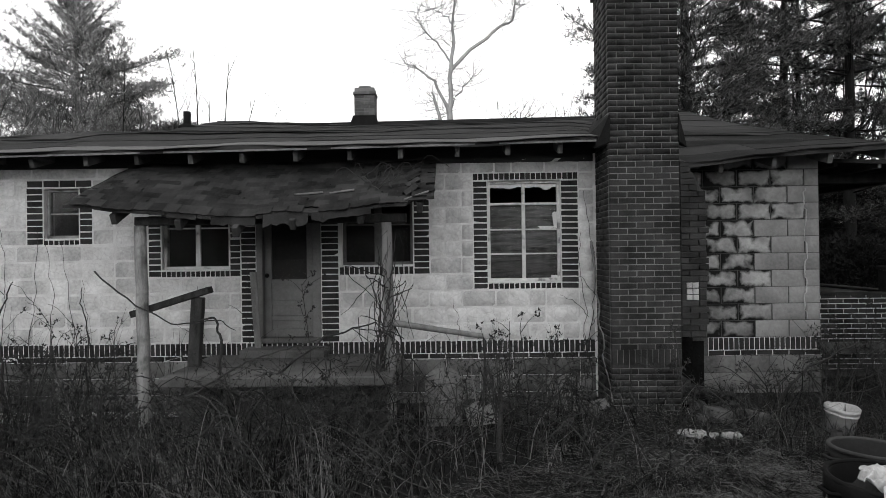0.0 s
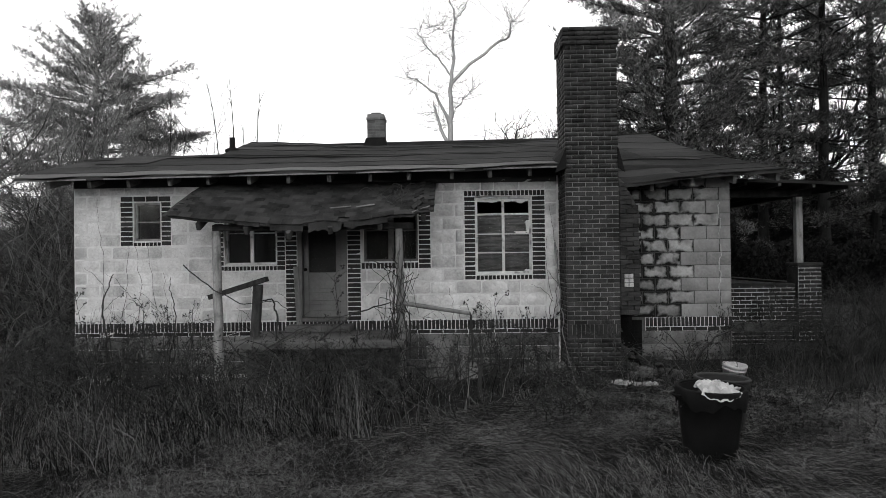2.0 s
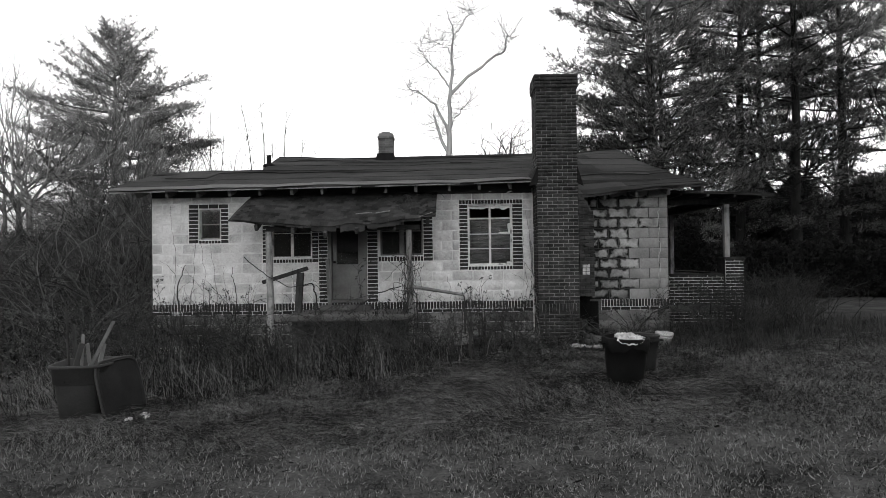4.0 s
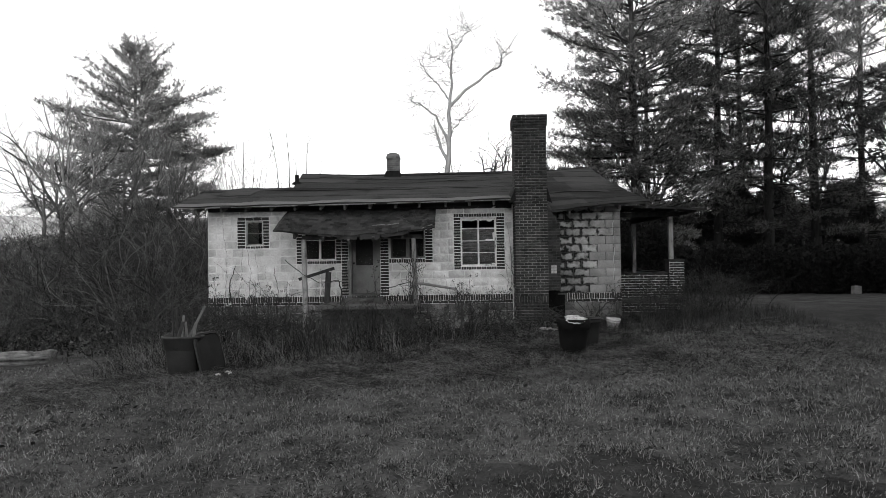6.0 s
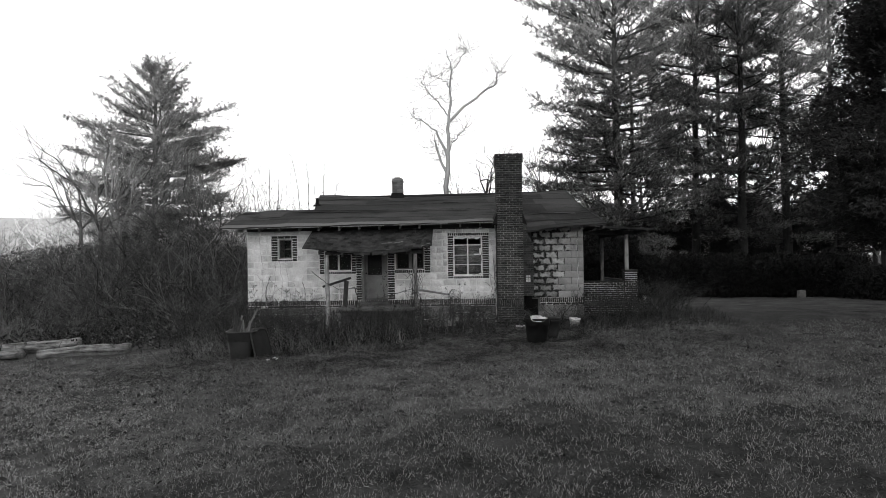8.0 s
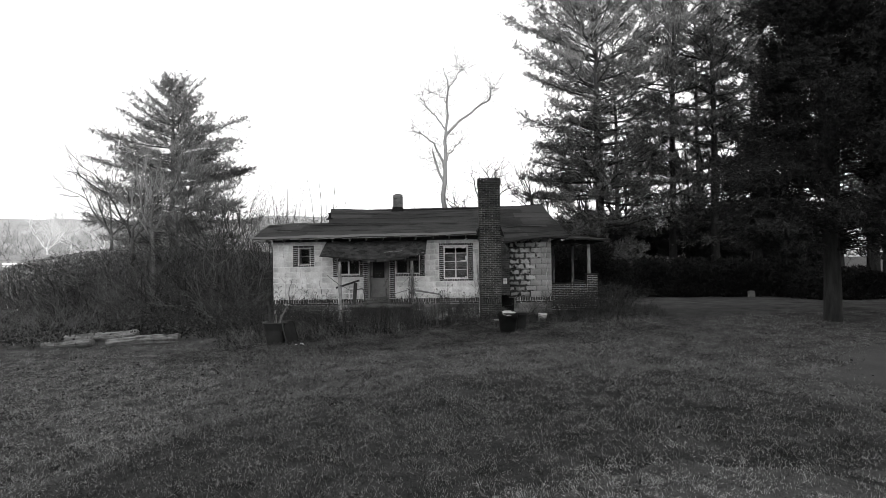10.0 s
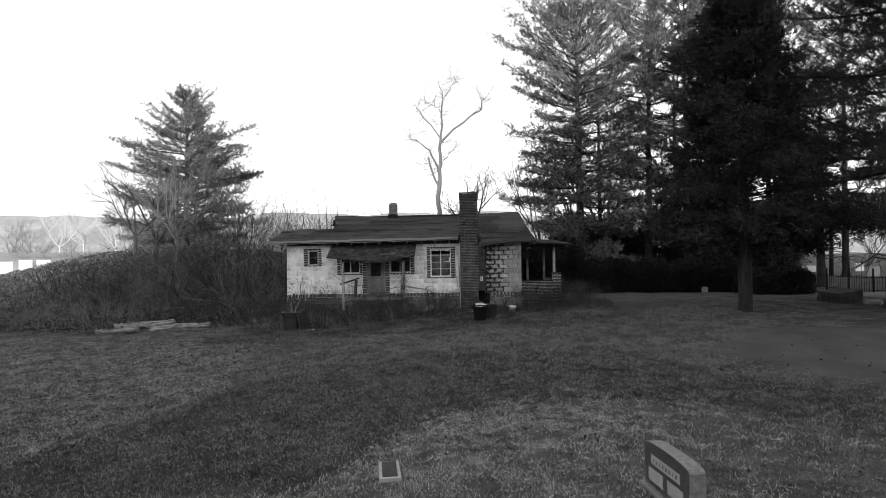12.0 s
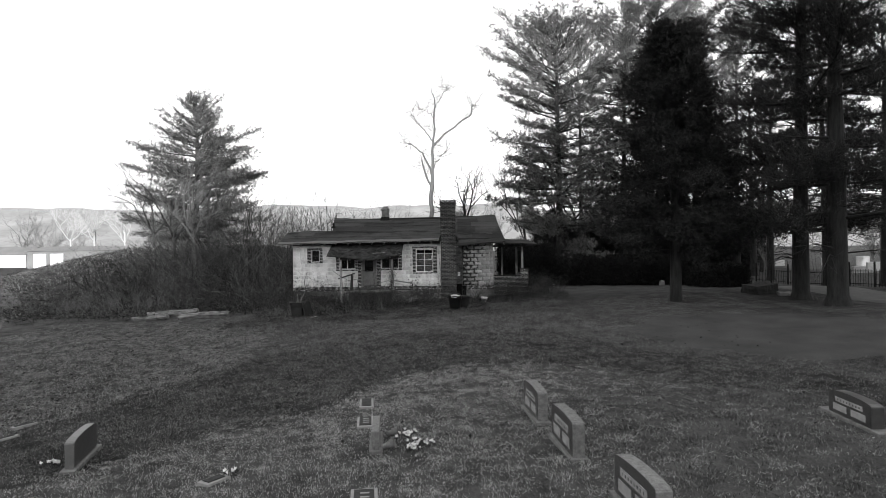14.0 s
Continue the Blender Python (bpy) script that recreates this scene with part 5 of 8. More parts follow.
def arc_blades(label, name, mat, pts, h, reach, w, seed, droop=0.6, category="grass", lift=0.0, comb=None):
    """Long stalks that rise and bow over, each a narrow strip of four quads."""
    g = np.random.default_rng(seed)
    n = len(pts)
    base = np.column_stack([pts, ground_z(pts[:, 0], pts[:, 1]) - 0.02 + lift])
    a = g.uniform(0, 6.283, n)
    if comb is not None:
        a = comb + 0.9 * np.sin(pts[:, 0] * 1.7) + 0.8 * np.sin(pts[:, 1] * 2.9 + pts[:, 0]) + g.normal(0, 0.7, n)
    out = np.stack([np.cos(a), 0.7 * np.sin(a)], 1) * (reach * np.abs(g.normal(0.5, 0.5, n)))[:, None]
    H = h * g.uniform(0.35, 1.2, n)
    dr = droop * g.uniform(0.1, 1.3, n)
    s_ = g.uniform(0, 6.283, n)
    side = np.stack([np.cos(s_), np.sin(s_), np.zeros(n)], 1) * (w * g.uniform(0.5, 1.4, n))[:, None]
    rows_ = []
    for k, s in enumerate((0, 0.3, 0.58, 0.82, 1.0)):
        c = base + np.column_stack([out * s ** 1.6, H * (s - dr * s ** 2.6)])
        c[:, :2] += g.normal(0, 0.012, (n, 2)) * s
        c[:, 2] = np.maximum(c[:, 2], base[:, 2] + 0.03)
        ww = side * (1 - 0.75 * s)
        rows_ += [c - ww, c + ww]
    v = np.stack(rows_, 1).reshape(-1, 3)
    i = np.arange(n)[:, None] * 10
    f = np.concatenate([i + [2 * k, 2 * k + 1, 2 * k + 3, 2 * k + 2] for k in range(4)], 1).reshape(-1, 4)
    return tagged(raw(name, v, f, mat, label=label, kind="stuff"), category=category)


def field(n, x0, x1, y0, y1, seed, keep=None):
    g = np.random.default_rng(seed)
    p = np.column_stack([g.uniform(x0, x1, n), g.uniform(y0, y1, n)])
    return p[keep(p[:, 0], p[:, 1], g.random(n))] if keep else p


def clump(x, y, s, seed):
    return np.array([wob(a, b, s, seed) for a, b in zip(x, y)])


# short lawn, thinning with distance from the walk
def tufted(p, per, spread, seed):
    return np.repeat(p, per, 0) + np.random.default_rng(seed).normal(0, spread, (len(p) * per, 2))


p = field(62000, -17, 19, -29.5, -2.5, 201, lambda x, y, r: (r < np.clip(1.25 - np.abs(x - 1) / 17, 0.12, 1)) & ((y < -4.7 + 0.3 * np.sin(x * 1.3)) | (x > 4.5) | (x < -7.5)) & (((x - 13.4) / 5) ** 2 + ((y + 12.2) / 3.8) ** 2 > 0.9))
jit = np.random.default_rng(7).normal(0, 0.30, len(p))
plot_, darkband_ = p[:, 1] < plot_edge(p[:, 0]) + jit, p[:, 1] < darkband_edge(p[:, 0]) + 4.0 * jit
plot_ &= np.random.default_rng(8).random(len(p)) < np.clip((7.5 - p[:, 0]) / 4.5, 0.12, 1)
westlit_ = (p[:, 1] < westlit_edge(p[:, 0]) + 4.5 * jit) & ~darkband_ & ~plot_ & (p[:, 0] < -1.5)


def short_grass(label, name, mat, c, per, length, width, seed, lift):
    q = tufted(c, per, 0.065, seed)
    P = np.column_stack([q, ground_z(q[:, 0], q[:, 1]) + lift])
    v, f = blades(P, np.tile([0, 0, 0.75], (len(P), 1)), 1, length, width, 0.6, seed + 50)
    return tagged(raw(name, v, f, mat, label=label, kind="stuff"), category="grass")


short_grass("short rough winter lawn grass", "lawn_grass", M_LAWN, p[~darkband_ & ~westlit_ & ~plot_], 18, 0.055, 0.0050, 202, -0.006)
short_grass("west lawn grass, coloured paler for the open light there", "dry_grass", M_LAWNWESTLIT, p[westlit_], 26, 0.055, 0.0055, 229, 0.0)
short_grass("darker grass round the graves", "damp_grass", M_LAWNDARK, p[darkband_ & ~plot_], 18, 0.055, 0.0055, 225, 0.004)
short_grass("pale mown grass over the graves", "mown_grass", M_LAWNPALE, p[plot_], 34, 0.042, 0.0042, 213, 0.012)
# matted dead grass at the edge of the wild strip, combed flat in swirls
def mat_blades(label, name, mat, pts, length, lift, w, seed, stray=0.55):
    """Long blades lying over one another, bowed a little, in drifting directions."""
    g = np.random.default_rng(seed)
    n = len(pts)
    x, y = pts[:, 0], pts[:, 1]
    a = 3.6 + 1.1 * np.sin(x * 0.9 + 0.7 * y) + 0.9 * np.sin(y * 1.7 - 0.5 * x + 1) + g.normal(0, stray, n)
    d = np.stack([np.cos(a), np.sin(a)], 1)
    L = length * g.uniform(0.45, 1.3, n)
    H = lift * g.uniform(0.15, 1.3, n) ** 1.5
    z = ground_z(x, y) + g.uniform(0, lift * 0.5, n)
    bend = g.normal(0, 0.22, n)
    nrm = np.stack([-d[:, 1], d[:, 0]], 1)
    ww = (w * g.uniform(0.5, 1.3, n))[:, None]
    rows_ = []
    for s in (0, 0.33, 0.68, 1.0):
        c = pts + d * (L * s)[:, None] + nrm * (bend * L * s * s)[:, None]
        zz = z + H * 4 * s * (1 - s * 0.95)
        k = ww * (1 - 0.7 * s)
        up_ = g.normal(0, 0.5, n)[:, None] * k
        rows_ += [np.column_stack([c - nrm * k, zz - up_[:, 0]]), np.column_stack([c + nrm * k, zz + up_[:, 0]])]
    v = np.stack(rows_, 1).reshape(-1, 3)
    i = np.arange(n)[:, None] * 8
    f = np.concatenate([i + [2 * k, 2 * k + 1, 2 * k + 3, 2 * k + 2] for k in range(3)], 1).reshape(-1, 4)
    return tagged(raw(name, v, f, mat, label=label, kind="stuff"), category="grass")


WILD = lambda x: np.clip(-2.75 + 0.30 * x + 0.25 * np.sin(x * 2.3), -4.6, -1.9)
p = field(100000, -7.5, 7.5, -6.4, -1.6, 203, lambda x, y, r: (r < np.clip((y + 6.5) / 1.2, 0.0, 1)) & (y < WILD(x) + np.where(x > -1.0, 0.05, 0.7)) & (r < np.where(x > 4.5, 0.35, 1)))
mat_blades("matted pale dead grass before the porch", "matted_grass", M_STRAW, p, 0.36, 0.07, 0.0021, 204)
p = field(7000, 0.9, 4.8, -3.2, -0.7, 217)
mat_blades("flattened dead grass before the chimney", "flattened_grass", M_STRAW, p, 0.34, 0.07, 0.0024, 218, 1.0)
# standing dead grass: thin stalks bowed over in clumps
p = field(22000, -6.6, 1.4, -4.7, -0.35, 205, lambda x, y, r: (y > WILD(x)) & (r < np.where((x > -2.9) & (y > -2.1), 0.22, 1) * np.where(x > -0.8, 0.15, 1) * np.where(clump(x, y, 0.9, 4) > -0.1, 1, 0.3)))
arc_blades("tall bowed dead grass and weed stalks", "tall_dead_grass", M_STRAW, p, 0.82, 0.85, 0.0042, 206, 1.1, comb=2.8)
p = field(1700, -6.6, 2.0, -4.2, -0.6, 215, lambda x, y, r: (y > WILD(x) + 0.1) & (r < np.where(x > -0.8, 0.35, 1)))
arc_blades("long pale straws arching over the weeds", "long_straws", M_STRAW, p, 0.95, 1.0, 0.005, 216, 0.7)
p = field(3600, -6.4, 5.0, -4.0, -0.9, 221, lambda x, y, r: (y > WILD(x) - 0.1) & (r < np.where(x > -0.8, 0.30, 1)))
arc_blades("straight dead stalks leaning across each other", "leaning_stalks", M_STRAW, p, 0.55, 0.95, 0.0035, 222, 0.15)
p = field(7000, -7, 7.5, -5.6, -2.0, 219, lambda x, y, r: (np.abs(y - WILD(x) + 0.2) < 0.5) & (clump(x, y, 1.3, 7) > 0.05))
arc_blades("combed-over tufts of pale dead grass", "combed_grass", M_STRAW, p, 0.30, 0.5, 0.004, 220, 0.9, comb=3.6)
p = field(9000, 3.0, 8.2, -3.2, 0.6, 207, lambda x, y, r: r < np.clip(1.1 - np.abs(y + 1.2) / 1.6, 0.1, 1))
scatter_blades("dark dead weeds beside the side porch", "dark_weeds", M_TWIG, p, 0.28, 0.005, 208, 1.0)
p = field(9000, -24, -6.2, -2.6, 9.0, 209, lambda x, y, r: r < np.clip(0.35 + (y + 1.8) / 4, 0.0, 1))
arc_blades("dark tangle of weed stems over the ivy", "bank_weeds", M_TWIG, p, 0.6, 0.9, 0.009, 210, 0.8)
p = field(120000, -36, -5.9, -2.4, 22.0, 211, lambda x, y, r: (y > -1.9 + 0.22 * (x + 7) * (x > -7) + 0.3 * np.sin(x * 1.1)) & (r < np.where(y < 8, 1.0, 0.45) * np.clip((y + 2.2) / 3, 0.15, 1) * np.clip((x + 16) / 4, 0.05, 1)))
g = np.random.default_rng(212)
q = np.column_stack([p, ground_z(p[:, 0], p[:, 1]) + g.uniform(0, 1, len(p)) ** 1.5 * (0.30 + 0.22 * np.sin(p[:, 0] * 1.9) * np.sin(p[:, 1] * 2.3))])
v, f = blades(q, np.tile([0, -0.2, 0.5], (len(q), 1)), 3, 0.11, 0.035, 0.9, 214)
tagged(raw("ground_ivy", v, f, M_IVY, label="dark low ivy and bramble leaves covering the bank", kind="stuff"), category="ivy")

p = field(30000, -40, -12, -2.6, 24, 223, lambda x, y, r: y > -1.5 + 0.5 * np.sin(x))
mat_blades("dim rough grass on the bank", "bank_grass", M_STRAW, p, 0.4, 0.10, 0.012, 224)
p = field(44000, -50, -19, 1.0, 27, 231, lambda x, y, r: (r < np.clip((-17 - x) / 8, 0, 1)) & (np.hypot(x + 26, y - 6) > 2.2))
scatter_blades("pale dry grass on the sunlit slope", "slope_grass", M_LAWNPALE, p, 0.16, 0.009, 232, 0.8)
for i, (x, y, h, n) in enumerate(((-13.6, -0.4, 1.2, 12), (-15.2, 0.6, 1.5, 12), (-16.4, -0.6, 1.1, 10), (-18.2, 0.4, 1.4, 12), (-20.0, 1.6, 1.3, 10), (-14.6, 1.8, 1.6, 12), (-17.2, 2.4, 1.5, 10), (-19.4, 3.4, 1.4, 9), (-21.6, 2.2, 1.2, 8), (-16.0, 4.4, 1.8, 9), (-12.4, 0.6, 1.5, 10), (-18.4, 5.2, 1.6, 8))):
    shrub("low pale tangle of leafless twigs on the bank", x, y, h, n, 1300 + i, M_PALEBARK, 0.7, 0.016, 3, "low bank shrubs", lean=1.0)

# brambles: arching stems with a few withered leaves, in clumps
def bramble(x, y, n, h, reach, seed, mat=None, leaves=10):
    g = np.random.default_rng(seed)
    b = thing("bramble", "tangled bramble canes with withered leaves", "bramble", (0, 0, 0), "brambles along the front")
    hp = Heap()
    P = []
    for k in range(n):
        a = g.uniform(0, 6.283)
        px, py = x + g.normal(0, 0.25), y + g.normal(0, 0.18)
        L, H = reach * g.uniform(0.4, 1.2), h * g.uniform(0.5, 1.2)
        s = np.linspace(0, 1, 9)
        pts = np.stack([px + math.cos(a) * L * s ** 1.3 + 0.05 * np.sin(s * 9 + k), py + 0.6 * math.sin(a) * L * s ** 1.3, gz(px, py) + H * np.sin(np.pi * np.clip(s * g.uniform(0.5, 0.85), 0, 1))], 1)
        pts[:, 1] = np.minimum(pts[:, 1], -0.10) if x < 4.8 and y < 0 else pts[:, 1]
        pts[:, 2] += 0.02 * np.sin(s * 14 + k)
        hp.bar(pts, np.linspace(0.007, 0.0025, 9) * g.uniform(0.6, 1.3), 4)
        for q in range(leaves):
            i = g.integers(2, 9)
            P.append(pts[i] + g.normal(0, 0.03, 3))
            if g.random() < 0.4:
                e = g.normal(0, 0.13, 3) + [0, 0, 0.06]
                hp.bar([pts[i], pts[i] + e * 0.6, pts[i] + e * 1.4], [0.003, 0.0022, 0.001], 3)
    hp.make("tangle", mat or M_TWIG, b)
    P = np.array(P)
    v, f = blades(P, np.random.default_rng(seed).normal(0, 1, P.shape), 2, 0.035, 0.011, 0.6, seed + 1)
    raw("foliage", v, f, M_LEAF, b)
    return b


k = 300
for x, y, n, h, rc in ((-5.5, -0.7, 30, 0.95, 0.7), (-4.8, -0.8, 30, 0.95, 0.7), (-4.2, -0.9, 28, 0.9, 0.7), (-3.6, -1.0, 26, 0.9, 0.7), (-5.0, -3.2, 24, 0.8, 0.9), (-2.6, -2.9, 24, 0.7, 0.9), (-0.4, -3.0, 22, 0.6, 0.9), (1.4, -2.6, 20, 0.5, 0.8), (-1.2, -1.65, 26, 0.85, 1.1), (-5.6, -1.4, 26, 0.9, 0.9), (-5.2, -2.3, 22, 0.8, 0.9), (-4.4, -1.6, 24, 0.85, 0.9), (-4.0, -2.4, 22, 0.7, 0.8), (-3.0, -2.2, 22, 0.65, 0.9), (-2.1, -1.7, 26, 0.85, 1.1), (-1.6, -2.2, 22, 0.7, 1.0), (-0.9, -1.6, 26, 0.95, 1.0), (-0.4, -2.3, 20, 0.65, 0.9), (0.3, -1.5, 20, 0.75, 0.8), (0.9, -1.8, 20, 0.7, 0.8), (1.4, -1.2, 16, 0.6, 0.6), (2.3, -1.6, 14, 0.5, 0.6), (3.6, -0.8, 14, 0.55, 0.7), (4.6, -0.6, 18, 0.7, 0.8), (5.4, -0.2, 22, 0.85, 0.9), (6.2, -0.1, 24, 0.9, 0.9), (7.0, 0.3, 24, 0.8, 0.9), (7.6, 0.8, 20, 0.75, 0.9), (5.9, -1.0, 18, 0.6, 0.9), (-6.4, -1.0, 24, 1.1, 1.0), (-6.9, -2.0, 22, 0.9, 1.0), (-7.8, -0.8, 22, 1.1, 1.1), (-9.0, -0.6, 22, 1.1, 1.2), (-10.5, -0.8, 22, 1.0, 1.2), (-12.0, 0.0, 20, 1.0, 1.2)):
    bramble(x, y, n, h, rc, k)
    k += 2

for i, (x, y, h) in enumerate(((-5.5, -1.3, 1.2), (-4.5, -1.7, 1.1), (-3.4, -2.0, 0.9), (-0.2, -1.9, 0.9), (0.9, -1.5, 1.0), (4.9, -0.9, 1.1), (5.8, -0.6, 1.3), (6.7, -0.1, 1.3), (7.4, 0.4, 1.1), (-6.5, -1.6, 1.4))):
    shrub("low tangled leafless shrub before the house", x, y, h, 13 if x < 4 else 32, 1500 + i, M_TWIG, 0.28 if x < 4 else 0.45, 0.008, 3, "shrubs before the house", lean=0.6)
# small weeds with seed heads standing against the wall
for i, (x, y, h) in enumerate(((-5.75, -0.6, 1.35), (-5.45, -0.5, 1.5), (-4.55, -0.45, 1.35), (-4.2, -0.6, 1.15), (-3.75, -0.6, 1.2), (0.72, -0.55, 1.0), (1.15, -0.5, 0.95), (0.35, -1.9, 1.1), (0.75, -2.1, 1.25), (2.35, -1.4, 1.05), (4.25, -0.6, 1.0), (-1.55, -0.5, 1.55), (1.6, -0.8, 0.9))):
    g = np.random.default_rng(400 + i)
    w = thing("dry_weed", "dry weed stalk with small dark seed heads", "weed", (0, 0, 0), "weed stalks")
    hp = Heap()
    P = []
    z0 = gz(x, y)
    top = np.array([x + g.normal(0, 0.10), y - 0.05, z0 + h])
    st = np.array([(x, y, z0), (x + 0.02, y, z0 + h * 0.5), top])
    hp.bar(st, [0.008, 0.006, 0.003], 4)
    for q in range(11):
        s = g.uniform(0.4, 1.0)
        p = st[0] + (top - st[0]) * s
        d = np.array([g.normal(0, 0.6), g.normal(0, 0.3), 0.7])
        e = p + d * g.uniform(0.10, 0.28)
        hp.bar([p, (p + e) / 2 + [0, 0, 0.02], e], [0.004, 0.003, 0.0015], 3)
        P += [e + g.normal(0, 0.02, 3) for _ in range(5)]
    hp.make("stalk", M_TWIG, w)
    v, f = blades(np.array(P), np.tile([0, 0, 1.0], (len(P), 1)), 3, 0.03, 0.009, 0.8, 500 + i)
    raw("flower_head", v, f, M_LEAF, w, kind="stuff")


# vines on the wall, the posts and the porch roof
def vine(pts, r, amp, seed, heap, n=26):
    g = np.random.default_rng(seed)
    p = np.array(pts, float)
    t = np.linspace(0, len(p) - 1, n)
    q = np.stack([np.interp(t, np.arange(len(p)), p[:, i]) for i in range(3)], 1)
    w = np.cumsum(g.normal(0, amp, (n, 3)), 0)
    w -= np.linspace(0, 1, n)[:, None] * w[-1]
    q += w * [1, 0.25, 0.6]
    heap.bar(q, np.linspace(r, r * 0.4, n), 4)
    return q


hp = Heap()
for i, (x, z1) in enumerate(((-5.08, 2.6), (-4.86, 2.05), (-4.66, 1.95), (-5.45, 2.7), (-4.4, 1.5), (-2.98, 1.4), (-2.42, 1.8), (0.15, 1.2), (1.74, 2.5), (1.70, 2.0))):
    q = vine([(x, -0.025, 0.0), (x + 0.06, -0.03, z1 * 0.5), (x - 0.03, -0.03, z1)], 0.0052, 0.016, 600 + i, hp)
    for j in range(2):
        k = 8 + 4 * j
        vine([q[k], q[k] + [0.15 * (-1) ** j, -0.005, 0.2], q[k] + [0.32 * (-1) ** j, 0.0, 0.28]], 0.004, 0.012, 620 + 7 * i + j, hp, 10)
tagged(hp.make("wall_vines", M_DARKWOOD, label="thin dead vines clinging to the block wall", kind="stuff"), category="vine")
hp = Heap()
for i in range(16):
    g = np.random.default_rng(700 + i)
    ph, rr = g.uniform(0, 6.28), 0.075 + 0.05 * g.random()
    zt = g.uniform(0.9, 2.1)
    pts = [(-0.57 + rr * math.cos(ph + 3.2 * s), -1.12 + rr * math.sin(ph + 3.2 * s), 0.3 + (zt - 0.3) * s) for s in np.linspace(0, 1, 9)]
    vine(pts, 0.011 * g.uniform(0.4, 1), 0.014, 720 + i, hp)
for i in range(14):
    g = np.random.default_rng(740 + i)
    a = np.array([-0.57, -1.2, g.uniform(0.8, 1.6)])
    vine([a, a + [g.normal(0, 0.2), -0.1, g.uniform(0.0, 0.2)], a + [g.normal(0.1, 0.35), -0.12, -g.uniform(0.2, 0.8)]], 0.006, 0.02, 760 + i, hp, 14)
tagged(hp.make("post_vines", M_TWIG, label="dead vines wound round the porch post", kind="stuff"), category="vine")
hp = Heap()
for i in range(20):
    g = np.random.default_rng(780 + i)
    c = canopy_at(g.uniform(0.78, 0.92), g.uniform(0.3, 0.8), 0.03)
    a = g.uniform(0, 6.28)
    L = g.uniform(0.2, 0.55)
    vine([c, c + Vector((math.cos(a) * L * 0.5, 0.1 * math.sin(a), 0.16)), c + Vector((math.cos(a) * L, 0.3 * math.sin(a) * L, 0.02))], 0.005, 0.012, 800 + i, hp, 12)
tagged(hp.make("roof_vines", M_TWIG, label="dead vine tangle on the porch roof", kind="stuff"), category="vine")
# thick bent vine stems and sticks by the porch
for i, (pts, r, lab) in enumerate((
        ([(-3.6, -1.25, 1.62), (-3.2, -1.28, 1.25), (-2.8, -1.25, 1.08), (-2.3, -1.22, 1.12), (-2.15, -1.2, 1.0)], 0.010, "long bent vine stem arching past the post"),
        ([(-2.25, -1.3, 0.2), (-2.2, -1.3, 0.9), (-2.28, -1.28, 1.12), (-2.6, -1.25, 1.1)], 0.018, "crooked vine stem rising by the porch"),
        ([(-5.1, -0.5, 0.2), (-5.12, -0.45, 1.0), (-5.03, -0.4, 1.5)], 0.02, "dark broken stick standing by the wall"),
        ([(-3.95, -0.9, 0.1), (-3.9, -0.9, 0.9), (-3.92, -0.9, 1.45)], 0.012, "thin dark sapling stem"),
        ([(-1.7, -1.3, 0.55), (-1.2, -1.35, 0.95), (-0.7, -1.3, 1.1), (-0.4, -1.25, 0.9)], 0.013, "bent vine stem across the porch"),
        ([(-2.6, -1.5, 0.3), (-1.9, -1.55, 0.75), (-1.2, -1.5, 0.95)], 0.012, "bent vine stem across the porch"),
        ([(3.7, -0.7, 0.05), (4.0, -0.75, 0.45), (4.5, -0.8, 0.75)], 0.02, "leaning bare branch by the side wall"),
        ([(1.78, -0.10, 1.9), (1.82, -0.25, 0.9), (1.86, -0.7, 0.1)], 0.016, "pale root-like vine down the wall"))):
    hp = Heap()
    vine(pts, r, 0.012, 850 + i, hp, 22)
    tagged(hp.make("vine_stem", M_DARKWOOD if i != 7 else M_GREYWOOD, label=lab, smooth=True), category="vine", group="vine stems")

hp = Heap()
g = np.random.default_rng(88)
hp.bar([(0.51, -2.0, gz(0.51, -2.0) - 0.05), (0.50, -2.0, 0.1), (0.53, -2.0, 0.42)], [0.026, 0.024, 0.018], 8)
for k in range(7):
    d = np.array([g.normal(0, 0.35), g.normal(0, 0.3), 1.0])
    grow(hp, (0.52, -2.0, 0.22 + 0.03 * k), d / np.linalg.norm(d), 0.42, 0.007, 1, g, 0.15, 2, 0.6, 0.3, 4)
tagged(hp.make("young_sapling", M_DARKWOOD, label="young leafless sapling with a dark cut stem", smooth=True), category="sapling")
hp = Heap()
hp.bar([(0.40, -0.98, 0.90), (0.43, -0.98, 0.85), (0.44, -0.98, 0.5), (0.44, -0.97, gz(0.44, -0.97))], [0.013] * 4, 8)
tagged(hp.make("rail_post", M_DARKWOOD, label="thin dark stick upright under the fallen pole", smooth=True), category="pole")
hp = Heap()
hp.bar([(3.35, -2.3, gz(3.35, -2.3) - 0.05), (3.35, -2.3, 0.22)], [0.045, 0.042], 10)
tagged(hp.make("dark_stake", M_DARKWOOD, label="short dark wooden stake in the weeds", smooth=True), category="stake")

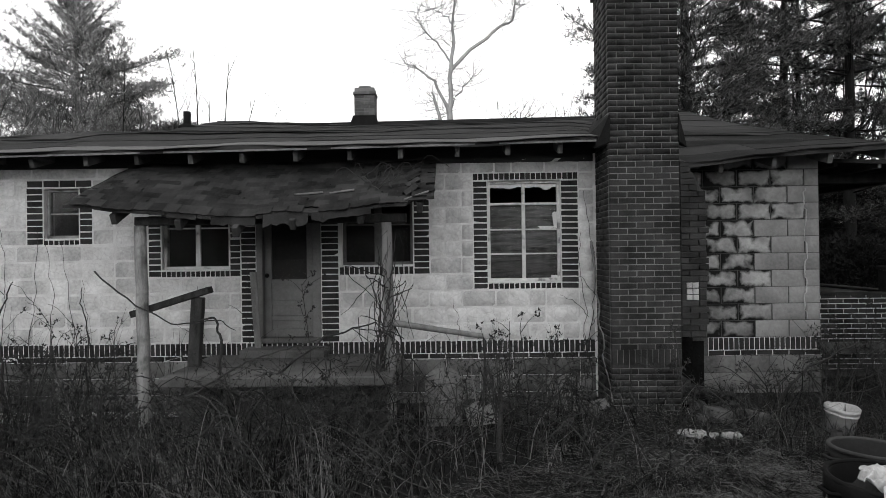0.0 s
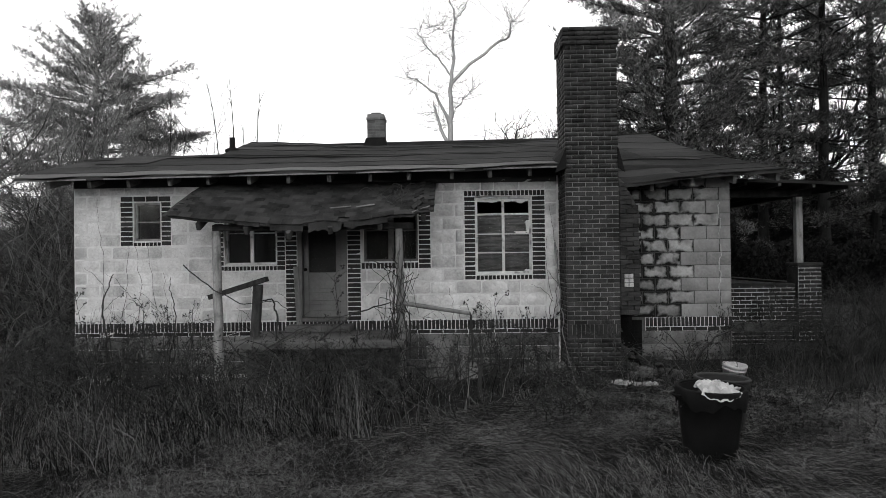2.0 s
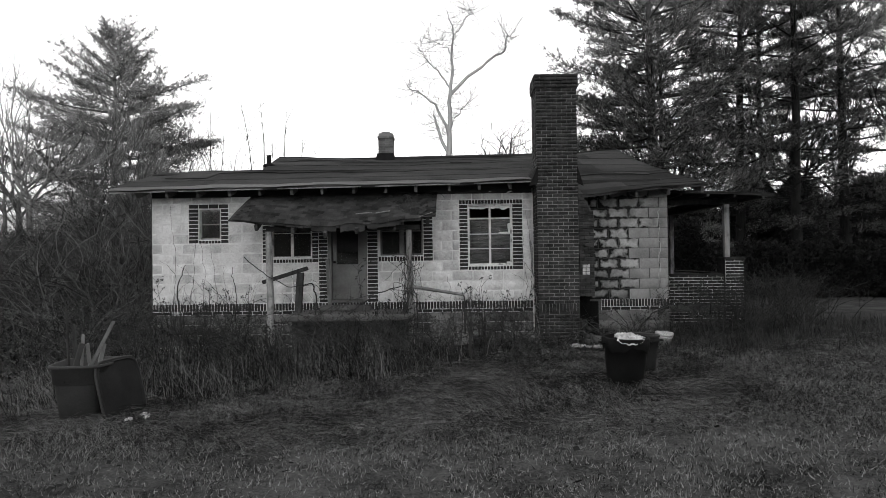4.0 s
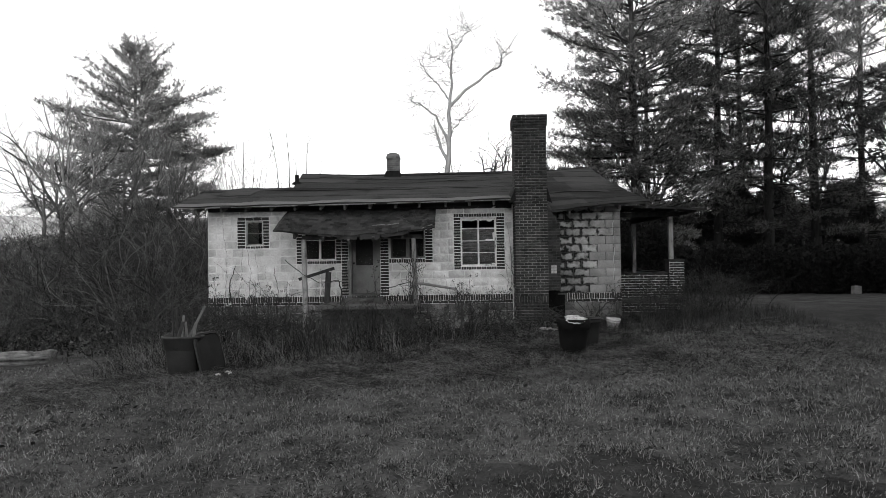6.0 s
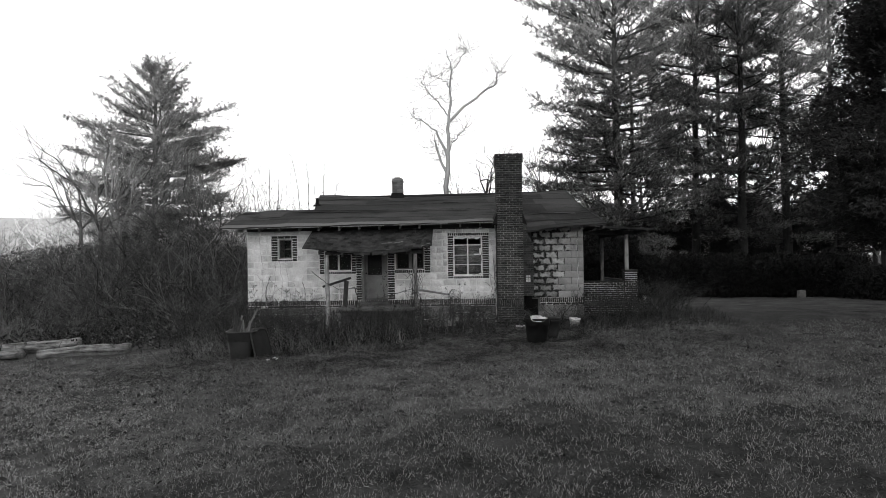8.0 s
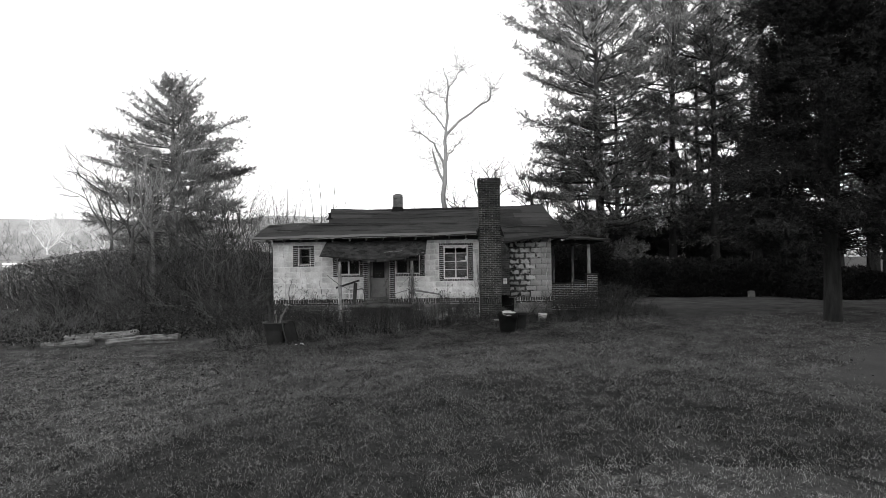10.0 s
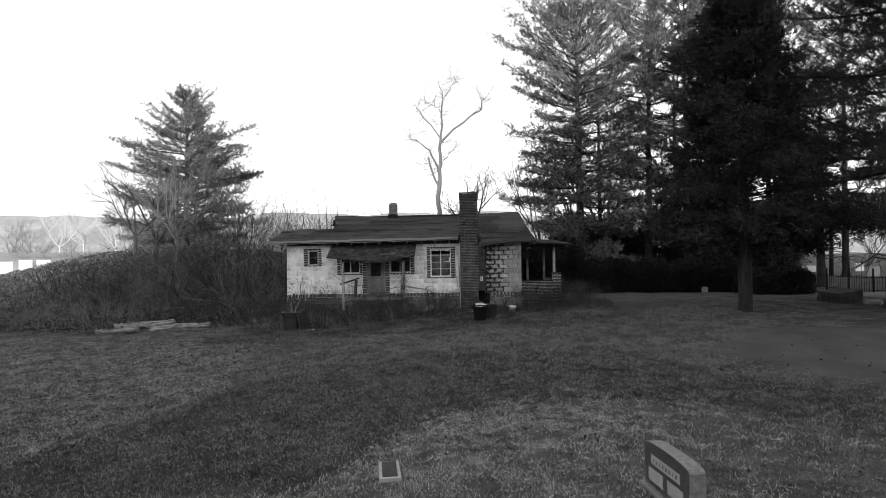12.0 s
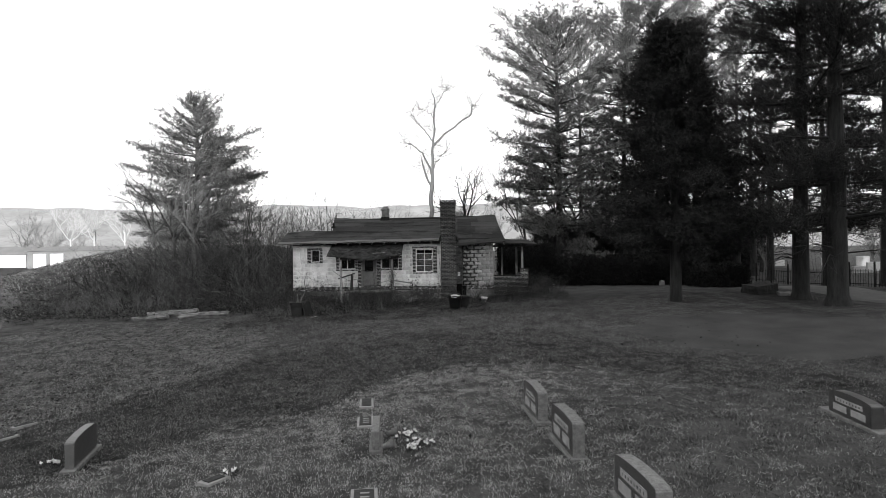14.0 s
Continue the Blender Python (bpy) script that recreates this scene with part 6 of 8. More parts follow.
# ---- hedge, far things ----
def hedge(x0, y0, x1, y1, h, d, seed, count, label):
    g = np.random.default_rng(seed)
    t = g.uniform(0, 1, count)
    x, y = x0 + (x1 - x0) * t, y0 + (y1 - y0) * t
    off = g.uniform(-1, 1, count)
    top = h * (1 + 0.06 * np.sin(t * 31) + 0.05 * np.sin(t * 67))
    zz = g.uniform(0, 1, count) ** 0.7 * top * np.sqrt(np.clip(1 - 0.5 * off ** 2, 0, 1))
    ln = math.hypot(x1 - x0, y1 - y0)
    P = np.column_stack([x - (y1 - y0) / ln * off * d, y + (x1 - x0) / ln * off * d, ground_z(x, y) + zz])
    v, f = blades(P, np.tile([0, 0, 0.6], (count, 1)), 4, 0.16, 0.035, 0.8, seed + 1)
    return tagged(raw("hedge", v, f, M_HEDGE, label=label, kind="stuff"), category="hedge")


hedge(8.6, 10.4, 19.2, 9.6, 1.9, 0.9, 901, 30000, "long dark clipped evergreen hedge across the lawn")
hedge(5.6, 11.4, 9.2, 10.4, 2.9, 1.1, 903, 12000, "dark evergreen bush at the hedge's end")
hedge(18.2, 8.4, 18.3, 3.2, 1.3, 0.9, 905, 9000, "low dark bushes between the lawn and the drive")


def far_woods(label, xs, ys, hts, seed, mat):
    g = np.random.default_rng(seed)
    hp = Heap()
    for x, y, h in zip(xs, ys, hts):
        top = np.array([x, y, gz(x, y)])
        for k in range(4):
            d = np.array([g.normal(0, 0.3), g.normal(0, 0.2), 1.0])
            grow(hp, top + [0, 0, h * 0.2 * g.random()], d / np.linalg.norm(d), h * 0.42, h * 0.010, 3, g, 0.16, 3, 0.62, 0.2, 3)
    return tagged(hp.make("far_woods", mat, label=label, kind="stuff"), category="woods")


g = np.random.default_rng(3)
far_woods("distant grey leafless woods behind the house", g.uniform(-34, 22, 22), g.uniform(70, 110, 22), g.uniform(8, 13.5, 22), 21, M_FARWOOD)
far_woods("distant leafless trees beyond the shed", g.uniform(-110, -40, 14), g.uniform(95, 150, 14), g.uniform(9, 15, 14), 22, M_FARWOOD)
for i, (x, y, h) in enumerate(((-64, 92, 17.5), (-72, 95, 16), (-80, 100, 15))):
    bare_tree("sycamore_tree", "white-barked leafless tree catching the sun", x, y, h, 0.19, M_WHITEBARK, 70 + i, 5, 3, 0.40, 0.25, "sunlit sycamores", 0.22)
bare_tree("bare_tree", "round leafless tree by the metal shed", -42, 62, 10.0, 0.22, M_BRUSH, 75, 5, 3, 0.25, 0.1, "", 0.2)
for i, (x, y, s) in enumerate(((-5, 88, 5.5), (3, 80, 6.5), (-3.5, 84, 4))):
    cedar("distant rounded evergreen tree behind the house", x, y, s * 1.3, ((0.0, 0.5), (0.1, s * 0.4), (0.4, s * 0.48), (0.8, s * 0.3), (1.0, 0.2)), M_NEEDLE, 90 + i, 3000, 0.5)
# a brushy screen beyond the hedge
far_woods("grey brush behind the hedge and pines", g.uniform(9, 60, 24), g.uniform(30, 60, 24), g.uniform(5, 9, 24), 24, M_BRUSH)
far_woods("grey brush along the far side of the drive", g.uniform(30, 62, 12), g.uniform(4, 34, 12), g.uniform(3, 6, 12), 25, M_BRUSH)

for i, (x, y, h, w) in enumerate(((12.5, 31, 5.5, 2.6), (17.5, 34, 5.0, 3.0), (21.5, 32, 6.0, 3.0), (26.5, 36, 6.5, 3.4), (31.5, 35, 6.5, 3.4))):
    cedar("low dark evergreen in the wood behind the hedge", x, y, h, ((0.0, 0.5), (0.05, w * 0.8), (0.3, w), (0.7, w * 0.7), (1.0, 0.3)), M_CEDAR, 130 + i, 4000, 0.55)
for i, (x, y, h, r) in enumerate(((14.0, 29, 17, 0.16), (17.0, 36, 19, 0.18), (20.5, 30, 18, 0.16), (24.2, 31, 19, 0.18), (28.5, 34, 18, 0.17), (30.5, 26, 18, 0.18), (13.0, 34, 15, 0.14), (35.5, 30, 18, 0.18), (9.5, 32, 13, 0.12))):
    bare_tree("bare_tree", "slim leafless tree among the pines", x, y, h, r, M_BARK, 160 + i, 4, 3, 0.35, 0.3, "slim bare trees", 0.16)

# hills
def hills(y, z, seed, name, label, x0=-2400, x1=2400):
    xs = np.linspace(x0, x1, 160)
    v, f = [], []
    for i, x in enumerate(xs):
        top = z * (0.72 + 0.30 * noise.noise((x * 0.0016, seed, 0)) + 0.14 * noise.noise((x * 0.006, seed, 3)) + 0.03 * noise.noise((x * 0.03, seed, 5)))
        for k in range(7):
            s = k / 6
            v.append((x, y - 500 * (1 - s), -5 + (top + 5) * s ** 1.4 + 4 * noise.noise((x * 0.02, s * 6, seed))))
    for i in range(159):
        for k in range(6):
            a = i * 7 + k
            f.append((a, a + 7, a + 8, a + 1))
    return tagged(raw(name, v, f, M_HILL, label=label, kind="structure", smooth=True), category="hills")


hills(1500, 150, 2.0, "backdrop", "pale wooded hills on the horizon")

# metal sheds at the far west
shed = thing("metal_shed", "long low sheet-metal shed with white doors", "shed")
boxpart("body", -77, -52, 82, 92, 0.0, 3.4, M_SHED, shed)
bm = bmesh.new()
prof = [(81.6, 3.6), (87, 4.5), (92.4, 3.6)]
a = [bm.verts.new((-77.4, y, z - 0.2)) for y, z in prof]
b = [bm.verts.new((-51.6, y, z - 0.2)) for y, z in prof]
bm.faces.new(a)
bm.faces.new(b[::-1])
for i in range(3):
    bm.faces.new([a[i], b[i], b[(i + 1) % 3], a[(i + 1) % 3]])
part("roof", bm, M_SHED, shed)
boxpart("door", -75.8, -73.4, 81.9, 81.99, 0.1, 2.9, M_SHEDWHITE, shed, "white roller door")
boxpart("door", -72.6, -70.2, 81.9, 81.99, 0.1, 2.9, M_SHEDWHITE, shed, "white roller door")
far_house = thing("far_house", "small white house beyond the sheds", "house")
boxpart("body", -96, -87, 96, 103, 0, 2.8, M_SHEDWHITE, far_house)
bm = bmesh.new()
prof = [(95.5, 2.8), (99.5, 4.6), (103.5, 2.8)]
a = [bm.verts.new((-96.5, y, z)) for y, z in prof]
b = [bm.verts.new((-86.5, y, z)) for y, z in prof]
bm.faces.new(a)
bm.faces.new(b[::-1])
for i in range(3):
    bm.faces.new([a[i], b[i], b[(i + 1) % 3], a[(i + 1) % 3]])
part("roof", bm, M_SHED, far_house)

# ribbons of road that follow the land
def ribbon(name, line, half, mat, label, lift=0.05):
    line = np.array(line, float)
    t = np.linspace(0, len(line) - 1, len(line) * 8)
    c = np.stack([np.interp(t, np.arange(len(line)), line[:, i]) for i in (0, 1)], 1)
    for _ in range(12):
        c[1:-1] = (c[:-2] + 2 * c[1:-1] + c[2:]) / 4
    d = np.gradient(c, axis=0)
    nrm = np.stack([-d[:, 1], d[:, 0]], 1) / np.linalg.norm(d, axis=1)[:, None]
    v = []
    for k, (p, q) in enumerate(zip(c, nrm)):
        for w in np.linspace(-1, 1, 9):
            r = half * w * (1 + (0.08 * math.sin(k * 0.9) + 0.06 * math.sin(k * 2.3) if abs(w) == 1 else 0))
            x, y = p + q * r
            v.append((x, y, gz(x, y) + (lift if abs(w) < 1 else -0.05)))
    i = np.arange((len(c) - 1) * 9).reshape(-1, 9)[:, :-1].ravel()
    return tagged(raw(name, v, np.stack([i, i + 9, i + 10, i + 1], -1), mat, label=label, kind="structure", smooth=True), category="road")


ribbon("road", ((16.5, 32), (18.6, 18), (20.0, 9), (20.5, 3), (21.2, -3), (22.4, -9), (25, -18), (29, -30), (34, -45)), 1.8, M_ROAD, "narrow grey drive passing behind the pines")
ribbon("dirt_track", ((-14, -17), (-16.5, -11.5), (-19.2, -6.2), (-22.0, -1), (-26, 6), (-31, 11), (-40, 14), (-60, 15)), 1.6, M_TRACK, "worn pale track curving round the bank", 0.04)

# iron fence along the far side of the drive
fence = thing("iron_fence", "low dark iron fence along the far side of the drive", "fence")
FA, FB = Vector((23.4, 16.0, 0)), Vector((24.2, -8.0, 0))
picket = bpy.data.meshes.new("picket")
bm = bmesh.new()
box(bm, -0.008, 0.008, -0.008, 0.008, 0.0, 0.95, 0)
bm.to_mesh(picket)
bm.free()
picket.materials.append(M_TAR)
for k in range(120):
    p = FA.lerp(FB, k / 119)
    ob = link("picket", picket, None, fence)
    ob.location = (p.x, p.y, gz(p.x, p.y) - 0.05)
for k in range(12):
    a, b = FA.lerp(FB, k / 12), FA.lerp(FB, (k + 1) / 12)
    za, zb_ = gz(a.x, a.y), gz(b.x, b.y)
    for up in (0.15, 0.82):
        hp = Heap()
        hp.bar([(a.x, a.y, za + up), (b.x, b.y, zb_ + up)], [0.018, 0.018], 4)
        hp.make("rail", M_TAR, fence)
    boxpart("post", a.x - 0.035, a.x + 0.035, a.y - 0.035, a.y + 0.035, za - 0.1, za + 1.3, M_TAR, fence)

# ---- things in the yard ----
def round_can(label, x, y, r0, r1, h, mat, lean=(0, 0), filled=True, zbase=None):
    t = thing("trash_can", label, "trash can", (0, 0, 0), "trash cans")
    z = gz(x, y) - 0.02 if zbase is None else zbase
    hp = Heap()
    hp.add(*lathe([(0.01, 0.0), (r0 * 0.96, 0.0), (r0, 0.02), (r0 + (r1 - r0) * 0.45, h * 0.45), (r0 + (r1 - r0) * 0.86, h * 0.86), (r1 * 1.02, h * 0.87), (r1 * 1.02, h * 0.94), (r1 * 0.98, h * 0.95), (r1, h - 0.02), (r1 * 0.97, h), (r1 * 0.93, h - 0.01), (r1 * 0.90, h * 0.72), (0.01, h * 0.70)], 40))
    body = hp.make("body", mat, t, smooth=True)
    body.matrix_basis = pose(x, y, z, lean[0], lean[1], 0)
    hp = Heap()
    a = np.linspace(0, 2 * math.pi, 41)
    hp.bar(np.stack([np.cos(a) * r1, np.sin(a) * r1, np.full(41, h)], 1), [0.016] * 41, 8)
    rim = hp.make("rim", M_GREYPLASTIC if mat is M_DIMPLASTIC else mat, body, smooth=True)
    for s in (-1, 1):
        hp = Heap()
        hp.bar([(s * r1 * 0.98, -0.07, h * 0.90), (s * (r1 + 0.05), -0.05, h * 0.90), (s * (r1 + 0.05), 0.05, h * 0.90), (s * r1 * 0.98, 0.07, h * 0.90)], [0.012] * 4, 6)
        hp.make("handle", mat, body, smooth=True)
    return t, body


def crumple(name, rx, ry, rz, mat, parent, m, seed, n=18, label="", thin=False):
    """A crumpled sheet or rag."""
    bm = bmesh.new()
    layers = []
    for drop in (0.0, 0.006):
        g = [[None] * (n + 1) for _ in range(n + 1)]
        for i in range(n + 1):
            for j in range(n + 1):
                u, v = i / n * 2 - 1, j / n * 2 - 1
                k = 1 + 0.3 * wob(u * 2, v * 2, 1, seed)
                z = rz * (noise.noise((u * 2.3 + seed, v * 2.3, 1)) + 0.5 * abs(noise.noise((u * 5, v * 5 + seed, 4))) + 0.5 * (1 - max(abs(u), abs(v))))
                g[i][j] = bm.verts.new((rx * u * k * math.sqrt(1 - v * v / 2), ry * v * k * math.sqrt(1 - u * u / 2), z - drop))
        layers.append(g)
    top_, low_ = layers
    for i in range(n):
        for j in range(n):
            bm.faces.new([top_[i][j], top_[i + 1][j], top_[i + 1][j + 1], top_[i][j + 1]])
            bm.faces.new([low_[i][j + 1], low_[i + 1][j + 1], low_[i + 1][j], low_[i][j]])
    rim_ = [(i, 0) for i in range(n)] + [(n, j) for j in range(n)] + [(i, n) for i in range(n, 0, -1)] + [(0, j) for j in range(n, 0, -1)]
    for (a, b), (c, d) in zip(rim_, rim_[1:] + rim_[:1]):
        bm.faces.new([low_[a][b], low_[c][d], top_[c][d], top_[a][b]])
    ob = part(name, bm, mat, parent, label)
    ob.matrix_basis = m
    return ob


can, body = round_can("black plastic trash can stuffed with pale rubbish", 2.57, -4.02, 0.235, 0.30, 0.66, M_BLACKPLASTIC, (1.5, 1.0), zbase=-0.22)
# the black liner folded over the rim, and the rubbish in it
hp = Heap()
v, f = lathe([(0.285, 0.62), (0.305, 0.675), (0.318, 0.66), (0.316, 0.58), (0.306, 0.52)], 40)
for i in range(len(v)):
    a = math.atan2(v[i][1], v[i][0])
    v[i] *= [1 + 0.02 * math.sin(9 * a), 1 + 0.02 * math.sin(9 * a), 1]
    if i >= 120:
        v[i][2] += 0.035 * math.sin(4 * a + 1) + 0.02 * math.sin(11 * a)
hp.add(v, f)
hp.make("liner", M_BLACKPLASTIC, body, "black bin liner folded over the rim", smooth=True)
crumple("rubbish", 0.27, 0.25, 0.10, M_TWIG, can, pose(2.57, -4.02, 0.30, 0, 0, 20), 3, label="dark leaves and rubbish")
bm = bmesh.new()
n = 30
up, lo = [], []
for i in range(n + 1):
    a = radians(238 + 66 * i / n)
    fold = 0.004 * math.sin(i * 1.9)
    up.append(bm.verts.new((2.57 + 0.27 * math.cos(a), -4.02 + 0.27 * math.sin(a), 0.475 + 0.012 * math.sin(i * 0.8))))
    lo.append(bm.verts.new((2.57 + (0.340 + fold) * math.cos(a), -4.02 + (0.340 + fold) * math.sin(a), 0.435 - 0.055 * math.sin(math.pi * i / n) ** 0.8 + 0.008 * math.sin(i * 0.9))))
for i in range(n):
    bm.faces.new([lo[i], lo[i + 1], up[i + 1], up[i]])
thicken(bm, 0.004)
part("white_bag", bm, M_WHITEPLASTIC, can, "white plastic bag hanging over the rim")
crumple("white_bag", 0.20, 0.17, 0.07, M_WHITEPLASTIC, can, pose(2.60, -4.10, 0.455, 8, 4, 20), 8, label="crumpled white plastic")
can2, body2 = round_can("dark grey open trash can", 2.97, -3.32, 0.21, 0.268, 0.64, M_DIMPLASTIC, (-1, 2.2), zbase=-0.255)

bucket = thing("broken_bucket", "broken white plastic bucket with cracked sides", "bucket")
hp = Heap()
v, f = lathe([(0.01, 0.0), (0.128, 0.0), (0.146, 0.215), (0.158, 0.218), (0.158, 0.228), (0.149, 0.231), (0.150, 0.25), (0.163, 0.253), (0.163, 0.29), (0.150, 0.29), (0.125, 0.02), (0.01, 0.02)], 28)
for i in range(len(v)):
    if v[i][2] > 0.2:
        a = math.atan2(v[i][1], v[i][0])
        v[i][2] += 0.006 * math.sin(2 * a + 1.2) + 0.003 * math.sin(7 * a)
hp.add(v, f)
ob = hp.make("body", M_WHITEPLASTIC, bucket, smooth=True)
ob.matrix_basis = pose(4.0, -1.25, gz(4.0, -1.25) + 0.0, 6, 5, 0) @ Matrix.Scale(1.0, 4)
for i, (x, y, s) in enumerate(((2.48, -1.50, 0.20), (2.80, -1.53, 0.11))):
    ob = crumple("plastic_sheet", s, s * 0.55, 0.040, M_WHITEPLASTIC, None, pose(x, y, gz(x, y) + 0.045, 0, 4, 12 * i), 20 + i)
    tagged(ob, "crumpled white plastic sheet lying in the weeds", "litter", "litter")
for i, (x, y, s) in enumerate(((-3.62, -4.95, 0.06), (-3.72, -5.15, 0.05), (-3.55, -5.05, 0.045))):
    ob = crumple("paper_scrap", s, s * 0.7, 0.03, M_PAPER, None, pose(x, y, gz(x, y) + 0.03, 0, 0, 50 * i), 30 + i, 8)
    tagged(ob, "small scrap of pale paper in the grass", "litter", "litter")

# wheeled-bin sized tub at the west with scrap wood and its lid
TX, TY = -4.40, -4.86
TZ = gz(TX, TY) - 0.03
tub = thing("rubbish_tub", "grey plastic rubbish tub filled with scrap wood", "trash can", (0, 0, 0), "trash cans")


def squircle(w, d, z, n=40, p=4):
    return [(w * math.copysign(abs(math.cos(a)) ** (2 / p), math.cos(a)), d * math.copysign(abs(math.sin(a)) ** (2 / p), math.sin(a)), z) for a in np.linspace(0, 2 * math.pi, n, endpoint=False)]


rings = [(0.20, 0.24, 0.0), (0.22, 0.26, 0.02), (0.262, 0.33, 0.50), (0.267, 0.335, 0.51), (0.282, 0.355, 0.52), (0.290, 0.365, 0.70), (0.312, 0.39, 0.71), (0.312, 0.39, 0.745), (0.285, 0.36, 0.745), (0.26, 0.33, 0.50), (0.20, 0.26, 0.40)]
v = np.array([squircle(*r) for r in rings]).reshape(-1, 3)
f = [(i * 40 + j, i * 40 + (j + 1) % 40, (i + 1) * 40 + (j + 1) % 40, (i + 1) * 40 + j) for i in range(len(rings) - 1) for j in range(40)]
ob = raw("body", v, f, M_GREYPLASTIC, tub, smooth=True)
ob.matrix_basis = pose(TX, TY, TZ, 0, 0, 8) @ Matrix.Diagonal((1.12, 1, 1, 1))
crumple("rubbish", 0.23, 0.29, 0.06, M_TWIG, tub, pose(TX, TY, TZ + 0.54), 12, label="dark rubbish inside")
bm = bmesh.new()
for k in range(3):
    a = radians(90 + 120 * k)
    b = radians(90 + 120 * (k + 1))
    p, q = Vector((0.055 * math.cos(a), 0, 0.055 * math.sin(a))), Vector((0.055 * math.cos(b), 0, 0.055 * math.sin(b)))
    d = q - p
    box(bm, 0.012, d.length - 0.012, -0.004, 0.004, -0.011, 0.011, 0, Matrix.Translation(p) @ d.to_track_quat("X", "Y").to_matrix().to_4x4())
ob = part("emblem", bm, M_DARKPLASTIC, tub, "dark three-sided moulded emblem")
ob.matrix_basis = pose(TX - 0.02, TY - 0.352, TZ + 0.56, -6, 0, 8)
bm = bmesh.new()
pts = squircle(0.39, 0.37, 0.0, 36, 5)
a = [bm.verts.new(p) for p in pts]
b = [bm.verts.new((p[0] * 0.94, p[1] * 0.94, 0.03)) for p in pts]
c = [bm.verts.new((p[0] * 0.90, p[1] * 0.90, 0.015)) for p in pts]
d = [bm.verts.new((p[0], p[1], -0.02)) for p in pts]
bm.faces.new(d[::-1])
bm.faces.new(c)
for i in range(36):
    k = (i + 1) % 36
    for p, q in ((d, a), (a, b), (b, c)):
        bm.faces.new([p[i], p[k], q[k], q[i]])
lid = part("tub_lid", bm, M_DARKPLASTIC, None)
tagged(lid, "dark plastic lid leaning against the tub", "lid")
lid.matrix_basis = pose(TX + 0.43, TY + 0.02, TZ + 0.39, 0, 76, -12)
hp = Heap()
edge_ = np.array([(p[0] * 1.01, p[1] * 1.01, 0.0) for p in squircle(0.39, 0.37, 0.0, 36, 5)])
hp.bar(np.vstack([edge_, edge_[:1]]), [0.016] * 37, 6)
hp.make("rim", M_GREYPLASTIC, lid, "paler raised rim", smooth=True)
for i, (x, y, rx, ry, ln, w, m) in enumerate(((-0.10, 0.0, 8, 12, 0.52, 0.03, M_GREYWOOD), (0.05, -0.08, 4, 38, 0.75, 0.035, M_GREYWOOD), (-0.22, 0.05, -6, -4, 0.62, 0.04, M_DARKWOOD), (-0.15, -0.12, 10, 18, 0.42, 0.05, M_DARKWOOD), (0.12, 0.1, -6, 25, 0.38, 0.045, M_GREYWOOD), (-0.02, 0.12, 6, -20, 0.40, 0.04, M_GREYWOOD), (-0.28, -0.05, 2, -8, 0.80, 0.025, M_DARKWOOD))):
    bm = bmesh.new()
    box(bm, -w * 0.6, w * 0.6, -0.011, 0.011, -0.15, ln, 0.003)
    ob = part("scrap_board", bm, m)
    ob.matrix_basis = pose(TX + 0.7 * x, TY + y, TZ + 0.58, rx, ry * 0.7, 15 * i)
    tagged(ob, "splintered scrap board standing in the tub", "board", "scrap boards")

# quarried stones heaped at the lawn's edge
def rough_stone(name, lx, ly, lz, mat, seed, m, parent=None):
    bm = bmesh.new()
    bmesh.ops.create_cube(bm, size=1)
    bmesh.ops.subdivide_edges(bm, edges=bm.edges[:], cuts=3, use_grid_fill=True)
    for v in bm.verts:
        c = v.co
        k = 1 + 0.16 * noise.noise((c.x * 3 + seed, c.y * 3, c.z * 3)) + 0.10 * noise.noise((c.x * 8, c.y * 8 + seed, c.z * 8))
        v.co = Vector((c.x * lx * k, c.y * ly * k, c.z * lz * k + 0.05 * lz * noise.noise((c.x * 5, seed, 0))))
    bmesh.ops.bevel(bm, geom=[e for e in bm.edges if e.calc_face_angle(0) > 1.0], offset=0.012, segments=1, affect="EDGES")
    ob = part(name, bm, mat, parent)
    ob.matrix_basis = m
    return ob


